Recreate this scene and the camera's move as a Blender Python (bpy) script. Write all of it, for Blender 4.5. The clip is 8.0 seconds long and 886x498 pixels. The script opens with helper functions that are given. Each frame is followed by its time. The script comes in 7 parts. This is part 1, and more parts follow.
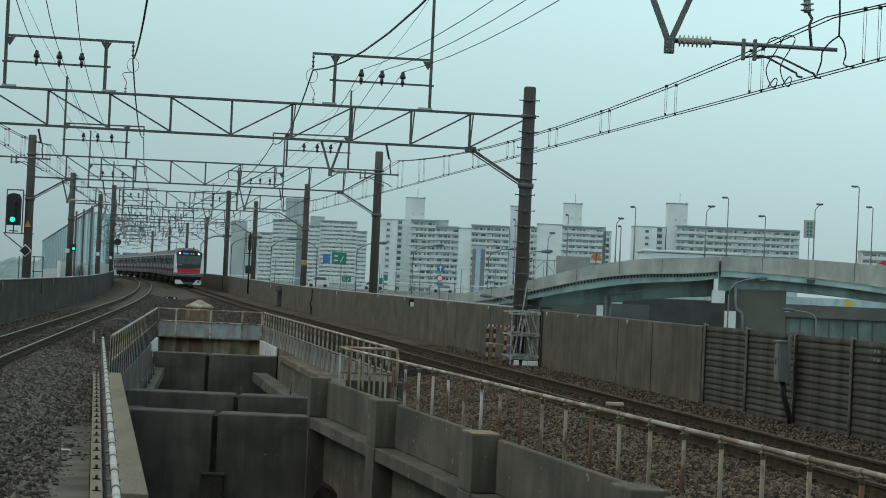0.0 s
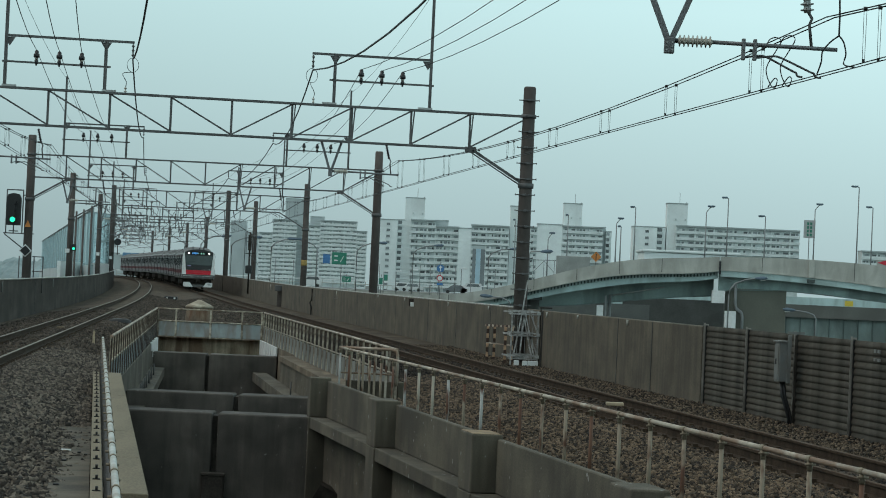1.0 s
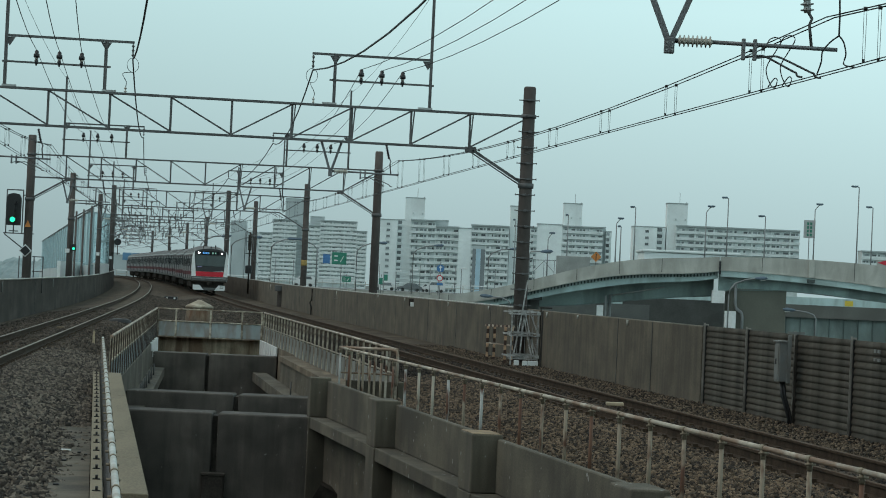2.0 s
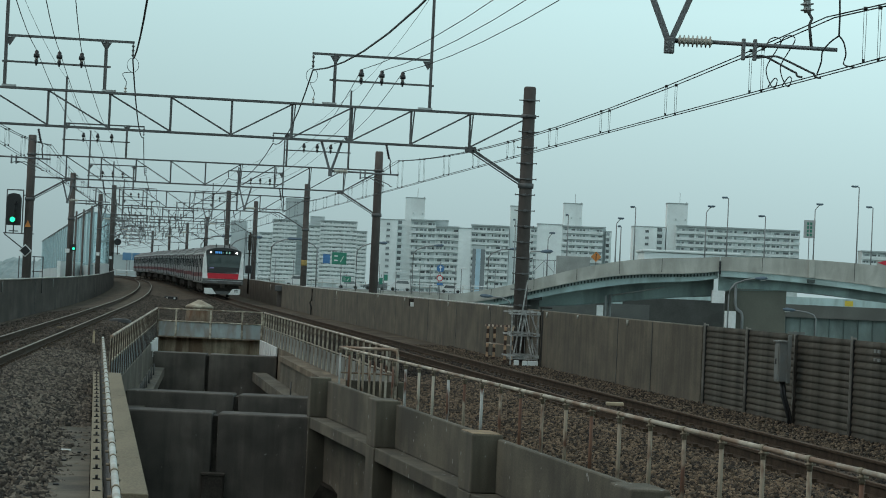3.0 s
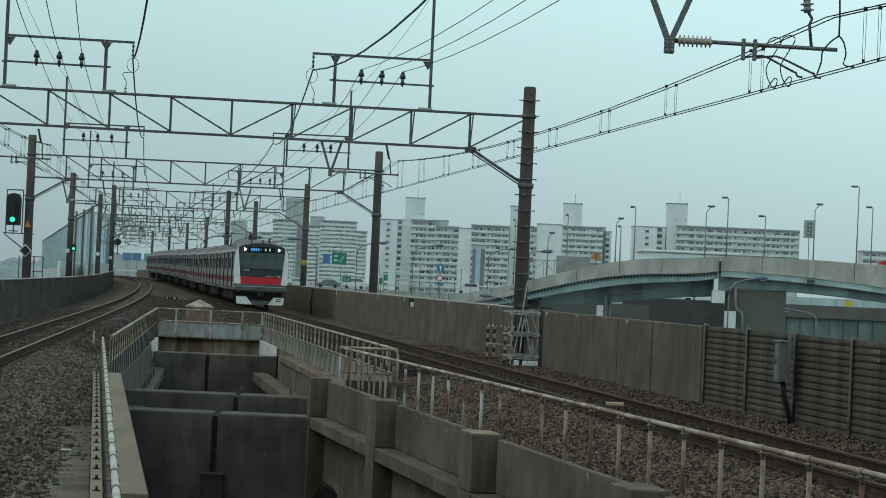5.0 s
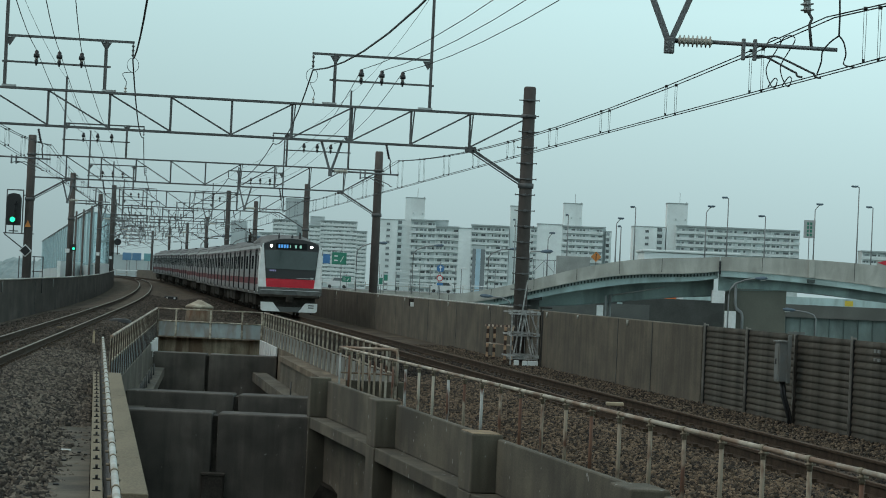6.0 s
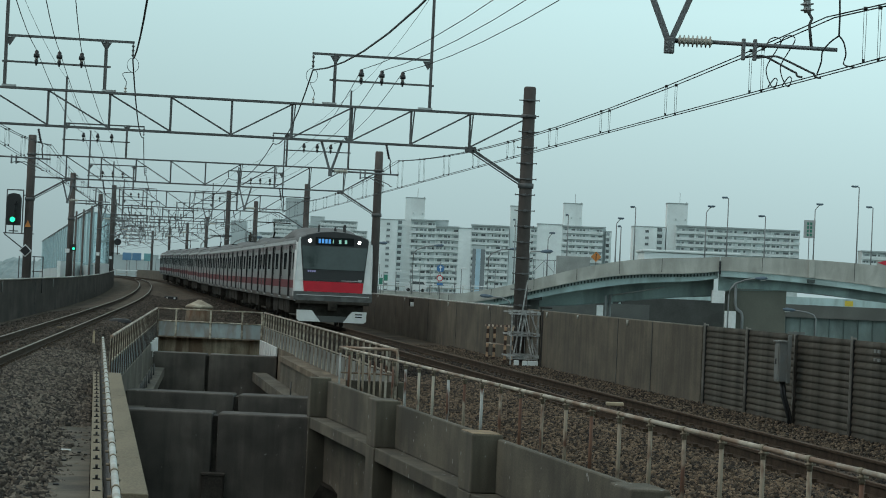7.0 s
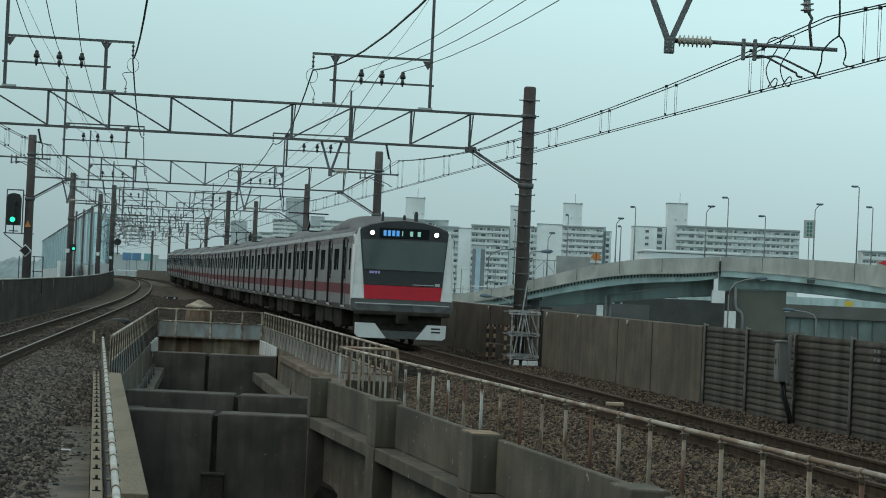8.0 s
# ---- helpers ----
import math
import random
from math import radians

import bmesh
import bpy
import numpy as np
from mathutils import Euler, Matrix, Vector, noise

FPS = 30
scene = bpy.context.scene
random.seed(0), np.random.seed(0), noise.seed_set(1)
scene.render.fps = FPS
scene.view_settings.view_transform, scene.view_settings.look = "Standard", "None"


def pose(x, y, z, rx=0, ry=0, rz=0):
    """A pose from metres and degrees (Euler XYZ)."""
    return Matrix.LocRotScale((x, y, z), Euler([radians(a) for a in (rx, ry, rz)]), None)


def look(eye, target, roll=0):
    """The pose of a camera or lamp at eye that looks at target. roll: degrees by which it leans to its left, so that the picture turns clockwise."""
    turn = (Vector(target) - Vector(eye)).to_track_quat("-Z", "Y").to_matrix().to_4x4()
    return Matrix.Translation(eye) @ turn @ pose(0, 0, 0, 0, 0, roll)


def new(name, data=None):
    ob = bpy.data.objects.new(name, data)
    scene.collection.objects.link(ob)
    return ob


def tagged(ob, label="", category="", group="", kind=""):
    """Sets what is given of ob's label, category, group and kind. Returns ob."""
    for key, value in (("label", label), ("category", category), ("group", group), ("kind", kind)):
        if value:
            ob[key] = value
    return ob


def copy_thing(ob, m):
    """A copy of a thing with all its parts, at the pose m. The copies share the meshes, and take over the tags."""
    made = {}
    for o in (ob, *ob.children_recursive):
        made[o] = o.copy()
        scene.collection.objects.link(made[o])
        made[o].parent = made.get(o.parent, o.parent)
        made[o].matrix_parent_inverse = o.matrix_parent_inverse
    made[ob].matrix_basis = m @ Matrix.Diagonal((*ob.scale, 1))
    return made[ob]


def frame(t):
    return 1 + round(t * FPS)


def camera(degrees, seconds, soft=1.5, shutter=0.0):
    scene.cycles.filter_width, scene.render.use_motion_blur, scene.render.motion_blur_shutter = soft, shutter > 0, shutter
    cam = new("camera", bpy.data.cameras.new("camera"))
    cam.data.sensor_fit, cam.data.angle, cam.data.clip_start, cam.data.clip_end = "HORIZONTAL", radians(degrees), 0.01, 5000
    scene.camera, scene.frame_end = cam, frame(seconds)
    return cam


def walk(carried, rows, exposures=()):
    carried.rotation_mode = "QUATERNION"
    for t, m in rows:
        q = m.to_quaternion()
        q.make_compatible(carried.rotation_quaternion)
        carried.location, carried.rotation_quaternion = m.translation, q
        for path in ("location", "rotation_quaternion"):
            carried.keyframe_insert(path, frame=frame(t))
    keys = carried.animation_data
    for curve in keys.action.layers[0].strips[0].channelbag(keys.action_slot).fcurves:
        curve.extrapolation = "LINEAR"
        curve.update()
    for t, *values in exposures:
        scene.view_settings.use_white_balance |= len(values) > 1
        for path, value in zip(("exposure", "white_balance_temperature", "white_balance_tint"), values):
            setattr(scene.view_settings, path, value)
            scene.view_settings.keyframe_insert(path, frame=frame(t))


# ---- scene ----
cam = camera(19.77, 8.0, soft=0.98)
EYE = (0.0, 0.0, 1.86)
HERE = look(EYE, (0.0, 100.0, 1.86 + 1.3333), 2.6)
walk(cam, [(0.0, HERE), (8.0, HERE)], exposures=[(0.0, 0.0, 6500, 10), (8.0, 0.0, 6500, 10)])

# ---- overcast daylight ----
world = bpy.data.worlds.new("overcast_sky")
scene.world = world
world.use_nodes = True
wn, wl = world.node_tree.nodes, world.node_tree.links
wn.clear()
sky = wn.new("ShaderNodeTexSky")
sky.sky_type, sky.sun_disc = "NISHITA", False
sky.sun_elevation, sky.sun_rotation = radians(52), radians(-105)
sky.air_density, sky.dust_density, sky.ozone_density = 1.5, 6.0, 1.0
coord = wn.new("ShaderNodeTexCoord")
split = wn.new("ShaderNodeSeparateXYZ")
cloud = wn.new("ShaderNodeValToRGB")
cloud.color_ramp.elements[0].position, cloud.color_ramp.elements[0].color = 0.0, (0.415, 0.555, 0.57, 1)
cloud.color_ramp.elements[1].position, cloud.color_ramp.elements[1].color = 0.55, (0.42, 0.55, 0.57, 1)
ce = cloud.color_ramp.elements.new(0.11)
ce.color = (0.645, 0.935, 0.955, 1)
ce = cloud.color_ramp.elements.new(0.25)
ce.color = (0.62, 0.88, 0.90, 1)
b_cloud = wn.new("ShaderNodeBackground")
b_cloud.inputs["Strength"].default_value = 0.905
b_sky = wn.new("ShaderNodeBackground")
b_sky.inputs["Strength"].default_value = 0.012
add = wn.new("ShaderNodeAddShader")
out = wn.new("ShaderNodeOutputWorld")
wl.new(coord.outputs["Generated"], split.inputs[0])
wl.new(split.outputs["Z"], cloud.inputs["Fac"])
# cloud is a little thicker to the west; unseen south brightened to light facades
aside = wn.new("ShaderNodeMapRange")
south = wn.new("ShaderNodeMapRange")
south.inputs["From Min"].default_value, south.inputs["From Max"].default_value = -1.0, 0.6
south.inputs["To Min"].default_value, south.inputs["To Max"].default_value = 1.3, 1.0
both = wn.new("ShaderNodeMath")
both.operation = "MULTIPLY"
wl.new(split.outputs["Y"], south.inputs["Value"])
aside.inputs["From Min"].default_value, aside.inputs["From Max"].default_value = -0.4, 0.22
aside.inputs["To Min"].default_value, aside.inputs["To Max"].default_value = 0.67, 1.08
tint = wn.new("ShaderNodeMixRGB")
tint.blend_type, tint.inputs["Fac"].default_value = "MULTIPLY", 1.0
wl.new(split.outputs["X"], aside.inputs["Value"])
wl.new(cloud.outputs["Color"], tint.inputs["Color1"])
wl.new(aside.outputs["Result"], both.inputs[0])
wl.new(south.outputs["Result"], both.inputs[1])
wl.new(both.outputs[0], tint.inputs["Color2"])
wl.new(tint.outputs["Color"], b_cloud.inputs["Color"])
wl.new(sky.outputs["Color"], b_sky.inputs["Color"])
wl.new(b_cloud.outputs[0], add.inputs[0])
wl.new(b_sky.outputs[0], add.inputs[1])
wl.new(add.outputs[0], out.inputs["Surface"])
sun_data = bpy.data.lights.new("sun", "SUN")
sun_data.energy, sun_data.angle, sun_data.color = 0.72, radians(45), (1.0, 0.97, 0.93)
sun = new("sun", sun_data)
sun.matrix_world = look((-105, 32, 140), (0, 60, 0))


# ---- materials ----
def mat(name, base, rough=0.8, metal=0.0, vary=0.25, scale=3.0, fine=40.0, bump=0.25, streak=0.0, dirt=None, dirt_amount=0.5,
        emit=None, power=0.0, per_object=0.0, specks=0.0, grain=0.35, stretch=1.0, coords="Object", runs=0.0):
    """A surface with a base colour, blotches at one scale, grain at another, stains and relief."""
    m = bpy.data.materials.new(name)
    m.use_nodes = True
    nt = m.node_tree
    n, l = nt.nodes, nt.links
    p = n["Principled BSDF"]
    p.inputs["Roughness"].default_value, p.inputs["Metallic"].default_value = rough, metal
    tc = n.new("ShaderNodeTexCoord")
    big = n.new("ShaderNodeTexNoise")
    big.inputs["Scale"].default_value, big.inputs["Detail"].default_value = scale, 5
    small = n.new("ShaderNodeTexNoise")
    small.inputs["Scale"].default_value, small.inputs["Detail"].default_value = fine, 3
    run = n.new("ShaderNodeMapping")
    run.inputs["Scale"].default_value = (1.0, stretch, 1.0)
    l.new(tc.outputs[coords], run.inputs["Vector"])
    l.new(run.outputs["Vector"], big.inputs["Vector"])
    l.new(run.outputs["Vector"], small.inputs["Vector"])
    mix = n.new("ShaderNodeMath")
    mix.operation = "MULTIPLY_ADD"
    mix.inputs[1].default_value = grain
    l.new(small.outputs["Fac"], mix.inputs[0])
    l.new(big.outputs["Fac"], mix.inputs[2])
    ramp = n.new("ShaderNodeValToRGB")
    lo = [max(0.0, c * (1 - vary)) for c in base]
    hi = [min(1.0, c * (1 + vary)) for c in base]
    ramp.color_ramp.elements[0].position, ramp.color_ramp.elements[0].color = 0.325 + grain / 2, (*lo, 1)
    ramp.color_ramp.elements[1].position, ramp.color_ramp.elements[1].color = min(1.0, 0.685 + grain / 2), (*hi, 1)
    l.new(mix.outputs[0], ramp.inputs["Fac"])
    colour = ramp.outputs["Color"]
    if dirt is not None:
        st = n.new("ShaderNodeTexNoise")
        st.inputs["Scale"].default_value, st.inputs["Detail"].default_value, st.inputs["Distortion"].default_value = 1.0, 5, 0.7
        mp = n.new("ShaderNodeMapping")
        mp.inputs["Scale"].default_value = (scale * 1.3, scale * 1.3 * stretch, scale * (0.36 if streak else 1.6))
        l.new(tc.outputs[coords], mp.inputs["Vector"])
        l.new(mp.outputs["Vector"], st.inputs["Vector"])
        r2 = n.new("ShaderNodeValToRGB")
        r2.color_ramp.elements[0].position, r2.color_ramp.elements[0].color = 0.42, (0, 0, 0, 1)
        r2.color_ramp.elements[1].position, r2.color_ramp.elements[1].color = 0.62, (dirt_amount,) * 3 + (1,)
        l.new(st.outputs["Fac"], r2.inputs["Fac"])
        mx = n.new("ShaderNodeMixRGB")
        mx.inputs["Color2"].default_value = (*dirt, 1)
        l.new(r2.outputs["Color"], mx.inputs["Fac"])
        l.new(colour, mx.inputs["Color1"])
        colour = mx.outputs["Color"]
    if runs:
        # thin run-off streaks down the face
        sm, sn, sr_, sx = n.new("ShaderNodeMapping"), n.new("ShaderNodeTexNoise"), n.new("ShaderNodeValToRGB"), n.new("ShaderNodeMixRGB")
        sm.inputs["Scale"].default_value = (scale * 5.5, scale * 5.5 * max(stretch, 0.5), scale * 0.22)
        sn.inputs["Scale"].default_value, sn.inputs["Detail"].default_value = 1.0, 4
        l.new(tc.outputs[coords], sm.inputs["Vector"])
        l.new(sm.outputs["Vector"], sn.inputs["Vector"])
        k = 1 - runs
        sr_.color_ramp.elements[0].position, sr_.color_ramp.elements[0].color = 0.38, (k, k, k, 1)
        sr_.color_ramp.elements[1].position, sr_.color_ramp.elements[1].color = 0.56, (1.06, 1.06, 1.06, 1)
        l.new(sn.outputs["Fac"], sr_.inputs["Fac"])
        sx.blend_type, sx.inputs["Fac"].default_value = "MULTIPLY", 1.0
        l.new(colour, sx.inputs["Color1"])
        l.new(sr_.outputs["Color"], sx.inputs["Color2"])
        colour = sx.outputs["Color"]
    if specks:
        sp = n.new("ShaderNodeTexNoise")
        sp.inputs["Scale"].default_value, sp.inputs["Detail"].default_value = 9.0, 1
        l.new(tc.outputs[coords], sp.inputs["Vector"])
        r3 = n.new("ShaderNodeValToRGB")
        r3.color_ramp.elements[0].position, r3.color_ramp.elements[0].color = 0.735, (0, 0, 0, 1)
        r3.color_ramp.elements[1].position, r3.color_ramp.elements[1].color = 0.775, (specks,) * 3 + (1,)
        l.new(sp.outputs["Fac"], r3.inputs["Fac"])
        m3 = n.new("ShaderNodeMixRGB")
        m3.inputs["Color2"].default_value = (0.34, 0.34, 0.32, 1)
        l.new(r3.outputs["Color"], m3.inputs["Fac"])
        l.new(colour, m3.inputs["Color1"])
        colour = m3.outputs["Color"]
    if per_object:
        oi = n.new("ShaderNodeObjectInfo")
        hv = n.new("ShaderNodeHueSaturation")
        ma = n.new("ShaderNodeMapRange")
        ma.inputs["To Min"].default_value, ma.inputs["To Max"].default_value = 1 - per_object, 1 + per_object
        l.new(oi.outputs["Random"], ma.inputs["Value"])
        l.new(ma.outputs["Result"], hv.inputs["Value"])
        l.new(colour, hv.inputs["Color"])
        colour = hv.outputs["Color"]
    l.new(colour, p.inputs["Base Color"])
    if bump:
        b = n.new("ShaderNodeBump")
        b.inputs["Strength"].default_value, b.inputs["Distance"].default_value = bump, 0.02
        l.new(small.outputs["Fac"], b.inputs["Height"])
        l.new(b.outputs["Normal"], p.inputs["Normal"])
    if emit:
        p.inputs["Emission Color"].default_value = (*emit, 1)
        p.inputs["Emission Strength"].default_value = power
    return m


# Bed coloured dark so that gaps between stones read as shade.
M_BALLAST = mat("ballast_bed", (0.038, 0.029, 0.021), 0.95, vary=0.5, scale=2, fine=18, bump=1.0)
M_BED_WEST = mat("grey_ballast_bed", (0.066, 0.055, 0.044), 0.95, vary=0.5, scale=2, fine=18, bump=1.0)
# Far bed paled in its colour for the haze over it.
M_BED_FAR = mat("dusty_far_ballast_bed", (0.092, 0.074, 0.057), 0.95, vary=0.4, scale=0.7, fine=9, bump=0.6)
M_RAIL_SIDE = mat("rusty_rail", (0.060, 0.042, 0.030), 0.85, 0.2, 0.35, 6, 40)
M_RAIL_TOP_E = mat("dull_rail_top", (0.0869, 0.0529, 0.0338), 0.75, 0.15, 0.2, 4, 30, 0.05)
M_RAIL_TOP = mat("worn_rail_top", (0.190, 0.160, 0.124), 0.55, 0.3, 0.15, 4, 30, 0.05)
M_SLEEPER = mat("sleeper_concrete", (0.0622, 0.0416, 0.0258), 0.9, vary=0.35, scale=4, fine=40, per_object=0.2)
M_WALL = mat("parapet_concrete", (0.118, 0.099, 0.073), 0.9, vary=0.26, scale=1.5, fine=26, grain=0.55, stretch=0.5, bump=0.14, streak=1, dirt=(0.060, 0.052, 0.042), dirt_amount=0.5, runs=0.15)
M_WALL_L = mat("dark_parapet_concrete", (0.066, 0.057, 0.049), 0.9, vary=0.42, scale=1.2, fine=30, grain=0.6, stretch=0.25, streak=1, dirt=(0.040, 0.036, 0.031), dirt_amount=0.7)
M_PIT = mat("damp_pit_concrete", (0.105, 0.092, 0.079), 0.85, vary=0.5, scale=1.1, fine=50, grain=0.4, bump=0.12, streak=1, dirt=(0.04, 0.037, 0.033), dirt_amount=0.5, specks=0.5, runs=0.14)
M_PIT_WALL = mat("pit_wall_concrete", (0.120, 0.105, 0.078), 0.9, vary=0.42, scale=1.2, fine=55, grain=0.45, stretch=0.5, bump=0.14, streak=1, dirt=(0.050, 0.044, 0.036), dirt_amount=0.6, specks=0.9, runs=0.08)
M_COPING = mat("coping_concrete", (0.202, 0.166, 0.111), 0.9, vary=0.17, scale=1.5, fine=60, grain=0.8, stretch=0.15, dirt=(0.15, 0.13, 0.092), dirt_amount=0.15)
M_CAP = mat("pale_weathered_cap", (0.36, 0.32, 0.25), 0.9, vary=0.35, scale=3.0, fine=30, bump=0.3, dirt=(0.17, 0.12, 0.075), dirt_amount=0.6)
M_STAIN = mat("tan_cap_stain", (0.30, 0.215, 0.13), 0.9, vary=0.3, scale=3.0, fine=40, bump=0.1)
M_TAN = mat("stained_beam_concrete", (0.1869, 0.1460, 0.1001), 0.9, vary=0.3, scale=1.8, fine=40, grain=0.6, stretch=0.3, streak=1, dirt=(0.09, 0.065, 0.043), dirt_amount=0.7)
M_STEEL = mat("weathered_galvanised_steel", (0.112, 0.112, 0.112), 0.6, 0.3, 0.25, 2, 20, 0.1)
M_HANGER = mat("galvanised_hanger_steel", (0.17, 0.175, 0.18), 0.55, 0.3, 0.2, 3, 25, 0.1)
M_POLE = mat("weathered_mast_concrete", (0.106, 0.090, 0.082), 0.9, vary=0.2, scale=1.0, fine=15, streak=1, dirt=(0.06, 0.05, 0.046), dirt_amount=0.6)
M_WIRE = mat("dark_wire", (0.03, 0.033, 0.036), 0.6, 0.3, 0.1, 5, 50, 0)
M_PIPE = mat("painted_pipe_rail", (0.46, 0.41, 0.335), 0.6, 0.0, 0.3, 1.4, 14, 0.15, dirt=(0.19, 0.105, 0.06), dirt_amount=0.85)
M_WALKWAY = mat("walkway_concrete", (0.130, 0.113, 0.086), 0.9, vary=0.3, scale=1.5, fine=30, dirt=(0.04, 0.038, 0.033), dirt_amount=0.6)
M_BOARD_D = mat("grimy_white_board", (0.225, 0.235, 0.22), 0.7, 0.0, 0.2, 2, 30, 0.05, streak=1, dirt=(0.10, 0.08, 0.06), dirt_amount=0.8, per_object=0.25)
M_BOARD_L = mat("grimy_blue_board", (0.17, 0.22, 0.235), 0.7, 0.0, 0.2, 2, 30, 0.05, streak=1, dirt=(0.10, 0.07, 0.05), dirt_amount=0.8, per_object=0.2)
M_RUSTWALL = mat("rust_streaked_wall", (0.47, 0.38, 0.275), 0.9, 0.0, 0.4, 1.2, 20, 0.15, runs=0.3, streak=1, dirt=(0.12, 0.05, 0.025), dirt_amount=0.75)
M_BAR = mat("rusting_bar", (0.1905, 0.1456, 0.1005), 0.75, 0.0, 0.3, 3, 30, 0.1, dirt=(0.12, 0.055, 0.03), dirt_amount=0.9)
M_BOARD = mat("pale_painted_board", (0.3372, 0.3888, 0.4020), 0.6, 0.0, 0.12, 2, 30, 0.05, streak=1, dirt=(0.22, 0.15, 0.10), dirt_amount=0.6)
M_RUST = mat("rust_stained_steel", (0.160, 0.120, 0.084), 0.85, 0.0, 0.35, 2, 20, 0.2, streak=1, dirt=(0.10, 0.042, 0.02), dirt_amount=0.9)
M_LOUVRE = mat("grey_barrier_slat", (0.057, 0.049, 0.039), 0.75, 0.1, 0.4, 1.1, 30, 0.12, dirt=(0.128, 0.117, 0.098), dirt_amount=0.6, per_object=0.16)
M_BOX = mat("grey_cabinet_paint", (0.162, 0.167, 0.164), 0.55, 0.0, 0.12, 4, 30, 0.05, dirt=(0.16, 0.14, 0.11), dirt_amount=0.4)
M_PORC = mat("glazed_porcelain", (0.50, 0.48, 0.42), 0.25, 0, 0.08, 8, 40, 0)
M_PORC_D = mat("brown_porcelain", (0.02, 0.02, 0.022), 0.3, 0, 0.1, 8, 40, 0)
M_BLACK = mat("black_paint", (0.012, 0.012, 0.013), 0.5, 0, 0.2, 8, 40, 0)
M_GREEN_LAMP = mat("green_signal_lens", (0.02, 0.3, 0.18), 0.3, emit=(0.02, 0.88, 0.42), power=1.6, bump=0)
M_ORANGE = mat("orange_plate", (0.55, 0.20, 0.045), 0.6, 0, 0.1, 5, 30, 0)
M_CREAM = mat("cream_guard_paint", (0.44, 0.35, 0.235), 0.6, 0, 0.15, 4, 30, 0.05)
M_GUARD = mat("faded_orange_guard_paint", (0.52, 0.34, 0.21), 0.7, 0, 0.3, 6, 30, 0.05)
M_GUARD_D = mat("dark_red_guard_band", (0.060, 0.033, 0.024), 0.7, 0, 0.2, 4, 30, 0.05)
M_GALV = mat("pale_galvanised_steel", (0.3900, 0.4050, 0.3975), 0.55, 0.2, 0.15, 3, 30, 0.05)
M_WHITE = mat("white_paint", (0.74, 0.75, 0.74), 0.5, 0, 0.06, 3, 30, 0.02)
M_UNDER = mat("dusty_dark_underframe", (0.044, 0.039, 0.034), 0.9, 0.0, 0.4, 3, 20, 0.1)
M_RED = mat("red_paint", (0.56, 0.012, 0.030), 0.4, 0, 0.08, 3, 30, 0.02)


def dull(m, k):
    m.node_tree.nodes["Principled BSDF"].inputs["Specular IOR Level"].default_value = k
    return m


def post_paint():
    """Old fence posts: some still white, some beige, some rusted through."""
    m = bpy.data.materials.new("fence_post_paint")
    m.use_nodes = True
    n, l = m.node_tree.nodes, m.node_tree.links
    p = n["Principled BSDF"]
    p.inputs["Roughness"].default_value = 0.7
    oi = n.new("ShaderNodeObjectInfo")
    r = n.new("ShaderNodeValToRGB")
    r.color_ramp.interpolation = "CONSTANT"
    e = r.color_ramp.elements
    e[0].position, e[0].color = 0.0, (0.30, 0.25, 0.185, 1)
    e[1].position, e[1].color = 0.36, (0.15, 0.075, 0.045, 1)
    for q, c in ((0.5, (0.45, 0.46, 0.44, 1)), (0.70, (0.30, 0.255, 0.19, 1)), (0.85, (0.42, 0.385, 0.315, 1))):
        x = e.new(q)
        x.color = c
    l.new(oi.outputs["Random"], r.inputs["Fac"])
    tc, nz, r2, mx = n.new("ShaderNodeTexCoord"), n.new("ShaderNodeTexNoise"), n.new("ShaderNodeValToRGB"), n.new("ShaderNodeMixRGB")
    nz.inputs["Scale"].default_value, nz.inputs["Detail"].default_value = 5.0, 5
    l.new(nz.outputs["Fac"], r2.inputs["Fac"])
    r2.color_ramp.elements[0].position, r2.color_ramp.elements[1].position = 0.50, 0.60
    mx.inputs["Color2"].default_value = (0.115, 0.052, 0.030, 1)
    # each post has its own patches: shift the noise by the post's own number
    sh = n.new("ShaderNodeVectorMath")
    sh.operation = "MULTIPLY_ADD"
    sh.inputs[1].default_value = (1.0, 1.0, 0.45)
    ten = n.new("ShaderNodeMath")
    ten.operation, ten.inputs[1].default_value = "MULTIPLY", 40.0
    l.new(oi.outputs["Random"], ten.inputs[0])
    l.new(tc.outputs["Object"], sh.inputs[0])
    l.new(ten.outputs[0], sh.inputs[2])
    l.new(sh.outputs["Vector"], nz.inputs["Vector"])
    l.new(r2.outputs["Color"], mx.inputs["Fac"])
    l.new(r.outputs["Color"], mx.inputs["Color1"])
    l.new(mx.outputs["Color"], p.inputs["Base Color"])
    return m


M_POST = post_paint()
M_SLATPOST = mat("weathered_grey_post", (0.36, 0.335, 0.30), 0.75, 0.1, 0.2, 2, 30, 0.1, streak=1, dirt=(0.05, 0.04, 0.03), dirt_amount=0.6)
dull(M_RAIL_TOP_E, 0.12), dull(M_RAIL_SIDE, 0.12), dull(M_LOUVRE, 0.2), dull(M_BALLAST, 0.1), dull(M_BED_FAR, 0.1), dull(M_BED_WEST, 0.1), dull(M_WALL_L, 0.2)


# ---- mesh helpers ----
def part(name, bm, material, parent=None, label=""):
    """Link a bmesh as one mesh object under a thing."""
    me = bpy.data.meshes.new(name)
    bm.to_mesh(me)
    bm.free()
    me.materials.append(material)
    ob = new(name, me)
    if parent is not None:
        ob.parent = parent
    if label:
        ob["label"] = label
    return ob


def again(ob, parent, m):
    """Another piece on the same mesh."""
    o = new(ob.name.split(".")[0], ob.data)
    o.parent = parent
    o.matrix_basis = m
    return o


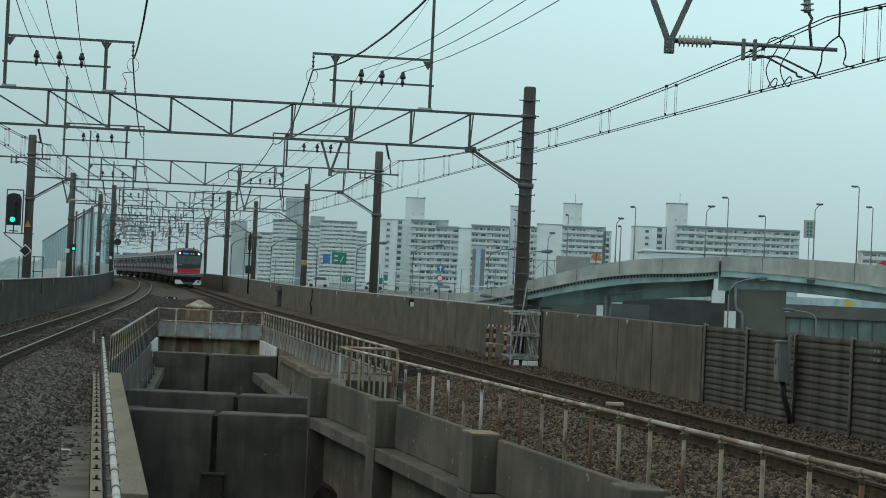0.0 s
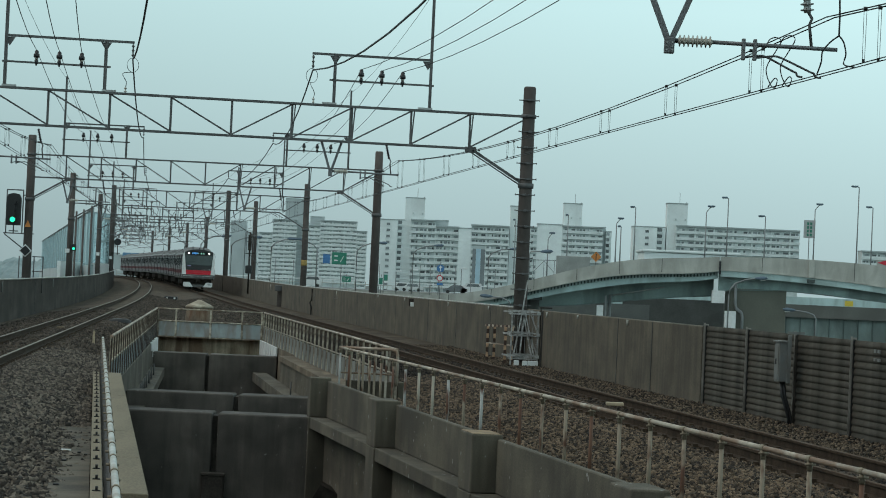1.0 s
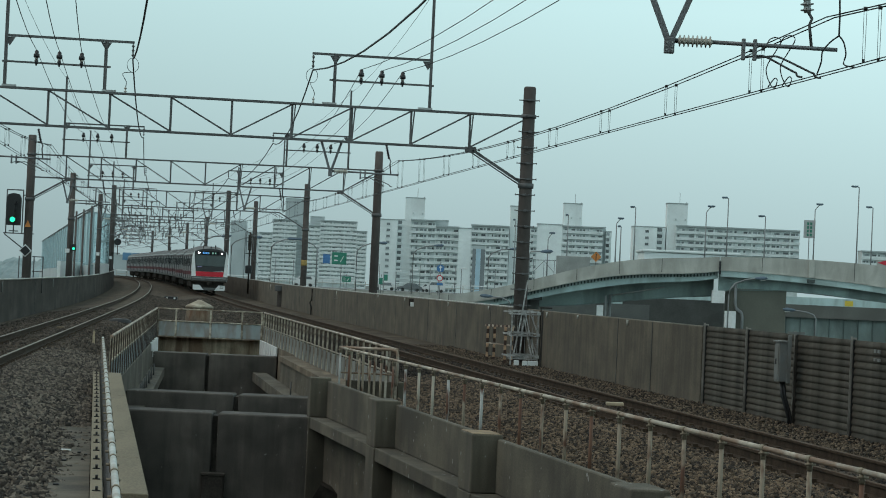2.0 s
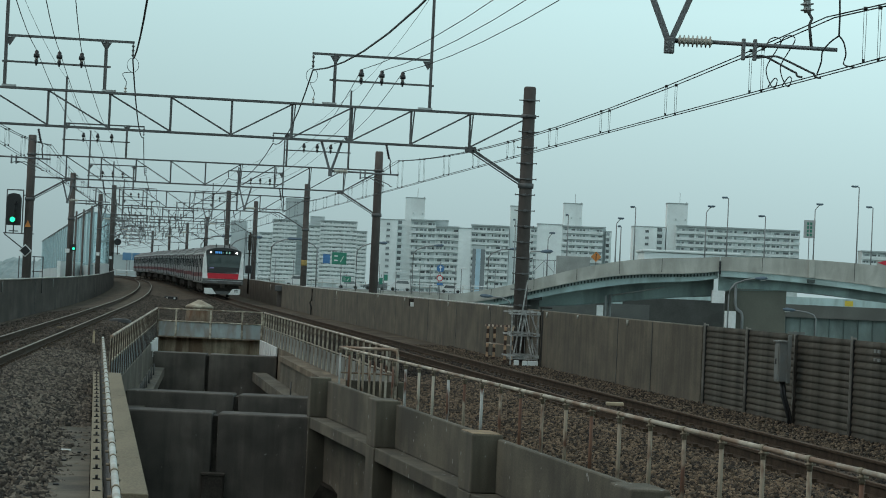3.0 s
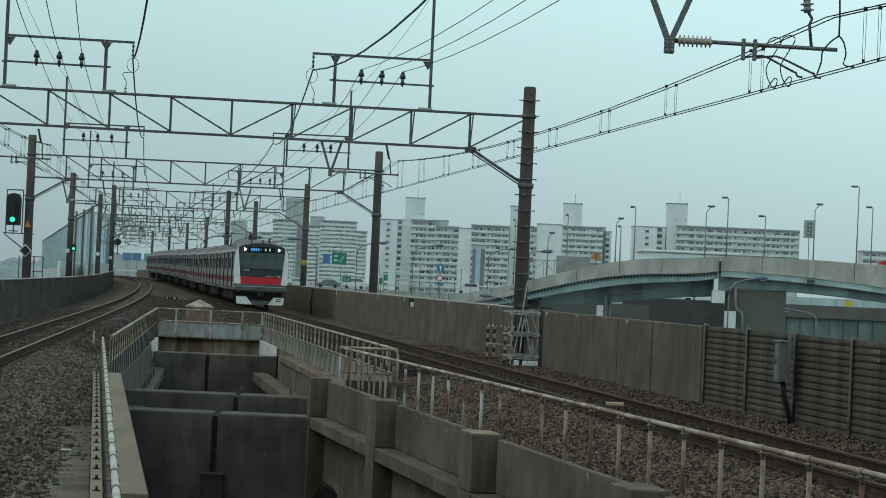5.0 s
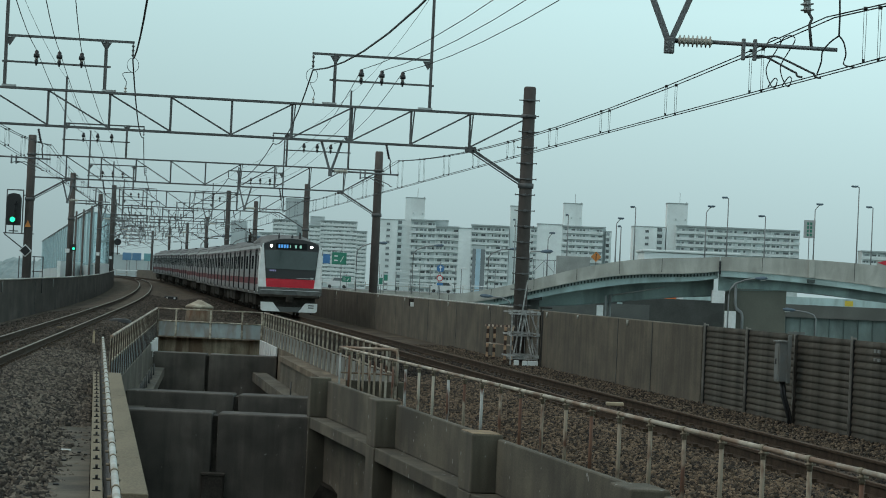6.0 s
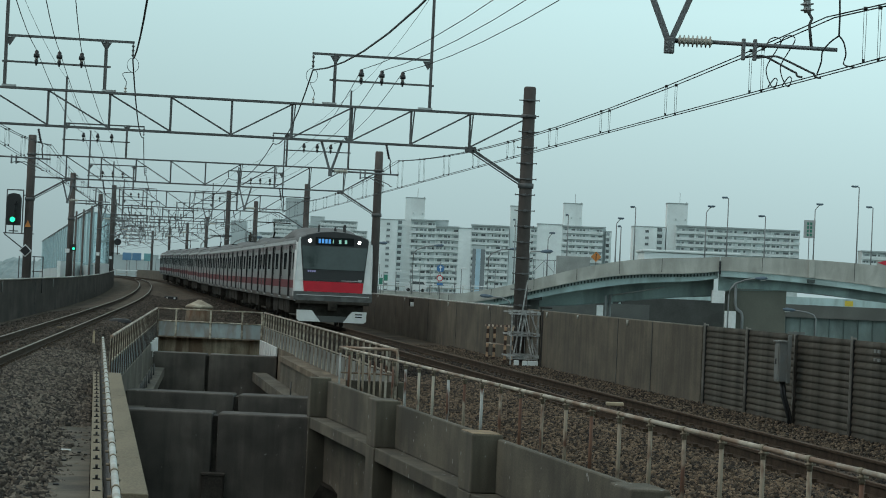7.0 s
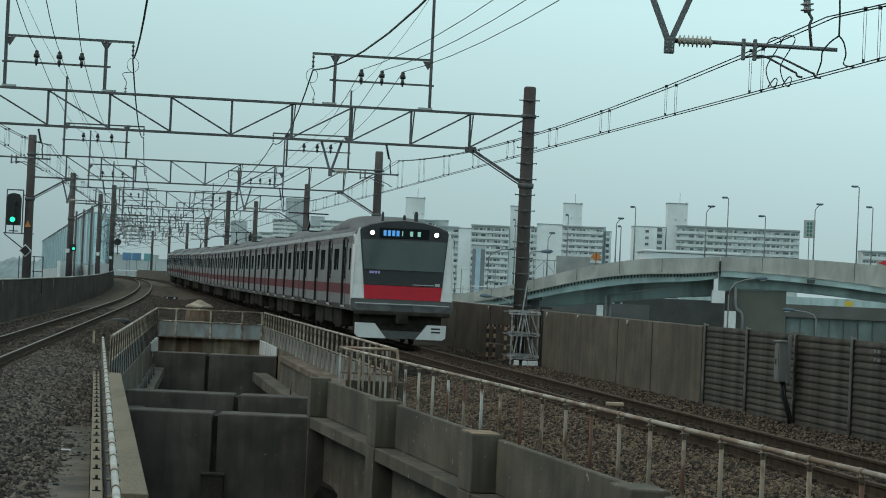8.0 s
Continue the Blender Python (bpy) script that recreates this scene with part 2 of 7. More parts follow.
def thing(name, label, category, at=(0, 0, 0), group="", kind=""):
    ob = new(name)
    ob.location = at
    return tagged(ob, label, category, group, kind)


def box(bm, lo, hi, bevel=0.0, m=None):
    lo, hi = Vector(lo), Vector(hi)
    c, d = (lo + hi) / 2, hi - lo
    t = Matrix.Translation(c) @ Matrix.Diagonal((d.x, d.y, d.z, 1))
    if m is not None:
        t = m @ t
    r = bmesh.ops.create_cube(bm, size=1, matrix=t)
    if bevel:
        es = list({e for v in r["verts"] for e in v.link_edges})
        bmesh.ops.bevel(bm, geom=es, offset=bevel, segments=2, affect="EDGES", profile=0.5)
    return bm


def tube(bm, pts, r, n=8, cap=True):
    """A round bar along a polyline. r may be a number or one for each point."""
    pts = [Vector(p) for p in pts]
    rings = []
    for i, p in enumerate(pts):
        d = (pts[min(i + 1, len(pts) - 1)] - pts[max(i - 1, 0)]).normalized()
        a = d.cross(Vector((0, 0, 1)))
        if a.length < 0.05:
            a = d.cross(Vector((1, 0, 0)))
        a.normalize()
        b = d.cross(a)
        rr = r if isinstance(r, (int, float)) else r[i]
        rings.append([bm.verts.new(p + (a * math.cos(k * 2 * math.pi / n) + b * math.sin(k * 2 * math.pi / n)) * rr) for k in range(n)])
    for q, w in zip(rings, rings[1:]):
        for k in range(n):
            f = bm.faces.new((q[k], q[(k + 1) % n], w[(k + 1) % n], w[k]))
            f.smooth = n > 5
    if cap:
        bm.faces.new(rings[0][::-1])
        bm.faces.new(rings[-1])
    return bm


def smooth(pts, n=4):
    """Points of a smooth curve through pts."""
    pts = [Vector(p) for p in pts]
    out = []
    for i in range(len(pts) - 1):
        p0, p1, p2, p3 = pts[max(i - 1, 0)], pts[i], pts[i + 1], pts[min(i + 2, len(pts) - 1)]
        for k in range(n):
            t = k / n
            out.append(0.5 * ((2 * p1) + (p2 - p0) * t + (2 * p0 - 5 * p1 + 4 * p2 - p3) * t * t + (3 * p1 - p0 - 3 * p2 + p3) * t ** 3))
    return out + [pts[-1]]


def bar(bm, a, b, w, h):
    """A square bar from a to b, w wide and h high."""
    a, b = Vector(a), Vector(b)
    d = (b - a).normalized()
    s = d.cross(Vector((0, 0, 1)))
    if s.length < 0.05:
        s = Vector((1, 0, 0))
    s.normalize()
    u = s.cross(d)
    vs = [[bm.verts.new(p + s * x * w / 2 + u * y * h / 2) for x, y in ((-1, -1), (1, -1), (1, 1), (-1, 1))] for p in (a, b)]
    for k in range(4):
        bm.faces.new((vs[0][k], vs[0][(k + 1) % 4], vs[1][(k + 1) % 4], vs[1][k]))
    bm.faces.new(vs[0][::-1])
    bm.faces.new(vs[1])
    return bm


def prism(bm, pts, y0, y1, m=None):
    """A flat outline (x, z) given depth from y0 to y1; either may be a function of z."""
    f0 = y0 if callable(y0) else (lambda z: y0)
    f1 = y1 if callable(y1) else (lambda z: y1)
    a = [Vector((x, f0(z), z)) for x, z in pts]
    b = [Vector((x, f1(z), z)) for x, z in pts]
    if m is not None:
        a, b = [m @ v for v in a], [m @ v for v in b]
    a, b = [bm.verts.new(v) for v in a], [bm.verts.new(v) for v in b]
    n = len(a)
    for k in range(n):
        bm.faces.new((a[k], a[(k + 1) % n], b[(k + 1) % n], b[k]))
    bm.faces.new(a[::-1])
    bm.faces.new(b)
    return bm


def loft(bm, rows, closed=True, caps=True, smooth=False):
    """Faces between rows of points of equal count."""
    vr = [[bm.verts.new(p) for p in r] for r in rows]
    n = len(vr[0])
    for q, w in zip(vr, vr[1:]):
        for k in range(n if closed else n - 1):
            f = bm.faces.new((q[k], q[(k + 1) % n], w[(k + 1) % n], w[k]))
            f.smooth = smooth
    if caps and closed:
        bm.faces.new(vr[0][::-1])
        bm.faces.new(vr[-1])
    return bm


# ---- the line of the two tracks ----
def rx(y):
    return -1.536e-07 * y ** 3 + 5.263e-05 * y ** 2 - 0.138014 * y + 8.7446


def lx(y):
    return -2.795e-07 * y ** 3 + 6.1214e-05 * y ** 2 - 0.096066 * y - 4.5141


def rise(y):
    """Height of the rails above their level beside the camera."""
    k = min(1.0, max(0.0, (y - 140) / 190))
    return 0.55 * k * k * (3 - 2 * k)


def on(f, y, off=0.0, z=0.0):
    """A point beside a track, off metres to the right of its middle."""
    d = (f(y + 0.5) - f(y - 0.5))
    k = math.hypot(1, d)
    return Vector((f(y) + off / k, y - off * d / k, z + rise(y)))


def turn(f, y):
    d = (f(y + 0.5) - f(y - 0.5))
    return math.degrees(math.atan2(-d, 1))


def steps(a, b, n):
    return [a + (b - a) * i / n for i in range(n + 1)]


FAR = 470.0
LINE = steps(-14, 100, 57) + steps(104, FAR, 92)


def sweep(bm, f, ys, profile, closed=True):
    return loft(bm, [[on(f, y, o, z) for o, z in profile] for y in ys], closed)


# ---- track beds ----
def rim_l(y):
    return -0.10 - 0.1357 * (y - 1.0) if y < 48.7 else -6.58 - 0.0820 * (y - 48.7)


def rim_n(y):
    return 3.44 - 0.181 * (y - 19.3)


def rim_r(y):
    return 3.44 - 0.181 * (y - 19.3) if y < 48.6 else -0.77 - 0.134 * (y - 48.6)


def bed(x, y):
    d = min(abs(x - rx(y)), abs(x - lx(y)))
    if d < 1.25:
        return -0.205 + rise(y)
    if d < 2.6:
        return -0.205 - 0.235 * (d - 1.25) / 1.35 + rise(y)
    return -0.44 + rise(y)


def bed_mesh(name, ys, left, right, n, skin):
    bm = bmesh.new()
    rows = []
    for y in ys:
        a, b = left(y), right(y)
        rows.append([(a + (b - a) * i / n, y, bed(a + (b - a) * i / n, y)) for i in range(n + 1)])
    loft(bm, rows, closed=False)
    return tagged(part(name, bm, skin), "dark grey-brown crushed stone bed beneath the rails", "ballast", kind="structure")


WALL_R, WALL_L = 4.05, -3.3
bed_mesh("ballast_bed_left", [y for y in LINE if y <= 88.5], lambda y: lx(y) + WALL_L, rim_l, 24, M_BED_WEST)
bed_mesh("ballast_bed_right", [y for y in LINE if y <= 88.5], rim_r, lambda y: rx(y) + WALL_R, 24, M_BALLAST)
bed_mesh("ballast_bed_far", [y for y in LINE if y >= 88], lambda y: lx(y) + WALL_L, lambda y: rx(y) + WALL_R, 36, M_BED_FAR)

RAIL = [(-0.063, -0.165), (0.063, -0.165), (0.063, -0.150), (0.012, -0.128), (0.012, -0.045), (0.034, -0.033), (0.034, -0.004),
        (-0.034, -0.004), (-0.034, -0.033), (-0.012, -0.045), (-0.012, -0.128), (-0.063, -0.150)]
for f, nm in ((rx, "right"), (lx, "left")):
    track = thing("railway_track", "rusty narrow-gauge steel rails on concrete sleepers", "railway track", kind="structure")
    for side in (-1, 1):
        o = side * (0.5335 + 0.032)
        r = part("rail", sweep(bmesh.new(), f, LINE, [(o + a, b) for a, b in RAIL]), M_RAIL_SIDE, track, "rust-brown steel rail")
        part("rail_head", sweep(bmesh.new(), f, LINE, [(o - 0.031, -0.004), (o + 0.031, -0.004), (o + 0.027, 0.0), (o - 0.027, 0.0)]), M_RAIL_TOP if nm == "left" else M_RAIL_TOP_E, r,
             "worn shiny running surface")

# ---- parapet walls along the viaduct ----
def wall(name, f, off, y0, y1, z0, z1, material, label, thick=0.18):
    sgn = 1 if off > 0 else -1
    bm = bmesh.new()
    prof = [(off, z0), (off + sgn * thick, z0), (off + sgn * thick, z1), (off + sgn * (thick - 0.02), z1 + 0.02), (off + sgn * 0.02, z1 + 0.02), (off, z1)]
    sweep(bm, f, steps(y0, y1, max(2, int((y1 - y0) / 4))), prof)
    bmesh.ops.recalc_face_normals(bm, faces=bm.faces)
    return tagged(part(name, bm, material), label, "wall", kind="structure")


Y_SLAT = 53.05
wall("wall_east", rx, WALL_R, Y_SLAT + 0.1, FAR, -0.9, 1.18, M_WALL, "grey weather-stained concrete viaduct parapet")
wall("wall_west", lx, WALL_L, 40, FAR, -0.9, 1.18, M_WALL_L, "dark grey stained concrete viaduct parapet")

bm = box(bmesh.new(), (-1.6, -15.9, -0.6), (6.6, 3.0, 1.02), 0.03)
tagged(part("platform", bm, M_COPING), "plain concrete end of the station platform", "platform", kind="structure")
# Unseen wall behind the camera, added to hold back sky light.
bm = box(bmesh.new(), (-45, -16.4, -10), (45, -16.0, 14.0))
tagged(part("wall_south", bm, M_WALL_L), "plain dark unseen wall added to block sky light from behind", "wall", kind="structure")

# ---- open pit between the tracks ----
def fl(y):
    """Line of the west pit fence."""
    return -6.28 - 0.0895 * (y - 48.7)


def slab_y(bm, y0, y1, xa, xb, za, zb, n=1):
    """A long block between two lines x(y), from za up to zb."""
    loft(bm, [[(xa(y), y, za), (xb(y), y, za), (xb(y), y, zb), (xa(y), y, zb)] for y in steps(y0, y1, n)])
    bmesh.ops.recalc_face_normals(bm, faces=bm.faces)
    return bm


coping = thing("pit_coping", "tan concrete coping with a bolted strip beside the open gap", "coping", kind="structure")
for k in range(6):
    y = 22.7 + k * 4.333
    bm = slab_y(bmesh.new(), y, y + 4.318, lambda y: rim_l(y) + 0.17, lambda y: rim_l(y) + 0.52, -0.26, -0.14)
    bmesh.ops.bevel(bm, geom=bm.edges[:], offset=0.008, segments=1, affect="EDGES")
    part("coping_slab", bm, M_COPING, coping)
part("bolt_strip", slab_y(bmesh.new(), 12, 48.7, rim_l, lambda y: rim_l(y) + 0.11, -0.40, -0.135), M_COPING, coping)
part("slot", slab_y(bmesh.new(), 12, 48.7, lambda y: rim_l(y) + 0.112, lambda y: rim_l(y) + 0.168, -0.40, -0.20), M_PIT, coping)
bm = box(bmesh.new(), (-0.035, -0.02, 0), (0.035, 0.02, 0.012))
tube(bm, [(0, 0, 0.012), (0, 0, 0.045)], 0.014, 6)
bolt = part("bolt", bm, M_BLACK, coping)
bolt.matrix_basis = pose(rim_l(22.7) + 0.055, 22.7, -0.135)
for i in range(1, 21):
    y = 22.7 + 1.25 * i
    again(bolt, coping, pose(rim_l(y) + 0.055, y, -0.135))

walkway = tagged(part("walkway_slab", slab_y(bmesh.new(), 8, 35, lambda y: rim_l(y) - 0.42, lambda y: rim_l(y) - 0.01, -0.6, -0.33), M_WALKWAY),
                 "grey concrete walkway slab half covered by ballast", "walkway", kind="structure")

# walls of the pit
bm = slab_y(bmesh.new(), 8, 48.7, lambda y: rim_l(y) + 0.16, lambda y: rim_l(y) + 0.42, -6.0, -0.265)
tagged(part("pit_wall_west", bm, M_PIT), "dark damp concrete wall of the gap", "wall", kind="structure")
bm = slab_y(bmesh.new(), 48.72, 88.4, lambda y: fl(y) - 0.35, lambda y: fl(y) + 0.05, -6.0, -0.45, 4)
tagged(part("pit_wall_west_far", bm, M_PIT_WALL), "grey stained concrete wall of the gap", "wall", kind="structure")
bm = slab_y(bmesh.new(), 50.2, 88.4, lambda y: fl(y) + 0.06, lambda y: fl(y) + 0.5, -1.45, -1.2, 2)
tagged(part("pit_ledge_west", bm, M_PIT_WALL), "narrow grey concrete ledge inside the gap", "ledge", kind="structure")
bm = slab_y(bmesh.new(), 8, 49.6, lambda y: rim_n(y) - 0.12, lambda y: rim_n(y) - 0.026, -0.85, -0.14)
bmesh.ops.bevel(bm, geom=bm.edges[:], offset=0.015, segments=1, affect="EDGES")
tagged(part("pit_parapet_east", bm, M_PIT_WALL), "grey concrete parapet with water stains", "wall", kind="structure")
bm = slab_y(bmesh.new(), 8, 49.6, lambda y: rim_n(y) - 0.445, lambda y: rim_n(y) + 0.1, -1.07, -0.853)
bmesh.ops.bevel(bm, geom=bm.edges[:], offset=0.012, segments=1, affect="EDGES")
tagged(part("pit_ledge_east", bm, M_PIT_WALL), "grey concrete ledge below the parapet", "ledge", kind="structure")
bm = slab_y(bmesh.new(), 8, 49.6, lambda y: rim_n(y) - 0.14, lambda y: rim_n(y) + 0.1, -6.0, -1.073)
tagged(part("pit_wall_east", bm, M_PIT_WALL), "grey concrete wall with dark vertical stains", "wall", kind="structure")
for i, y in enumerate((49.3, 41.15, 33.1, 25.05, 17.0)):
    pil = thing("pilaster", "square grey concrete pilaster on the parapet", "pilaster", (rim_n(y) - 0.10, y, 0), "pilasters along the gap", "structure")
    pil.rotation_euler = (0, 0, math.atan(0.181))
    deep = 0.86 if i else 0.35
    part("pilaster_head", box(bmesh.new(), (-0.36, 0.0, -0.852), (0.05, deep, -0.08), 0.022), M_PIT_WALL, pil)
    if i == 2:
        part("cap_stain", box(bmesh.new(), (-0.34, 0.02, -0.08), (0.03, deep - 0.02, -0.074)), M_STAIN, pil, "tan patch on the pilaster top")
    part("pilaster_shaft", box(bmesh.new(), (-0.365, 0.0, -6.0), (-0.03, deep, -0.856), 0.01), M_PIT_WALL, pil)
# Wedge added for a dark triangular shape of unknown kind.
hood = thing("drain_hood", "black sloping wedge low on the wall of the gap", "hood", (-2.05, 47.2, 0))
bm = prism(bmesh.new(), [(-0.02, -1.98), (0.62, -2.30), (0.62, -2.9), (-0.35, -2.9), (-0.30, -2.48)], 0.0, 0.8)
part("cover", bm, M_UNDER, hood)

bm = slab_y(bmesh.new(), 49.7, 74.1, lambda y: rim_r(y) - 0.55 + 0.004 * (y - 49), lambda y: rim_r(y) + 0.15, -0.62, -0.47, 2)
tagged(part("pit_shelf_east", bm, M_TAN), "brown stained concrete shelf under the barred fence", "ledge", kind="structure")
bm = slab_y(bmesh.new(), 49.7, 74.1, lambda y: rim_r(y) - 0.50 + 0.004 * (y - 49), lambda y: rim_r(y) + 0.15, -6, -0.623, 2)
tagged(part("pit_wall_east_far", bm, M_PIT_WALL), "grey stained concrete wall of the gap", "wall", kind="structure")
bm = slab_y(bmesh.new(), 74.11, 88.4, lambda y: rim_r(y) - 0.03, lambda y: rim_r(y) + 0.15, -6, -0.43, 2)
tagged(part("pit_wall_east_set_back", bm, M_TAN), "tan stained concrete wall of the gap, set back", "wall", kind="structure")
bm = slab_y(bmesh.new(), 52, 80, lambda y: rim_r(y) - 0.95 + 0.004 * (y - 49), lambda y: rim_r(y) - 0.51 + 0.004 * (y - 49), -1.5, -1.22, 2)
tagged(part("pit_lower_ledge_east", bm, M_PIT_WALL), "grey concrete ledge inside the gap", "ledge", kind="structure")
# stub bolts on the ledges
for y in (60.5, 62.0, 64.0, 66.0, 68.5, 71.0, 74.0):
    rod = thing("anchor_rod", "short dark steel rod standing on the ledge", "rod", (fl(y) + 0.30, y, -1.2), "anchor rods in the gap")
    part("shaft", tube(bmesh.new(), [(0, 0, -0.02), (0, 0, 0.34)], 0.024, 6), M_STEEL, rod)
for y in (55.0, 60.0, 66.0):
    rod = thing("anchor_rod", "short dark steel rod standing on the ledge", "rod", (rim_r(y) - 0.68, y, -1.22), "anchor rods in the gap")
    part("shaft", tube(bmesh.new(), [(0, 0, -0.02), (0, 0, 0.34)], 0.022, 6), M_STEEL, rod)


def cross_beam(y, top, deep, x0, x1, gap, thick=0.95):
    b = thing("cross_beam", "dark damp concrete beam across the gap, with a joint", "beam", (0, y, 0), "beams across the gap", "structure")
    for a, c in ((x0, gap - 0.055), (gap + 0.055, x1)):
        part("beam_half", box(bmesh.new(), (a, 0, deep), (c, thick, top), 0.03), M_PIT, b)
    part("joint_fill", box(bmesh.new(), (gap - 0.05, 0.2, deep), (gap + 0.05, thick - 0.05, top - 0.06)), M_WALL_L, b)


cross_beam(49.35, -0.86, -4.5, -6.1, -2.4, -4.27)
cross_beam(57.2, -0.86, -4.0, -6.98, -2.38, -4.50)
cross_beam(80.2, -0.71, -4.0, -8.98, -5.07, -7.27)
tagged(part("pit_floor", slab_y(bmesh.new(), 6, 90, lambda y: rim_l(y) - 0.2, lambda y: rim_r(y) + 0.3, -6.3, -6.0, 4), M_PIT), "dark floor of the gap", "floor",
       kind="structure")
bm = box(bmesh.new(), (-9.9, 88.45, -6), (-6.0, 88.8, -0.42))
tagged(part("pit_wall_end", bm, M_RUSTWALL), "rust-streaked wall closing the gap", "wall", kind="structure")


# ---- fences round the pit ----
M_CAGE = mat("grey_cage_steel", (0.41, 0.415, 0.405), 0.6, 0.15, 0.35, 5, 30, 0.1, dirt=(0.16, 0.14, 0.115), dirt_amount=0.6)
M_TAPE = mat("white_taped_pipe", (0.50, 0.515, 0.49), 0.6, 0.0, 0.15, 2.5, 20, 0.1, dirt=(0.30, 0.25, 0.18), dirt_amount=0.6)
M_FPOST = mat("tan_rusting_fence_bar", (0.40, 0.355, 0.28), 0.75, 0.0, 0.3, 4, 30, 0.15, dirt=(0.09, 0.05, 0.03), dirt_amount=0.75, per_object=0.3)
M_WEB = mat("dark_rusted_edge", (0.045, 0.028, 0.019), 0.85, 0.0, 0.3, 6, 30, 0.2)
M_CLAMP = mat("dull_pipe_clamp", (0.27, 0.23, 0.165), 0.7, 0.0, 0.3, 6, 30, 0.2, dirt=(0.10, 0.07, 0.045), dirt_amount=0.6)
def post_fence(name, label, line, y0, n, step, base, top, group="", pipe=M_PIPE, mids=(), stem=M_POST):
    f = thing(name, label, "fence", group=group)
    rail = part("top_rail", tube(bmesh.new(), [(line(y0 - i * step), y0 - i * step, top) for i in range(n)], 0.024, 10), pipe, f)
    pm = None
    for i in range(n):
        y = y0 - i * step
        if pm is None:
            bm = tube(bmesh.new(), [(0, 0, base), (0, 0, top - 0.03)], 0.0215, 8)
            pm = part("post", bm, stem, f)
            pm.matrix_basis = pose(line(y), y, 0)
            g = line(y + 0.5) - line(y - 0.5)
            bm = tube(bmesh.new(), [(-0.05 * g, -0.05, top), (0.05 * g, 0.05, top)], 0.0295, 10)
            tube(bm, [(0, 0, top - 0.10), (0, 0, top - 0.02)], 0.0255, 8)
            tube(bm, [(-0.045, -0.03, top - 0.045), (0.045, -0.03, top - 0.045)], 0.011, 6)
            cm = part("clamp", bm, M_CLAMP, f)
            cm.matrix_basis = pose(line(y), y, 0)
        else:
            again(pm, f, pose(line(y), y, 0))
            again(cm, f, pose(line(y), y, 0))
    for z in mids:
        part("mid_rail", tube(bmesh.new(), [(line(y0), y0, z), (line(y0 - (n - 1) * step), y0 - (n - 1) * step, z)], 0.018, 6), M_BAR, f)
    return f


post_fence("pipe_fence", "low fence of pale painted pipe on rusting posts along the parapet", rim_n, 48.65, 33, 1.253, -0.47, 0.54, "fences round the gap")
f = thing("pipe_fence", "low fence of pale painted pipe across the parapet end", "fence", group="fences round the gap")
part("top_rail", tube(bmesh.new(), [(-1.88, 48.7, 0.54), (-0.90, 48.62, 0.54), (-0.80, 48.6, 0.51), (-0.77, 48.58, 0.44), (-0.77, 48.58, -0.14)], 0.03, 8), M_PIPE, f)
part("mid_rail", tube(bmesh.new(), [(-1.88, 48.7, 0.06), (-0.77, 48.6, 0.06)], 0.018, 6), M_BAR, f)
for x in (-1.66, -1.42, -1.2, -0.98):
    part("post", box(bmesh.new(), (x - 0.022, 48.62, -0.45), (x + 0.022, 48.66, 0.52), 0.004), M_POST, f)
part("footing", box(bmesh.new(), (-1.75, 48.75, -0.45), (-0.62, 48.95, -0.08), 0.02), M_PIT_WALL, f)

wf = post_fence("pipe_fence", "low fence of white taped pipe beside the walkway", lambda y: rim_l(y) + 0.14, 47.7, 29, 1.25, -0.21, 0.54, "fences round the gap", M_TAPE, (), M_STEEL)


def barred_fence(line, y0, y1, n, pw, label, board, lead):
    f = thing("barred_fence", label, "fence", group="fences round the gap")
    ys = steps(y0, y1, n)
    for z, r in ((0.54, 0.028), (0.06, 0.022)):
        part("rail", tube(bmesh.new(), [(line(y), y, z) for y in ys], r, 6), M_PIPE if z > 0.3 else M_FPOST, f)
    bm = box(bmesh.new(), (-pw, -0.03, -0.56), (pw, 0.03, 0.52), 0.004)
    pm = part("post", bm, M_FPOST, f)
    pm.matrix_basis = pose(line(ys[0]), ys[0], 0)
    wm = part("post_web", box(bmesh.new(), (pw + 0.002, -0.028, -0.56), (pw + 0.02, 0.0, 0.50)), M_WEB, f, "dark brown edge of the bar")
    wm.matrix_basis = pose(line(ys[0]), ys[0], 0)
    w = abs(ys[1] - ys[0])
    bm = box(bmesh.new(), (-0.008, -w / 2 + lead, -0.52), (0.008, w / 2 - 0.10, 0.02))
    rz = math.degrees(math.atan2(-(line(51) - line(50)), 1))
    bd = part("board", bm, board, f, "pale grimy board")
    bd.matrix_basis = pose(line(ys[0] + (ys[1] - ys[0]) / 2), ys[0] + (ys[1] - ys[0]) / 2, 0, 0, 0, rz)
    for i, y in enumerate(ys):
        if i:
            again(pm, f, pose(line(y), y, 0))
            again(wm, f, pose(line(y), y, 0))
        if 0 < i < n:
            yy = y + (ys[1] - ys[0]) / 2
            again(bd, f, pose(line(yy), yy, 0, 0, 0, rz))
    return f


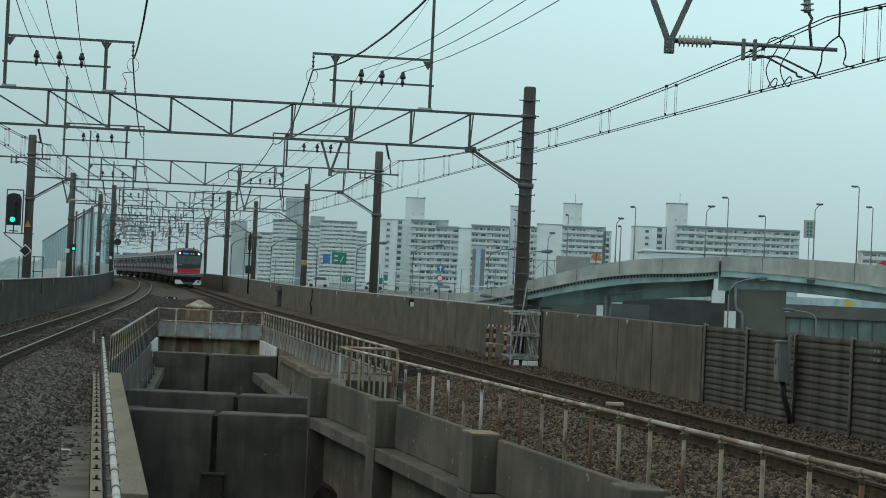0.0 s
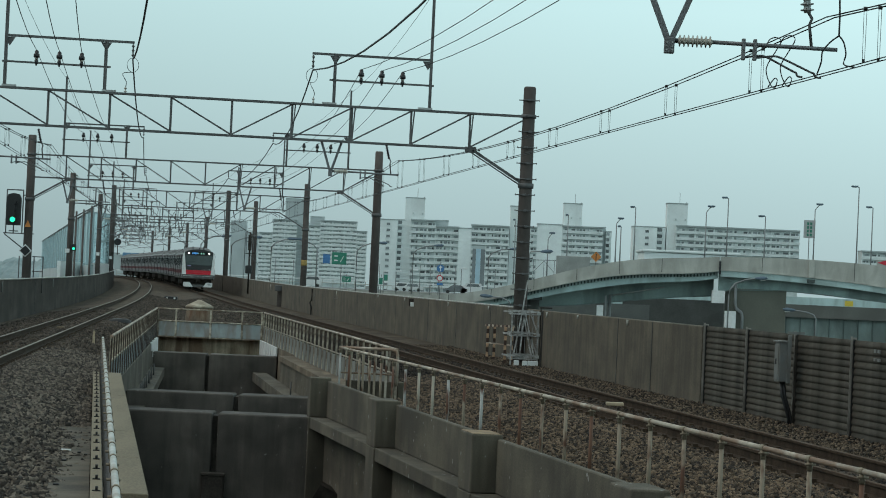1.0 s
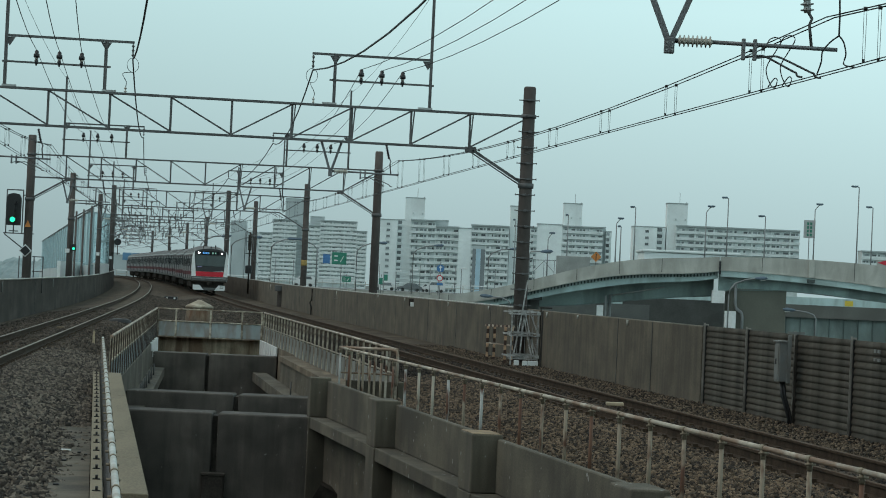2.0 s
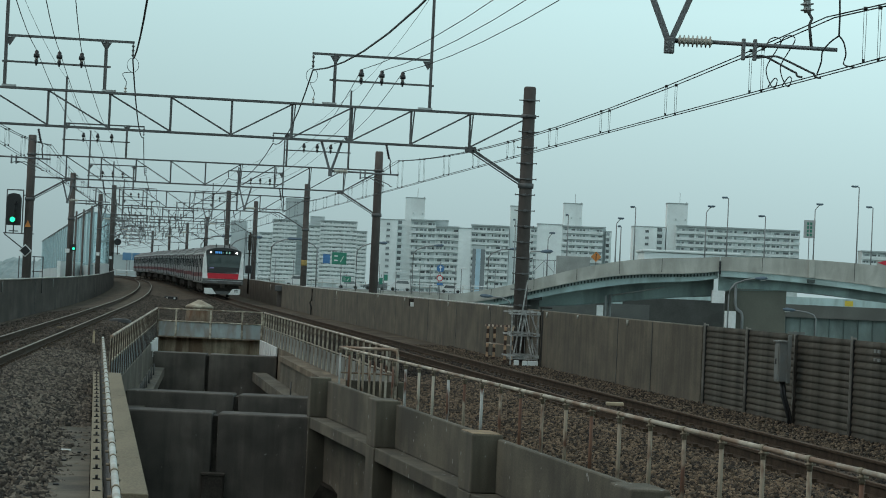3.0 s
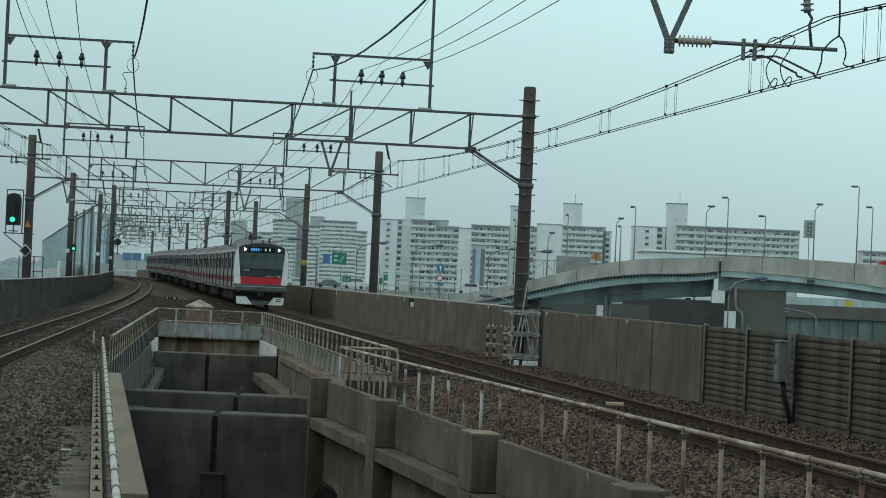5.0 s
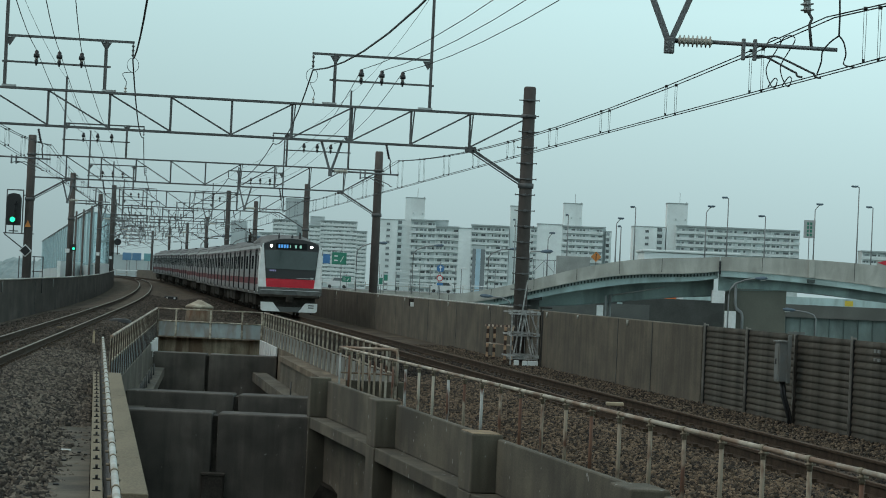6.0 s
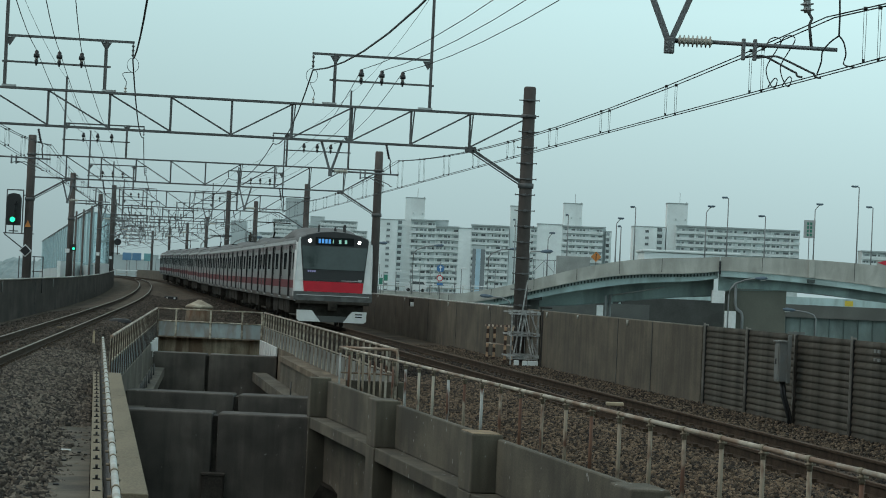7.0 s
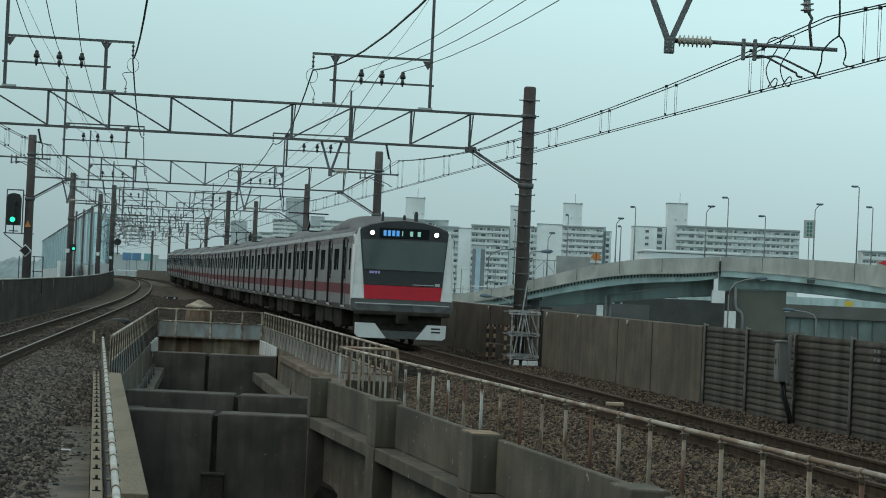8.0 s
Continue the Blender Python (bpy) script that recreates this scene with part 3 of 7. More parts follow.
barred_fence(rim_r, 48.7, 88.4, 32, 0.023, "rusting barred fence with white boards along its foot", M_BOARD_D, 0.26)
barred_fence(fl, 48.8, 88.3, 30, 0.010, "rusting barred fence with pale blue boards along its foot", M_BOARD_L, 0.46)
f = thing("barred_fence", "rusting rail fence with pale blue board across the gap's end", "fence", group="fences round the gap")
for z, r in ((0.54, 0.026), (0.12, 0.026)):
    part("rail", tube(bmesh.new(), [(-9.8, 88.35, z), (-6.15, 88.35, z)], r, 6), M_FPOST, f)
for x in (-9.78, -9.15, -7.95, -6.85, -6.17):
    part("post", box(bmesh.new(), (x - 0.03, 88.30, -0.46), (x + 0.03, 88.345, 0.54)), M_FPOST, f)
for a, b in ((-9.74, -9.19), (-9.11, -7.99), (-7.91, -6.89), (-6.81, -6.2)):
    part("board", box(bmesh.new(), (a, 88.36, -0.40), (b, 88.38, 0.10)), M_BOARD, f)

# ---- slatted noise barrier on the east side ----
barrier = thing("slatted_barrier", "grey horizontally slatted noise barrier between steel posts", "noise barrier", kind="structure")
bayY = [Y_SLAT - 3.5 * i for i in range(10)]
post = None
for y in bayY:
    p = on(rx, y, WALL_R)
    if post is None:
        bm = box(bmesh.new(), (-0.006, -0.04, -0.6), (0.034, -0.03, 1.27))
        box(bm, (0.034, -0.04, -0.6), (0.10, 0.03, 1.25))
        post = part("post", bm, M_SLATPOST, barrier, "grey steel post")
        # Black strip drawn where the post's shadow line falls.
        seal = part("post_seal", box(bmesh.new(), (0.035, -0.075, -0.6), (0.075, -0.042, 1.22)), M_BLACK, barrier, "black strip standing in for the shadow line beside the post")
        seal.matrix_basis = pose(p.x, p.y, 0, 0, 0, turn(rx, y))
        post.matrix_basis = pose(p.x, p.y, 0, 0, 0, turn(rx, y))
    else:
        again(post, barrier, pose(p.x, p.y, 0, 0, 0, turn(rx, y)))
        again(seal, barrier, pose(p.x, p.y, 0, 0, 0, turn(rx, y)))
prof = [(0.0, 0.0), (0.008, 0.010), (0.019, 0.032), (0.020, 0.056), (0.013, 0.084), (0.004, 0.108), (0.0, 0.119), (-0.03, 0.119), (-0.03, 0.0)]
slat = None
for a, b in zip(bayY, bayY[1:]):
    pa, pb = on(rx, a - 0.06, WALL_R + 0.07), on(rx, b + 0.06, WALL_R + 0.07)
    L = (pb - pa).length
    rz = math.degrees(math.atan2(-(pb.x - pa.x), pb.y - pa.y)) + 180
    for k in range(14):
        if slat is None:
            bm = bmesh.new()
            loft(bm, [[(-x, yy, z) for x, z in prof] for yy in (-L / 2, L / 2)])
            bmesh.ops.recalc_face_normals(bm, faces=bm.faces)
            slat = part("slat", bm, M_LOUVRE, barrier)
            ob = slat
        else:
            ob = again(slat, barrier, pose(0, 0, 0))
        c = (pa + pb) / 2
        ob.matrix_basis = pose(c.x, c.y, -0.47 + 0.12 * k, 0, 0, rz)

# ---- sleepers ----
for tr, f in zip([o for o in scene.objects if o.name.startswith("railway_track")], (rx, lx)):
    sl = None
    for i in range(150):
        y = 24 + 0.62 * i
        p = on(f, y)
        m = pose(p.x, p.y, -0.165 + rise(y), 0, 0, turn(f, y))
        if sl is None:
            bm = box(bmesh.new(), (-1.0, -0.11, -0.15), (1.0, 0.11, -0.005))
            for s in (-1, 1):
                for q in (-0.1, 0.1):
                    box(bm, (s * 0.565 + q - 0.035, -0.045, -0.005), (s * 0.565 + q + 0.035, 0.045, 0.045))
            sl = part("sleeper", bm, M_SLEEPER, tr)
            sl.matrix_basis = m
        else:
            again(sl, tr, m)

# white boards hanging inside the gap's far corners
for f, ys, z1, follow, half in ((lambda y: fl(y) + 0.09, (80.6, 83.0, 85.4), -0.42, 0.4, 0.62), (lambda y: rim_r(y) - 0.085, (80.6, 81.75, 82.9, 84.05, 85.5, 86.65, 87.8), -0.41, 1.0, 0.42)):
    for y in ys:
        hb = thing("hanging_board", "white board hung on the wall of the gap", "board", (f(y), y, 0), "white boards in the gap")
        hb.rotation_euler = (0, 0, math.atan(-(f(y + 0.5) - f(y - 0.5))) * follow)
        part("panel", box(bmesh.new(), (-0.045, -half, z1 - (0.28 if y < 81 else 0.54)), (0.02, half, z1), 0.01), M_WHITE, hb)

# ---- overhead line: portals, wires, signals ----
def insulator(bm, a, b, r, n=7):
    """A ribbed porcelain body from a to b."""
    a, b = Vector(a), Vector(b)
    pts, rad = [], []
    for i in range(n):
        for t, k in ((0.05, 0.5), (0.30, 0.55), (0.40, 1.0), (0.58, 0.97), (0.66, 0.55), (0.95, 0.5)):
            pts.append(a + (b - a) * ((i + t) / n))
            rad.append(r * k)
    return tube(bm, pts, rad, 8)


class Portal:
    pass


PORTALS = []
STAGGER = {"r": 0.0, "l": -0.25}


def portal(y, roff, loff, sr, sl, K=1.0, tall=0.0, skew=0.0, panels=10, reach=0.0):
    """Two masts with a lattice beam between, wire frames on the beam and hangers below it."""
    P = Portal()
    top, zlow, zhigh = 1.86 + 5.54 * K + tall, 1.86 + 3.74 * K, 1.86 + 4.71 * K
    pr, pl = on(rx, y, roff), on(lx, y + skew, -loff)
    e = rise(y)
    P.y, P.r, P.l = y, pr, pl
    g = thing("overhead_line_portal", "weathered steel lattice beam on two round concrete masts", "overhead line mast", group="portals over the tracks")
    r0 = 0.19 * K * (1.25 if tall else 1)
    for p in (pr, pl):
        bm = tube(bmesh.new(), [(p.x, p.y, -1.2), (p.x, p.y, top - 0.05 + e), (p.x, p.y, top + e)], [r0 + 0.01, r0 - 0.02, r0 - 0.05], 14)
        part("mast", bm, M_POLE, g)
    a, b = Vector((pl.x, pl.y, 0)), Vector((pr.x, pr.y, 0))
    d = (b - a)
    up = Vector((0, 0, 1))
    zl, zh = zlow + e, zhigh + e
    part("top_chord", bar(bmesh.new(), a + up * zh, b + up * zh, 0.20, 0.065), M_STEEL, g)
    part("bottom_chord", bar(bmesh.new(), a + up * zl, b - d.normalized() * 1.6 * K + up * zl, 0.20, 0.065), M_STEEL, g)
    n = panels
    for i in range(1, n):
        q = a + d * (i / n)
        if i < n:
            part("vertical", bar(bmesh.new(), q + up * (zl + 0.03), q + up * (zh - 0.03), 0.065, 0.05), M_STEEL, g)
            if i > n // 2 and y < 130:
                lean = d.normalized() * 0.09
                part("vertical", bar(bmesh.new(), q + lean * 0.3 + up * (zl + 0.03), q + lean + up * (zh - 0.03), 0.05, 0.035), M_STEEL, g)
    for i in range(n):
        q0, q1 = a + d * (i / n), a + d * ((i + 1) / n)
        if i < n // 2:
            part("diagonal", bar(bmesh.new(), q0 + up * (zh - 0.03), q1 + up * (zl + 0.03), 0.05, 0.045), M_STEEL, g)
        else:
            part("diagonal", bar(bmesh.new(), q0 + up * (zl + 0.03), q1 + up * (zh - 0.03), 0.05, 0.045), M_STEEL, g)
    un = d.normalized()
    for s, p in ((-1, b), (1, a)):
        part("knee_brace", bar(bmesh.new(), p + un * s * 1.6 * K + up * zl, p + up * (zl - 0.95 * K), 0.09, 0.075), M_STEEL, g)
        if y < 130:
            part("knee_brace", bar(bmesh.new(), p + un * s * 1.6 * K + up * (zl - 0.10), p + up * (zl - 1.04 * K), 0.05, 0.035), M_STEEL, g)
            c = p + un * s * 1.6 * K + up * zl
            part("knee_gusset", box(bmesh.new(), c + Vector((-0.17, -0.115, -0.13)), c + Vector((0.17, -0.105, 0.05)), 0.004), M_STEEL, g)
        part("mast_collar", tube(bmesh.new(), [p + up * (zl - 1.02 * K), p + up * (zl - 0.88 * K)], r0 + 0.03, 12), M_STEEL, g)
        part("mast_collar", tube(bmesh.new(), [p + up * (zh - 0.05), p + up * (zh + 0.06)], r0 + 0.02, 12), M_STEEL, g)
    # wire frames on the beam
    P.feed, P.tip, P.long = {}, {}, {}
    for key, p, s, off in (("r", b, -1, sr), ("l", a, 1, sl)):
        fr = part("frame_post", bar(bmesh.new(), p + un * s * off + up * zh, p + un * s * off + up * (zh + 3.4 * K), 0.09, 0.09), M_STEEL, g)
        part("frame_post", bar(bmesh.new(), p + un * s * (off + 2.66 * K) + up * zh, p + un * s * (off + 2.66 * K) + up * (zh + 1.40 * K), 0.09, 0.09), M_STEEL, g)
        part("frame_bar", bar(bmesh.new(), p + un * s * off + up * (zh + 1.40 * K), p + un * s * (off + (3.3 if key == "r" else 3.41) * K) + up * (zh + 1.40 * K), 0.06, 0.07), M_STEEL, g)
        part("frame_bar", bar(bmesh.new(), p + un * s * (off - 0.1) + up * (zh + 0.70 * K), p + un * s * (off + 2.8 * K) + up * (zh + 0.70 * K), 0.05, 0.055), M_STEEL, g)
        for q in (off + 0.1, off + 2.56):
            bm = prism(bmesh.new(), [(-0.16, 1.36 * K), (0.16, 1.36 * K), (0.0, 1.12 * K)], -0.015, 0.015, Matrix.Translation(p + un * s * (q if q < off + 1 else off + 2.66 * K) + up * zh))
            part("gusset", bm, M_STEEL, g)
        P.feed[key] = []
        wide = K * (1.045 if key == "l" else 1.0)
        for q in (0.78, 1.36, 1.93):
            c = p + un * s * (off + q * wide) + up * (zh + 0.70 * K)
            bm = tube(bmesh.new(), [c - up * 0.08, c + up * 0.05], 0.03, 6)
            ins = part("insulator_pin", bm, M_STEEL, g)
            io = part("insulator", tube(bmesh.new(), [c + up * z for z in (0.15, 0.165, 0.25, 0.265, 0.275, 0.33, 0.35, 0.37)],
                      [0.07, 0.090, 0.088, 0.075, 0.058, 0.062, 0.045, 0.02], 10), M_PORC_D, g,
                      "dark glazed pin insulator")
            part("insulator_collar", tube(bmesh.new(), [c + up * 0.10, c + up * 0.15], 0.05, 8), M_PORC, io, "pale collar")
            part("insulator_foot", tube(bmesh.new(), [c - up * 0.06, c, c + up * 0.06, c + up * 0.10], [0.02, 0.05, 0.06, 0.035], 8), M_PORC_D, io)
            P.feed[key].append(c + up * 0.36)
        t = p + un * s * (off + (3.27 if key == "r" else 3.38) * K + (reach if key == "r" else 0.0)) + up * (zh + 1.36 * K)
        part("hanging_insulator", insulator(bmesh.new(), t, t - up * 0.40, 0.045, 3), M_STEEL, g)
        P.tip[key] = t - up * 0.45
        if y < 80:
            # slack loop of the feeder and its lead down to the beam
            c = t - up * 0.62 + un * s * 0.02 + Vector((0, -0.05, 0))
            ring = [c + un * 0.17 * math.cos(q) + up * 0.21 * math.sin(q) for q in steps(0, 2 * math.pi, 16)]
            part("slack_loop", tube(bmesh.new(), ring, 0.008, 5, cap=False), M_WIRE, g, "thin looped lead wire")
            foot = p + un * s * (off + 3.22 * K) + up * (zh - 0.03)
            part("lead_insulator", insulator(bmesh.new(), foot + up * 0.06, foot + up * 0.24, 0.045, 2), M_PORC, g, "small pale insulator")
            part("lead_wire", tube(bmesh.new(), smooth([foot + up * 0.24, foot + up * 0.38 + un * 0.02, foot + up * 0.62 - un * 0.1, c - up * 0.21]), 0.010, 5), M_WIRE, g)
            for q in (off, off + 2.66 * K):
                f0 = p + un * s * q + up * (zh + 0.06)
                part("foot_angle", bar(bmesh.new(), f0 - un * s * 0.08, f0 + un * s * 0.34, 0.12, 0.06), M_GALV, g, "pale galvanised foot angle")
        P.long[key] = p + un * s * off + up * (zh + 3.3 * K)
    # hangers and steady arms under the beam
    P.hold = {}
    for key, f in (("r", rx), ("l", lx)):
        c = on(f, y, STAGGER[key])
        vx = c + un * (-1.94 if y < 40 else -2.02)
        vb = Vector((vx.x, vx.y, (4.91 if y < 40 else 5.02) + e))
        bm = bmesh.new()
        for s in (-1, 1):
            bar(bm, vb + up * 0.0 + Vector((s * 0.02, 0, 0)), Vector((vx.x + s * 0.30, vx.y, zl)), 0.07, 0.07)
        box(bm, (vb.x - 0.06, vb.y - 0.06, vb.z - 0.16), (vb.x + 0.06, vb.y + 0.06, vb.z + 0.03), 0.01)
        vh = part("v_hanger", bm, M_HANGER, g, "grey steel V-shaped hanger")
        if y < 130:
            for hx in (-0.032, 0.032):
                for hz in (-0.12, -0.075, -0.03):
                    part("bolt_head", tube(bmesh.new(), [(vb.x + hx, vb.y - 0.061, vb.z + hz), (vb.x + hx, vb.y - 0.072, vb.z + hz)], 0.012, 6), M_GALV, vh)
        e0 = vb + un * 0.10
        part("arm_insulator", insulator(bmesh.new(), e0, e0 + un * 0.42, 0.074, 8), M_PORC, g, "pale ribbed porcelain insulator")
        part("arm_pin", tube(bmesh.new(), [vb + un * 0.04 - up * 0.03, e0 - un * 0.03, e0 + un * 0.03], [0.02, 0.034, 0.02], 8), M_PORC_D, g)
        e1 = e0 + un * 0.42
        e2 = e1 + un * 1.52 - up * 0.02
        part("steady_arm", tube(bmesh.new(), [e1, e2], 0.025, 8), M_HANGER, g)
        for k in (0.38, 0.52):
            q = e1 + un * k
            part("arm_clamp", box(bmesh.new(), (q.x - 0.022, q.y - 0.04, q.z - 0.20), (q.x + 0.022, q.y + 0.04, q.z + 0.06), 0.01), M_HANGER, g)
            w = q - up * 0.17
            st = 1.0 if k < 0.45 else 1.12
            part("pull_off", tube(bmesh.new(), smooth([w, w + un * 0.20 * st + up * 0.035, w + un * 0.31 * st + up * 0.01, w + un * 0.60 * st - up * 0.13, w + un * 0.65 * st - up * 0.15, w + un * 0.67 * st - up * 0.19,
                 w + un * 0.73 * st - up * 0.20]), 0.014, 6),
                 M_STEEL, g)
        P.hold[key] = on(f, y, STAGGER[key], 4.62)
        s0 = on(f, y, STAGGER[key], 5.30 if y < 40 else 5.44)
        part("suspension_insulator", insulator(bmesh.new(), Vector((s0.x - (0.30 if y < 40 else 0.38), s0.y, zl)), s0 + Vector((-0.28, 0, 0.02)), 0.085 if y < 40 else 0.05, 4 if y < 40 else 6), M_GALV if y < 40 else M_PORC_D, g)
        part("link", tube(bmesh.new(), [s0 + Vector((-0.28, 0, 0.05)), s0 + Vector((-0.22, 0, -0.05)), s0 + Vector((-0.25, 0, -0.12)), s0 + Vector((-0.21, 0, -0.42))], 0.02, 6), M_STEEL, g)
    PORTALS.append(P)
    return P


for args in ((-12, 2.9, 3.4, 2.7, 2.1), (30.7, 2.9, 3.4, 2.35, 3.95, 1.0, 0.0, 0.0, 10, 0.42), (75.5, 3.86, 3.8, 3.02, 2.28, 1.079, 0.0, -2.1), (122, 4.35, 4.05, 1.48, 1.5, 1.118), (166, 4.4, 4.25, 1.62, 1.0, 1.092),
             (220, 4.37, 4.1, 1.65, 1.0, 1.11), (262, 4.25, 3.6, 1.65, 1.0, 1.09, 2.1), (304, 4.3, 3.6, 1.65, 1.0, 1.1), (348, 4.3, 3.6, 1.65, 1.0, 1.1),
             (392, 4.3, 3.6, 1.65, 1.0, 1.1), (436, 4.3, 3.6, 1.65, 1.0, 1.1)):
    portal(*args)


def hang(a, b, sag, n=8):
    a, b = Vector(a), Vector(b)
    return [a + (b - a) * (i / n) - Vector((0, 0, sag * 4 * (i / n) * (1 - i / n))) for i in range(n + 1)]


def wire(name, label, spans, r, n=4, category="overhead wire"):
    g = thing(name, label, category)
    for s in spans:
        part("wire_span", tube(bmesh.new(), s, r, n, cap=False), M_WIRE, g)
    return g


for key, f in (("r", rx), ("l", lx)):
    for pair in (-0.05, 0.05):
        off = pair + STAGGER[key]
        spans = []
        for A, B in zip(PORTALS, PORTALS[1:]):
            spans.append([on(f, y, off, 4.60) for y in steps(A.y, B.y, 6)])
        cw = wire("contact_wire", "thin dark copper contact wire above the track", spans, 0.0072)
        spans, drops = [], []

        def sling(A, B, k):
            """Height of the messenger wire between two supports."""
            za, zb = (5.28 if A.y < 40 else 5.42), (5.28 if B.y < 40 else 5.42)
            return za + (zb - za) * k - 0.4 * 4 * k * (1 - k)
        for A, B in zip(PORTALS, PORTALS[1:]):
            pts = []
            for i, y in enumerate(steps(A.y, B.y, 10)):
                k = i / 10
                pts.append(on(f, y, off, sling(A, B, k)))
            spans.append(pts)
            for i in range(0, 60):
                y = 3.5 + 5.1 * i - pair * 2.4
                k = (y - A.y) / (B.y - A.y)
                if 18 < y < 250 and 0 <= k < 1:
                    drops.append((on(f, y, off, sling(A, B, k)), on(f, y, off, 4.61), y < 120))
        mw = wire("messenger_wire", "thin dark messenger wire with droppers above the track", spans, 0.0085)
        for a, b, near in drops:
            bm = bmesh.new()
            for q in ((-0.016, 0.016) if near else (0,)):
                tube(bm, [a + Vector((q, 0, 0)), b + Vector((q * 0.8, 0, 0))], 0.003 if near else 0.0042, 4, cap=False)
            d = part("dropper", bm, M_WIRE, mw)
            part("dropper_clip", box(bmesh.new(), b - Vector((0.012, 0.03, 0.01)), b + Vector((0.012, 0.03, 0.03))), M_WIRE, d)
            if near:
                part("dropper_clamp", tube(bmesh.new(), [a - Vector((0, 0, 0.02)), a + Vector((0, 0, 0.02))], 0.024, 8), M_WIRE, d)
    for i in range(3):
        wire("feeder_wire", "dark feeder wire strung over the portals", [hang(A.feed[key][i], B.feed[key][i], 0.44) for A, B in zip(PORTALS, PORTALS[1:])], 0.0105)
    wire("feeder_cable", "thick black feeder cable hung from portal to portal", [hang(A.tip[key], B.tip[key], 0.72) for A, B in zip(PORTALS, PORTALS[1:])], 0.023, 5)
    wire("earth_wire", "thin dark earth wire above the portals", [hang(A.long[key], B.long[key], 0.3) for A, B in zip(PORTALS, PORTALS[1:])], 0.008)

# jumpers between the messenger and contact wires at the nearest support
for off, k in ((-0.05, -0.72), (0.05, -1.05)):
    j = thing("jumper_wire", "thin looped jumper wire between messenger and contact wire", "overhead wire", group="jumper wires")
    a, b = on(rx, 34.2 + k, off, 5.16), on(rx, 34.0 + k, off, 4.61)
    part("loop", tube(bmesh.new(), smooth([a, a + Vector((0.05, 0, 0.10)), a + Vector((0.14, 0, 0.13)), a + Vector((0.20, 0, 0.08)), a + Vector((0.12, 0, -0.08)), a + Vector((0.03, 0, -0.25)),
         b + Vector((-0.02, 0, 0.16)), b + Vector((0.04, 0, 0.03)), b + Vector((0.09, 0, 0.0)), b + Vector((0.12, 0, 0.10)), b + Vector((0.08, 0, 0.12)), b]), 0.008, 5), M_WIRE, j)
j = thing("jumper_wire", "thin forked stirrup wire dropping to the contact wires", "overhead wire", group="jumper wires")
c = on(rx, 30.3, 0, 5.02)
part("stem", tube(bmesh.new(), [c, c + Vector((0, 0, 0.25)), c + Vector((-0.02, 0, 0.66))], 0.012, 5), M_WIRE, j)
part("leg", tube(bmesh.new(), smooth([c, c + Vector((-0.10, 0, -0.08)), c + Vector((-0.19, 0, -0.20)), c + Vector((-0.17, 0.2, -0.30)), on(rx, 31.0, -0.05, 4.61)]), 0.010, 5), M_WIRE, j)
part("leg", tube(bmesh.new(), smooth([c, c + Vector((0.06, 0, -0.08)), c + Vector((0.09, 0, -0.22)), c + Vector((0.07, 0, -0.34)), on(rx, 29.8, 0.05, 4.61)]), 0.010, 5), M_WIRE, j)

# ---- train ----
M_INOX = mat("brushed_stainless_body", (0.282, 0.260, 0.252), 0.45, 0.65, 0.14, 0.6, 60, 0.03, streak=1, dirt=(0.135, 0.118, 0.110), dirt_amount=0.4)
M_ROOF = mat("grey_train_roof", (0.165, 0.168, 0.168), 0.8, 0.0, 0.15, 1.0, 20, 0.05, dirt=(0.10, 0.09, 0.08), dirt_amount=0.5)
M_GLASS = mat("dark_train_glass", (0.018, 0.021, 0.022), 0.16, 0.0, 0.1, 2, 20, 0)
M_GLASS.node_tree.nodes["Principled BSDF"].inputs["Specular IOR Level"].default_value = 0.0
M_GLASS.node_tree.nodes["Principled BSDF"].inputs["Roughness"].default_value = 0.35
M_SCREEN = mat("tinted_windscreen_glass", (0.022, 0.036, 0.034), 0.06, 0.0, 0.15, 1, 8, 0)
M_STRIPE = mat("wine_red_stripe", (0.155, 0.036, 0.041), 0.6, 0.0, 0.08, 2, 30, 0.02)
M_PINK = mat("faded_pink_band", (0.19, 0.145, 0.147), 0.55, 0.3, 0.1, 1, 30, 0.02)
M_TRIM = mat("pale_train_trim", (0.42, 0.425, 0.425), 0.5, 0.0, 0.08, 2, 30, 0.02)
M_GREYP = mat("grey_bumper_paint", (0.0936, 0.0949, 0.0923), 0.5, 0.1, 0.12, 2, 30, 0.03)
M_BUMP = mat("weathered_grey_fairing", (0.150, 0.152, 0.148), 0.55, 0.0, 0.2, 2, 30, 0.03, dirt=(0.07, 0.065, 0.06), dirt_amount=0.6)
dull(M_STRIPE, 0.15), dull(M_UNDER, 0.05)
M_LAMP = mat("lit_headlamp", (0.9, 0.9, 0.9), 0.3, emit=(1.0, 0.97, 0.92), power=14.0, bump=0)
M_LED = mat("lit_blue_display", (0.02, 0.08, 0.2), 0.4, emit=(0.10, 0.38, 0.85), power=0.75, bump=0)
M_LED_G = mat("lit_pale_display", (0.05, 0.12, 0.1), 0.4, emit=(0.35, 0.75, 0.62), power=0.6, bump=0)
M_VIOLET = mat("lit_number_display", (0.1, 0.1, 0.2), 0.4, emit=(0.35, 0.36, 0.62), power=0.3, bump=0)

SIDE = [(1.40, 0.95), (1.475, 1.12), (1.475, 1.95), (1.455, 3.05), (1.43, 3.16), (1.30, 3.33), (1.05, 3.45), (0.55, 3.56), (0.0, 3.60)]
DOORS = (-7.35, -2.45, 2.45, 7.35)


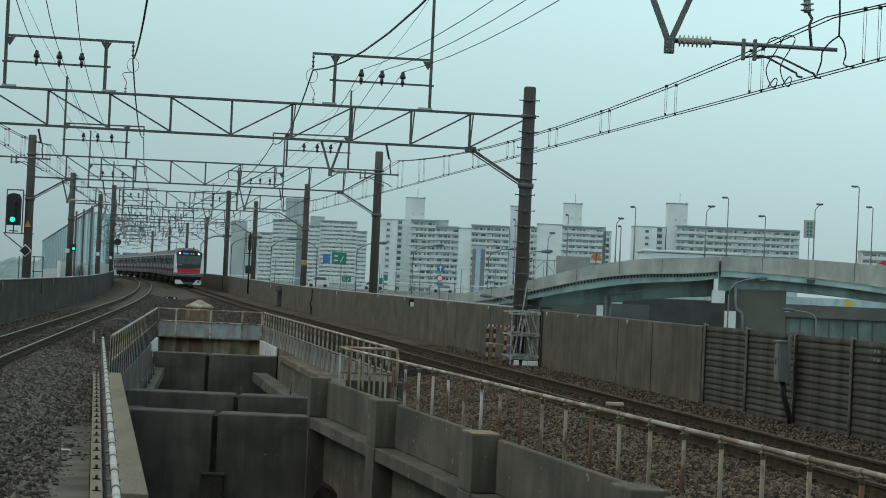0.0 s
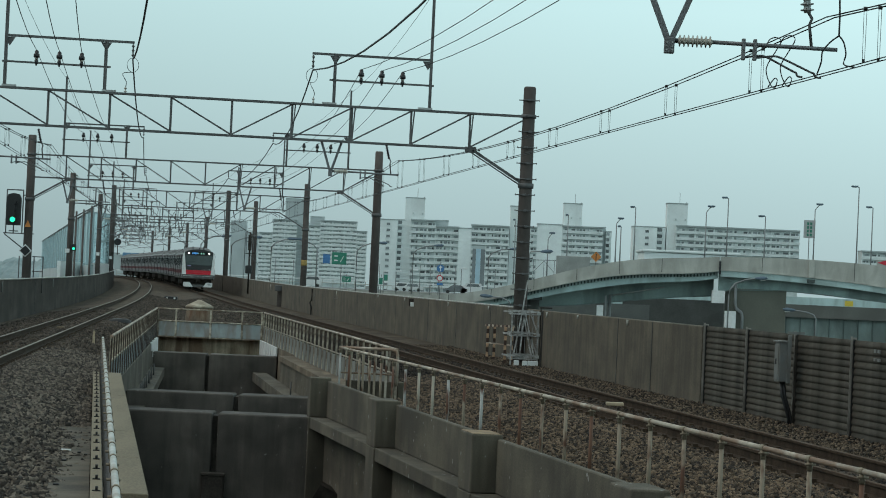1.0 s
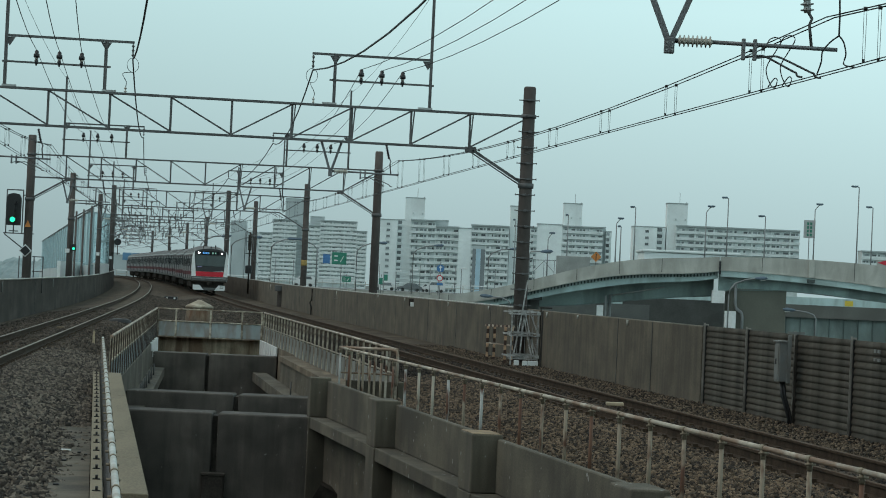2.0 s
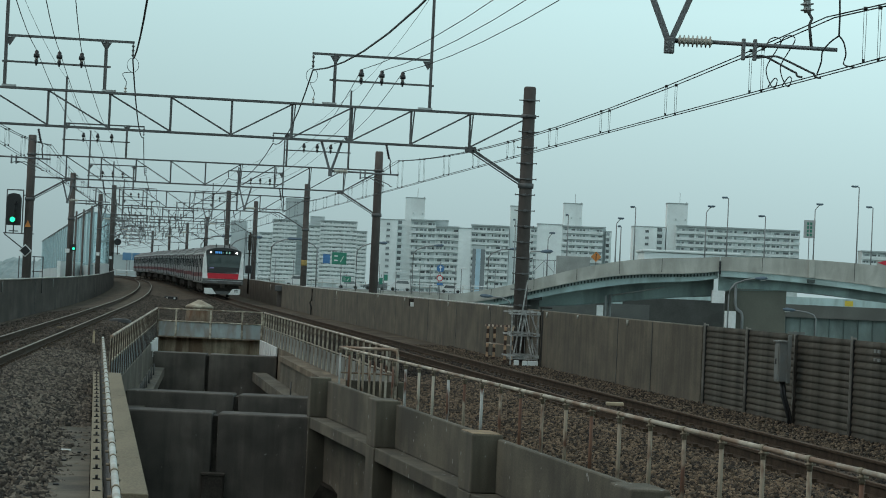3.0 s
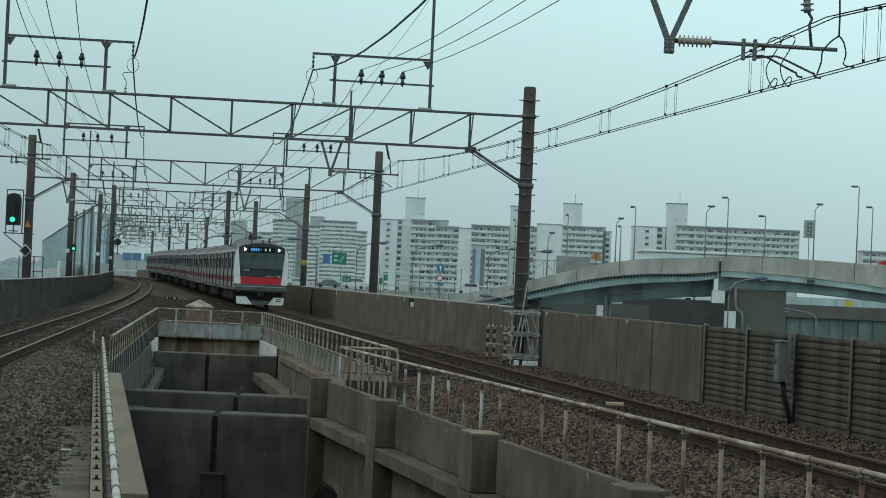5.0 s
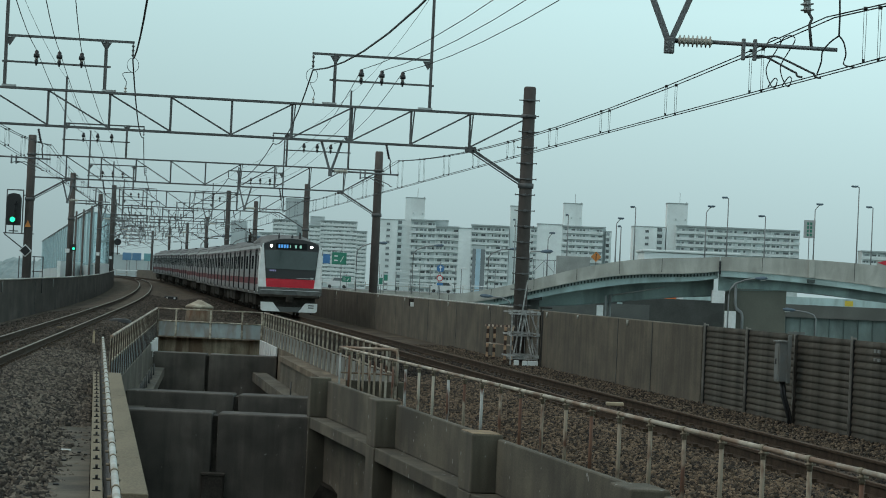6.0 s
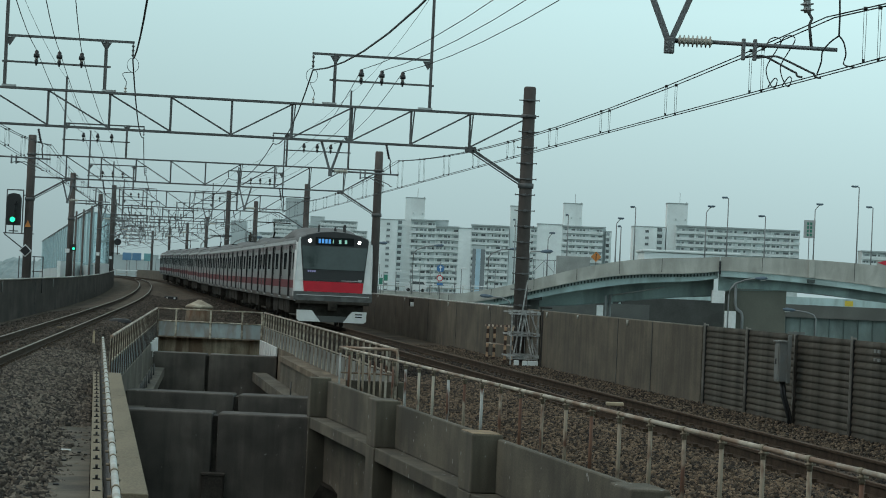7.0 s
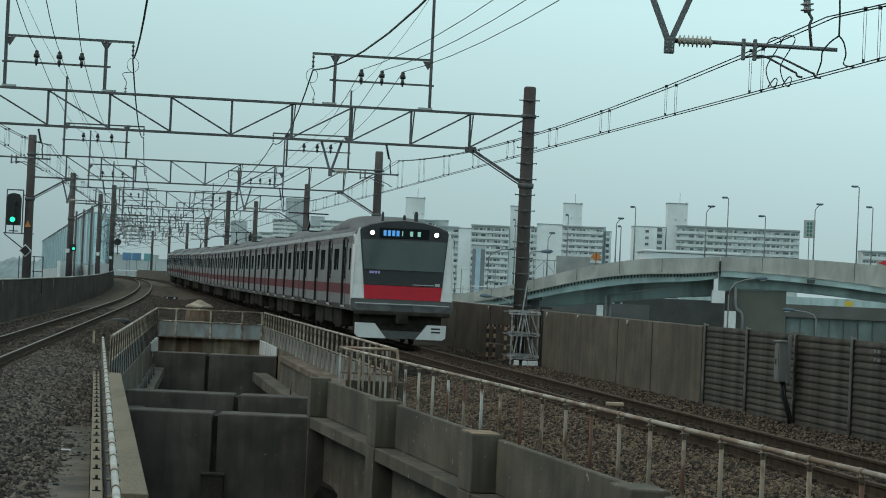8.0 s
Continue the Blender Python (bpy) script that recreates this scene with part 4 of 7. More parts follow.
def shell(bm, y0, y1, doors):
    """A hollow-looking car body with its door bays set in."""
    ring = SIDE + [(-x, z) for x, z in SIDE[-2::-1]]

    def row(y, inset):
        out = []
        for x, z in ring:
            k = inset if 1.0 < z < 3.1 else 0.0
            out.append((x - math.copysign(k, x), y, z))
        return out
    rows = [row(y0, 0)]
    for d in doors:
        rows += [row(d - 0.66, 0), row(d - 0.655, 0.07), row(d + 0.655, 0.07), row(d + 0.66, 0)]
    rows.append(row(y1, 0))
    loft(bm, rows, closed=True)
    bmesh.ops.recalc_face_normals(bm, faces=bm.faces)
    return bm


def side_x(z):
    return 1.475 - max(0.0, z - 1.95) * 0.018


def cowl(y0, y1, w, z, h):
    """A rounded roof housing that slopes down at both ends."""
    rows = []
    for k in steps(0, 1, 14):
        e = min(1.0, min(k, 1 - k) / 0.42)
        e = e * e * (3 - 2 * e)
        rows.append([(w * math.copysign(abs(math.cos(a)) ** 0.55, math.cos(a)), y0 + (y1 - y0) * k, z + (0.02 + (h - 0.02) * e) * math.sin(a) ** 0.7 if math.sin(a) > 0 else z)
                     for a in steps(0, math.pi, 14)])
    return loft(bmesh.new(), rows, closed=True, smooth=True)


def build_car(lead):
    c = thing("lead_train_car" if lead else "train_car",
              "stainless steel commuter train cab car with wine-red band and lit headlamps" if lead else "stainless steel commuter train car with wine-red band",
              "train car", group="cars of the train")
    y1 = 9.55 if lead else 9.75
    part("body", shell(bmesh.new(), -9.75, y1, DOORS), M_INOX, c)
    # roof skin, gutter and equipment
    bm = bmesh.new()
    prof = [(1.37, 3.255), (1.30, 3.345), (1.05, 3.465), (0.55, 3.575), (0.0, 3.615)]
    ringo = prof + [(-x, z) for x, z in prof[-2::-1]]
    loft(bm, [[(x, y, z) for x, z in ringo] + [(x * 0.99, y, z - 0.03) for x, z in ringo[::-1]] for y in (-9.7, y1 - 0.15)])
    part("roof", bm, M_ROOF, c, "grey ribbed roof")
    for s in (-1, 1):
        part("gutter", box(bmesh.new(), (s * 1.445 - 0.03, -9.75, 3.08), (s * 1.445 + 0.03, y1, 3.15), 0.01), M_TRIM, c)
    ac = part("roof_unit", cowl(-3.6, 3.6, 1.15, 3.36, 0.34), M_ROOF, c, "grey air conditioner")
    for i in range(6):
        part("grille", box(bmesh.new(), (-0.5, -1.2 + i * 0.42, 3.60), (0.5, -0.9 + i * 0.42, 3.715)), M_BLACK, ac)
    for s in (-1, 1):
        for i, d in enumerate(DOORS):
            for h in (-1, 1):
                x = s * (side_x(2.2) - 0.066)
                leaf = part("door_leaf", box(bmesh.new(), (x - 0.012, d + (0.012 if h > 0 else -0.645), 1.10), (x + 0.012, d + (0.645 if h > 0 else -0.012), 3.0)), M_INOX, c)
                part("door_window", box(bmesh.new(), (x - 0.016, d + (0.16 if h > 0 else -0.50), 1.84), (x + 0.016, d + (0.50 if h > 0 else -0.16), 2.80), 0.01), M_GLASS, leaf)
                part("door_stripe", box(bmesh.new(), (x - 0.015, d + (0.012 if h > 0 else -0.645), 1.42), (x + 0.015, d + (0.645 if h > 0 else -0.012), 1.72)), M_STRIPE, leaf)
            part("door_gap", box(bmesh.new(), (s * (side_x(2.0) - 0.07) - 0.012, d - 0.02, 1.10), (s * (side_x(2.0) - 0.07) + 0.022, d + 0.02, 3.0)), M_BLACK, c)
            # Door rubber, widened and black to hold the recess shade as well.
            for h in (-1, 1):
                part("door_seal", box(bmesh.new(), (s * 1.42 - 0.03, d + h * 0.648 - 0.06, 1.06), (s * 1.42 + 0.058, d + h * 0.648 + 0.04, 3.02)), M_BLACK, c)
        for k, d in enumerate(DOORS):
            part("panel_seam", box(bmesh.new(), (s * 1.452 - 0.01, d + 2.44, 2.86), (s * 1.452 + 0.012, d + 2.465, 3.07)), M_UNDER, c)
            if k % 2:
                part("side_lamp", box(bmesh.new(), (s * 1.45 - 0.02, d + 0.9, 2.93), (s * 1.45 + 0.03, d + 1.02, 3.03), 0.008), M_BLACK, c)
            part("door_sill", box(bmesh.new(), (s * 1.44 - 0.03, d - 0.6, 1.02), (s * 1.44 + 0.045, d + 0.6, 1.075)), M_TRIM, c)
        edges = [-9.75] + [q for d in DOORS for q in (d - 0.66, d + 0.66)] + [y1]
        for a, b in zip(edges[::2], edges[1::2]):
            xs = s * 1.476
            part("upper_band", box(bmesh.new(), (s * 1.452 - 0.008, a + 0.01, 2.90), (s * 1.452 + 0.010, b - 0.01, 3.07)), M_PINK, c, "thin faded pink band under the gutter")
            part("stripe", box(bmesh.new(), (xs - 0.006, a + 0.01, 1.42), (xs + 0.006, b - 0.01, 1.72)), M_STRIPE, c, "wine-red band")
            if b - a > 2:
                # Panes narrowed: the glass left out stands for its bright reflection.
                for q in (((a + b) / 2 - 0.95, (a + b) / 2 - 0.04), ((a + b) / 2 + 0.04, (a + b) / 2 + 0.55)):
                    part("side_window", box(bmesh.new(), (s * 1.462 - 0.012, q[0], 1.84), (s * 1.462 + 0.010, q[1], 2.76), 0.008), M_GLASS, c)
            elif not lead or a < 0:
                part("side_window", box(bmesh.new(), (s * 1.462 - 0.012, a + 0.35, 1.95), (s * 1.462 + 0.010, b - 0.35, 2.78), 0.008), M_GLASS, c)
            else:
                part("cab_window", box(bmesh.new(), (s * 1.462 - 0.012, b - 0.75, 2.0), (s * 1.462 + 0.010, b - 0.30, 2.75), 0.008), M_GLASS, c)
    # running gear
    for d in (-6.9, 6.9):
        bg = part("bogie", box(bmesh.new(), (-0.95, d - 1.5, 0.35), (0.95, d + 1.5, 0.85), 0.05), M_UNDER, c)
        for w in (-1.05, 1.05):
            for s in (-1, 1):
                bm = tube(bmesh.new(), [(s * 0.50, d + w, 0.43), (s * 0.53, d + w, 0.43), (s * 0.53, d + w, 0.43), (s * 0.60, d + w, 0.43)], [0.45, 0.45, 0.425, 0.42], 20)
                part("wheel", bm, M_UNDER, bg)
                part("axle_box", box(bmesh.new(), (s * 0.85 - 0.12, d + w - 0.2, 0.25), (s * 0.85 + 0.12, d + w + 0.2, 0.62), 0.03), M_UNDER, bg)
    for a, b, z in ((-4.6, -1.8, 0.38), (-1.2, 1.6, 0.45), (2.1, 4.7, 0.40)):
        part("equipment_box", box(bmesh.new(), (-1.25, a, z), (1.25, b, 0.96), 0.04), M_UNDER, c)
    if not lead:
        part("gangway", box(bmesh.new(), (-0.6, 9.74, 1.0), (0.6, 9.995, 3.2), 0.05), M_UNDER, c)
        part("gangway", box(bmesh.new(), (-0.6, -9.995, 1.0), (0.6, -9.74, 3.2), 0.05), M_UNDER, c)
        return c
    part("gangway", box(bmesh.new(), (-0.6, -9.995, 1.0), (0.6, -9.74, 3.2), 0.05), M_UNDER, c)

    # cab front
    def face(z):
        return 9.98 - max(0.0, z - 1.7) ** 1.5 * 0.10

    bm = bmesh.new()
    ring = SIDE + [(-x, z) for x, z in SIDE[-2::-1]]
    rows = []
    for k, sc in ((0.0, 1.0), (0.4, 0.999), (0.7, 0.993), (0.9, 0.98), (1.0, 0.955)):
        rows.append([(x * sc, 9.55 + (face(z) - 0.02 - 9.55) * k, z if z < 1 else 1 + (z - 1) * (1 - (1 - sc) * 0.35)) for x, z in ring])
    loft(bm, rows, closed=True)
    bmesh.ops.recalc_face_normals(bm, faces=bm.faces)
    for fc in bm.faces:
        fc.smooth = True
    part("cab_shell", bm, M_WHITE, c, "white cab shell")
    top = [(x * 1.006, z + 0.012) for x, z in SIDE[4:]]
    top = top + [(-x, z) for x, z in top[-2::-1]]
    rows = [[(x * sc, 9.50 + (face(z) - 9.50) * k, 1 + (z - 1) * (1 - (1 - sc) * 0.33)) for x, z in top] for k, sc in ((0.0, 1.0), (0.4, 0.999), (0.7, 0.994), (0.9, 0.982), (1.0, 0.962))]
    part("cab_roof_edge", loft(bmesh.new(), rows, closed=False, smooth=True), M_GREYP, c, "dark grey roof edge over the cab")
    for s in (-1, 1):
        pts = [(s * 1.10, 1.32), (s * 1.44, 1.32), (s * 1.44, 2.0), (s * 1.36, 3.22), (s * 1.30, 3.34), (s * 1.27, 3.34)]
        part("front_pillar", prism(bmesh.new(), pts, lambda z: face(z) - 0.28, lambda z: face(z) + 0.012), M_WHITE, c, "white front pillar")
    black = [(-1.135, 1.72), (1.135, 1.72), (1.285, 3.28), (1.235, 3.325), (1.0, 3.435), (0.53, 3.545), (0.0, 3.585), (-0.53, 3.545), (-1.0, 3.435), (-1.235, 3.325), (-1.285, 3.28)]
    part("front_mask", prism(bmesh.new(), black, lambda z: face(z) - 0.06, lambda z: face(z) + 0.022), M_BLACK, c, "glossy black front mask")
    part("windscreen", prism(bmesh.new(), [(-1.14, 2.16), (1.14, 2.16), (1.23, 3.02), (-1.23, 3.02)], lambda z: face(z), lambda z: face(z) + 0.030), M_SCREEN, c,
         "dark greenish windscreen")
    part("front_band", prism(bmesh.new(), [(-1.10, 1.32), (1.10, 1.32), (1.132, 1.71), (-1.132, 1.71)], lambda z: face(z) - 0.06, lambda z: face(z) + 0.020), M_RED, c,
         "bright red front band")
    part("bumper", prism(bmesh.new(), [(-1.47, 0.98), (1.47, 0.98), (1.47, 1.31), (-1.47, 1.31)], lambda z: face(z) - 0.4, lambda z: face(z) + 0.015), M_GREYP, c,
         "dull grey lower front panel")
    for s in (-1, 1):
        pts = [(s * 0.30, 1.10), (s * 0.36, 0.99), (s * 1.25, 0.96), (s * 1.42, 1.01), (s * 1.47, 1.10), (s * 1.47, 1.19), (s * 0.30, 1.19)]
        part("bumper_fairing", prism(bmesh.new(), pts, lambda z: face(z) - 0.3, lambda z: face(z) + 0.045 - (1.19 - z) * 0.12), M_BUMP, c, "grey moulded lower fairing")
    part("bumper_lip", box(bmesh.new(), (-1.38, 9.70, 0.86), (1.38, 10.06, 0.985), 0.03), M_UNDER, c)
    part("bumper_line", box(bmesh.new(), (-1.36, 9.95, 1.165), (1.36, 10.045, 1.20), 0.012), M_TRIM, c)
    part("skirt_plate", prism(bmesh.new(), [(-0.44, 0.20), (0.44, 0.20), (0.60, 0.42), (-0.60, 0.42)], 9.60, 9.94), M_GREYP, c, "grey plate between the skirts")
    for s in (-1, 1):
        hl = part("headlamp", tube(bmesh.new(), [(s * 0.93, face(3.22) - 0.02, 3.22), (s * 0.93, face(3.22) + 0.045, 3.22)], 0.115, 16), M_BLACK, c)
        part("lamp_lens", tube(bmesh.new(), [(s * 0.93, face(3.22) + 0.04, 3.22), (s * 0.93, face(3.22) + 0.055, 3.22)], 0.06, 20), M_LAMP, hl, "lit white lamp")
        pts = [(s * 0.42, 0.20), (s * 1.20, 0.20), (s * 1.29, 0.27), (s * 1.30, 0.62), (s * 0.76, 0.62)]
        part("skirt", prism(bmesh.new(), pts, 9.55, 9.98), M_WHITE, c, "white obstacle skirt")
        for z in ((0.40, 0.50) if s < 0 else ()):
            part("hose_slot", box(bmesh.new(), (s * 1.0 - 0.13, 9.975, z), (s * 1.0 + 0.13, 9.99, z + 0.045)), M_BLACK, c)
    part("display", box(bmesh.new(), (-0.72, face(3.2) - 0.02, 3.07), (0.72, face(3.2) + 0.035, 3.37), 0.01), M_GLASS, c)
    for i in range(4):
        x = 0.28 + (3 - i) * 0.125 - 0.14
        part("display_bar", box(bmesh.new(), (x + 0.01, face(3.2) + 0.034, 3.14), (x + 0.095, face(3.2) + 0.04, 3.30)), M_LED, c)
    for x, w in ((0.06, 0.03), (-0.2, 0.09), (-0.42, 0.09)):
        part("display_bar", box(bmesh.new(), (x - w / 2, face(3.2) + 0.034, 3.15), (x + w / 2, face(3.2) + 0.04, 3.29)), M_LED_G, c)
    for i in range(4):
        x = 0.98 - i * 0.08
        part("number_bar", box(bmesh.new(), (x - 0.06, face(2.08) + 0.020, 2.045), (x, face(2.08) + 0.026, 2.12)), M_VIOLET, c)
    part("handrail", box(bmesh.new(), (-0.9, face(1.78) + 0.02, 1.75), (-0.28, face(1.78) + 0.05, 1.775)), M_TRIM, c)
    part("mark", box(bmesh.new(), (-1.06, face(1.8) + 0.02, 1.74), (-0.92, face(1.8) + 0.028, 1.82)), M_TRIM, c)
    cp = part("coupler", box(bmesh.new(), (-0.17, 9.6, 0.62), (0.17, 10.22, 0.98), 0.05), M_UNDER, c)
    part("coupler_head", tube(bmesh.new(), [(0, 10.2, 0.8), (0, 10.28, 0.8)], 0.09, 10), M_UNDER, cp)
    part("coupler_guard", box(bmesh.new(), (-1.2, 9.5, 0.24), (1.2, 9.7, 0.95), 0.05), M_UNDER, c)
    for x, r, h, y in ((0.52, 0.04, 0.30, 8.6), (-0.08, 0.055, 0.22, 8.9), (-0.45, 0.065, 0.34, 8.7)):
        an = part("antenna", tube(bmesh.new(), [(x, y, 3.5), (x, y, 3.56), (x, y, 3.60), (x, y, 3.5 + h), (x, y, 3.56 + h)], [r * 1.7, r * 1.6, r, r * 0.85, r * 0.5], 8), M_BLACK, c)
        part("antenna_foot", box(bmesh.new(), (x - r * 2.2, y - 0.14, 3.50), (x + r * 2.2, y + 0.14, 3.54 + r * 0.5), 0.01), M_GREYP, an)
    part("cab_roof_unit", cowl(-1.0, 9.0, 1.28, 3.30, 0.52), M_ROOF, c, "rounded grey roof cowl")
    return c


lead_car = build_car(True)
mid_car = build_car(False)
CARS = [lead_car, mid_car] + [copy_thing(mid_car, pose(0, 0, 0)) for i in range(8)]


def pantograph(c, y):
    g = part("pantograph", box(bmesh.new(), (-0.7, y - 0.7, 3.62), (0.7, y + 0.7, 3.70), 0.02), M_UNDER, c, "dark single-arm pantograph")
    bm = tube(bmesh.new(), [(0, y - 0.6, 3.7), (0, y + 0.9, 4.05), (0, y - 0.1, 4.5)], 0.04, 6)
    part("pantograph_arm", bm, M_UNDER, g)
    part("pantograph_head", bar(bmesh.new(), (-0.85, y - 0.1, 4.56), (0.85, y - 0.1, 4.56), 0.25, 0.05), M_UNDER, g)


for i, y in ((1, -5.8), (4, -5.8), (7, -5.8)):
    pantograph(CARS[i], y)

# arc length along the east track
TRACK_Y = [40 + 0.5 * i for i in range(1100)]
ARC = [0.0]
for a, b in zip(TRACK_Y, TRACK_Y[1:]):
    ARC.append(ARC[-1] + math.hypot(b - a, rx(b) - rx(a)))


def along(s):
    """Point of the east track s metres from its start, further off as s grows."""
    i = int(np.searchsorted(ARC, s)) - 1
    i = max(0, min(len(ARC) - 2, i))
    y = TRACK_Y[i] + (s - ARC[i]) / (ARC[i + 1] - ARC[i]) * 0.5
    return Vector((rx(y), y, rise(y)))


S_END = float(np.interp(72.9, TRACK_Y, ARC))
SPEED = 22.4


def train_rows(i):
    rows = []
    for k in range(33):
        t = k * 0.25
        mid = S_END + SPEED * (8.0 - t) + 10.0 + 20.0 * i
        a, b = along(mid - 6.9), along(mid + 6.9)
        c, d = (a + b) / 2, (a - b)
        rz = math.degrees(math.atan2(-d.x, d.y))
        rows.append((t, pose(c.x, c.y, c.z, 0, 0, rz)))
    return rows

# ---- ground, town and expressway beyond the viaduct ----
M_GROUND = mat("town_ground", (0.10, 0.11, 0.10), 0.95, vary=0.35, scale=0.02, fine=0.3, bump=0)
# Wall, recess and glass tones sit close together to carry the distance haze.
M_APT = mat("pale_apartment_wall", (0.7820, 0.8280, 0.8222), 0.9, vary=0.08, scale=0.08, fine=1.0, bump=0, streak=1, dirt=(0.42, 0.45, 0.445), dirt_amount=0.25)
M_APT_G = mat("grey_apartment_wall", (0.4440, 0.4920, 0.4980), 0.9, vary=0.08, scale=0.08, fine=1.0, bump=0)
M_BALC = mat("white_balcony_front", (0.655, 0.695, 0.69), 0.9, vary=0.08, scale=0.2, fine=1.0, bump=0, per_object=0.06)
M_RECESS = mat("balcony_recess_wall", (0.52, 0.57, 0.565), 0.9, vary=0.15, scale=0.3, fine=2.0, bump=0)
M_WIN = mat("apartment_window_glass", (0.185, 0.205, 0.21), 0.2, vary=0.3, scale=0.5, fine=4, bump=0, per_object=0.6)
M_ROADC = mat("expressway_concrete", (0.4500, 0.4437, 0.4062), 0.9, vary=0.12, scale=0.45, fine=6, bump=0.05, streak=1, dirt=(0.28, 0.265, 0.235), dirt_amount=0.6)
M_GIRDER = mat("teal_painted_girder", (0.150, 0.205, 0.20), 0.6, vary=0.12, scale=0.3, fine=5, bump=0.02, streak=1, dirt=(0.12, 0.13, 0.12), dirt_amount=0.5)
M_TEAL_L = mat("pale_teal_fascia", (0.44, 0.565, 0.56), 0.6, vary=0.1, scale=0.3, fine=5, bump=0.02, streak=1, dirt=(0.24, 0.29, 0.28), dirt_amount=0.6)
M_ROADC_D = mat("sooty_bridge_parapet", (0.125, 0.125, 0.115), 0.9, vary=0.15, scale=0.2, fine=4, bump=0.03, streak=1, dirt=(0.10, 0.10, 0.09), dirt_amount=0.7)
# Inner girder's colour lifted for the light it gets under the deck.
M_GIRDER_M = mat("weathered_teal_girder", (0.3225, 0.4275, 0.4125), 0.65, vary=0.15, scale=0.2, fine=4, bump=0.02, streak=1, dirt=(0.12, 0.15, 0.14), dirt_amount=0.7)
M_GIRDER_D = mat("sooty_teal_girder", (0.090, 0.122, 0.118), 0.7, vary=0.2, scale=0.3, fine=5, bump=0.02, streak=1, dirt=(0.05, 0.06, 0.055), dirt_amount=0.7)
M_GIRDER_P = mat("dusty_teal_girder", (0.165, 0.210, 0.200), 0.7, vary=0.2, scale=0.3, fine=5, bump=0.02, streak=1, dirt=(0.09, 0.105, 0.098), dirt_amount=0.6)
# Bridge undersides and piers, with shade put into the concrete's colour.
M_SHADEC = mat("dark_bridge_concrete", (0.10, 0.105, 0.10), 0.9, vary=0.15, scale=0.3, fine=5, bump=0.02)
M_SHADE_WALL = mat("soot_black_concrete", (0.058, 0.060, 0.056), 0.9, vary=0.25, scale=0.3, fine=5, bump=0.02)
M_BLOCK = mat("pale_grey_concrete_block", (0.31, 0.32, 0.305), 0.9, vary=0.15, scale=0.5, fine=6, bump=0.02)
M_SLATE = mat("slate_grey_cladding", (0.20, 0.225, 0.235), 0.8, vary=0.1, scale=0.2, fine=2, bump=0)
M_OLIVE = mat("olive_grey_pier", (0.135, 0.135, 0.112), 0.9, vary=0.12, scale=0.3, fine=5, bump=0.02)
M_ROAD = mat("road_asphalt", (0.17, 0.175, 0.175), 0.9, vary=0.15, scale=0.2, fine=5, bump=0)
M_LAMPP = mat("grey_lamp_post", (0.25, 0.26, 0.26), 0.6, 0.3, 0.1, 1, 10, 0)
M_HEAD = mat("slate_lamp_head", (0.10, 0.14, 0.18), 0.5, vary=0.1, scale=1, fine=8, bump=0)
M_YELLOW = mat("yellow_board", (0.62, 0.45, 0.05), 0.6, vary=0.1, scale=1, fine=8, bump=0)
M_SIGN_G = mat("green_road_sign", (0.03, 0.21, 0.14), 0.5, vary=0.1, scale=1, fine=8, bump=0)
M_SIGN_T = mat("pale_blue_panel", (0.40, 0.55, 0.64), 0.5, vary=0.1, scale=0.3, fine=8, bump=0)
# Blue and teal of the far signs dulled to carry the haze.
M_SIGN_P = mat("faded_blue_sign", (0.10, 0.22, 0.36), 0.5, vary=0.1, scale=1, fine=8, bump=0)
M_SIGN_Q = mat("faded_teal_sign", (0.14, 0.33, 0.36), 0.5, vary=0.1, scale=1, fine=8, bump=0)
M_SIGN_B = mat("blue_road_sign", (0.06, 0.19, 0.42), 0.5, vary=0.1, scale=1, fine=8, bump=0)
M_BARRIER = mat("teal_translucent_panel", (0.62, 0.76, 0.78), 0.35, vary=0.12, scale=0.15, fine=2, bump=0)
mb = M_BARRIER.node_tree
tp, mxs = mb.nodes.new("ShaderNodeBsdfTransparent"), mb.nodes.new("ShaderNodeMixShader")
mxs.inputs[0].default_value = 0.30
mb.links.new(mb.nodes["Principled BSDF"].outputs[0], mxs.inputs[2])
mb.links.new(tp.outputs[0], mxs.inputs[1])
mb.links.new(mxs.outputs[0], mb.nodes["Material Output"].inputs["Surface"])
tp.inputs["Color"].default_value = (0.84, 0.95, 0.97, 1)
M_BARPOST = mat("pale_teal_post", (0.30, 0.385, 0.40), 0.5, vary=0.1, scale=1, fine=8, bump=0)
M_CARW = mat("white_car_paint", (0.66, 0.67, 0.66), 0.25, bump=0, vary=0.03)
# Darker car's grey lifted for the haze over the road.
M_CARD = mat("dark_car_paint", (0.16, 0.175, 0.18), 0.25, bump=0, vary=0.05)
M_TRUCK_O = mat("orange_truck_paint", (0.75, 0.16, 0.03), 0.4, bump=0, vary=0.05)
M_TYRE = mat("dusty_tyre_rubber", (0.045, 0.045, 0.045), 0.9, bump=0)

bm = bmesh.new()
loft(bm, [[(x, y, -10.0) for x in (-4000, -400, 0, 400, 4000)] for y in (-600, 0, 300, 1200, 4600)], closed=False)
tagged(part("ground", bm, M_GROUND), "grey-green town ground far below the viaduct", "ground", kind="structure")
# body of the railway viaduct
bm = bmesh.new()
loft(bm, [[(lx(y) - 3.6, y, -9.9), (lx(y) - 3.6, y, -0.95 + rise(y)), (lx(y) - 1.5, y, -0.95 + rise(y)), (lx(y) - 1.5, y, -9.9)] for y in LINE])
tagged(part("viaduct_west", bm, M_WALL), "grey concrete railway viaduct", "viaduct", kind="structure")
bm = bmesh.new()
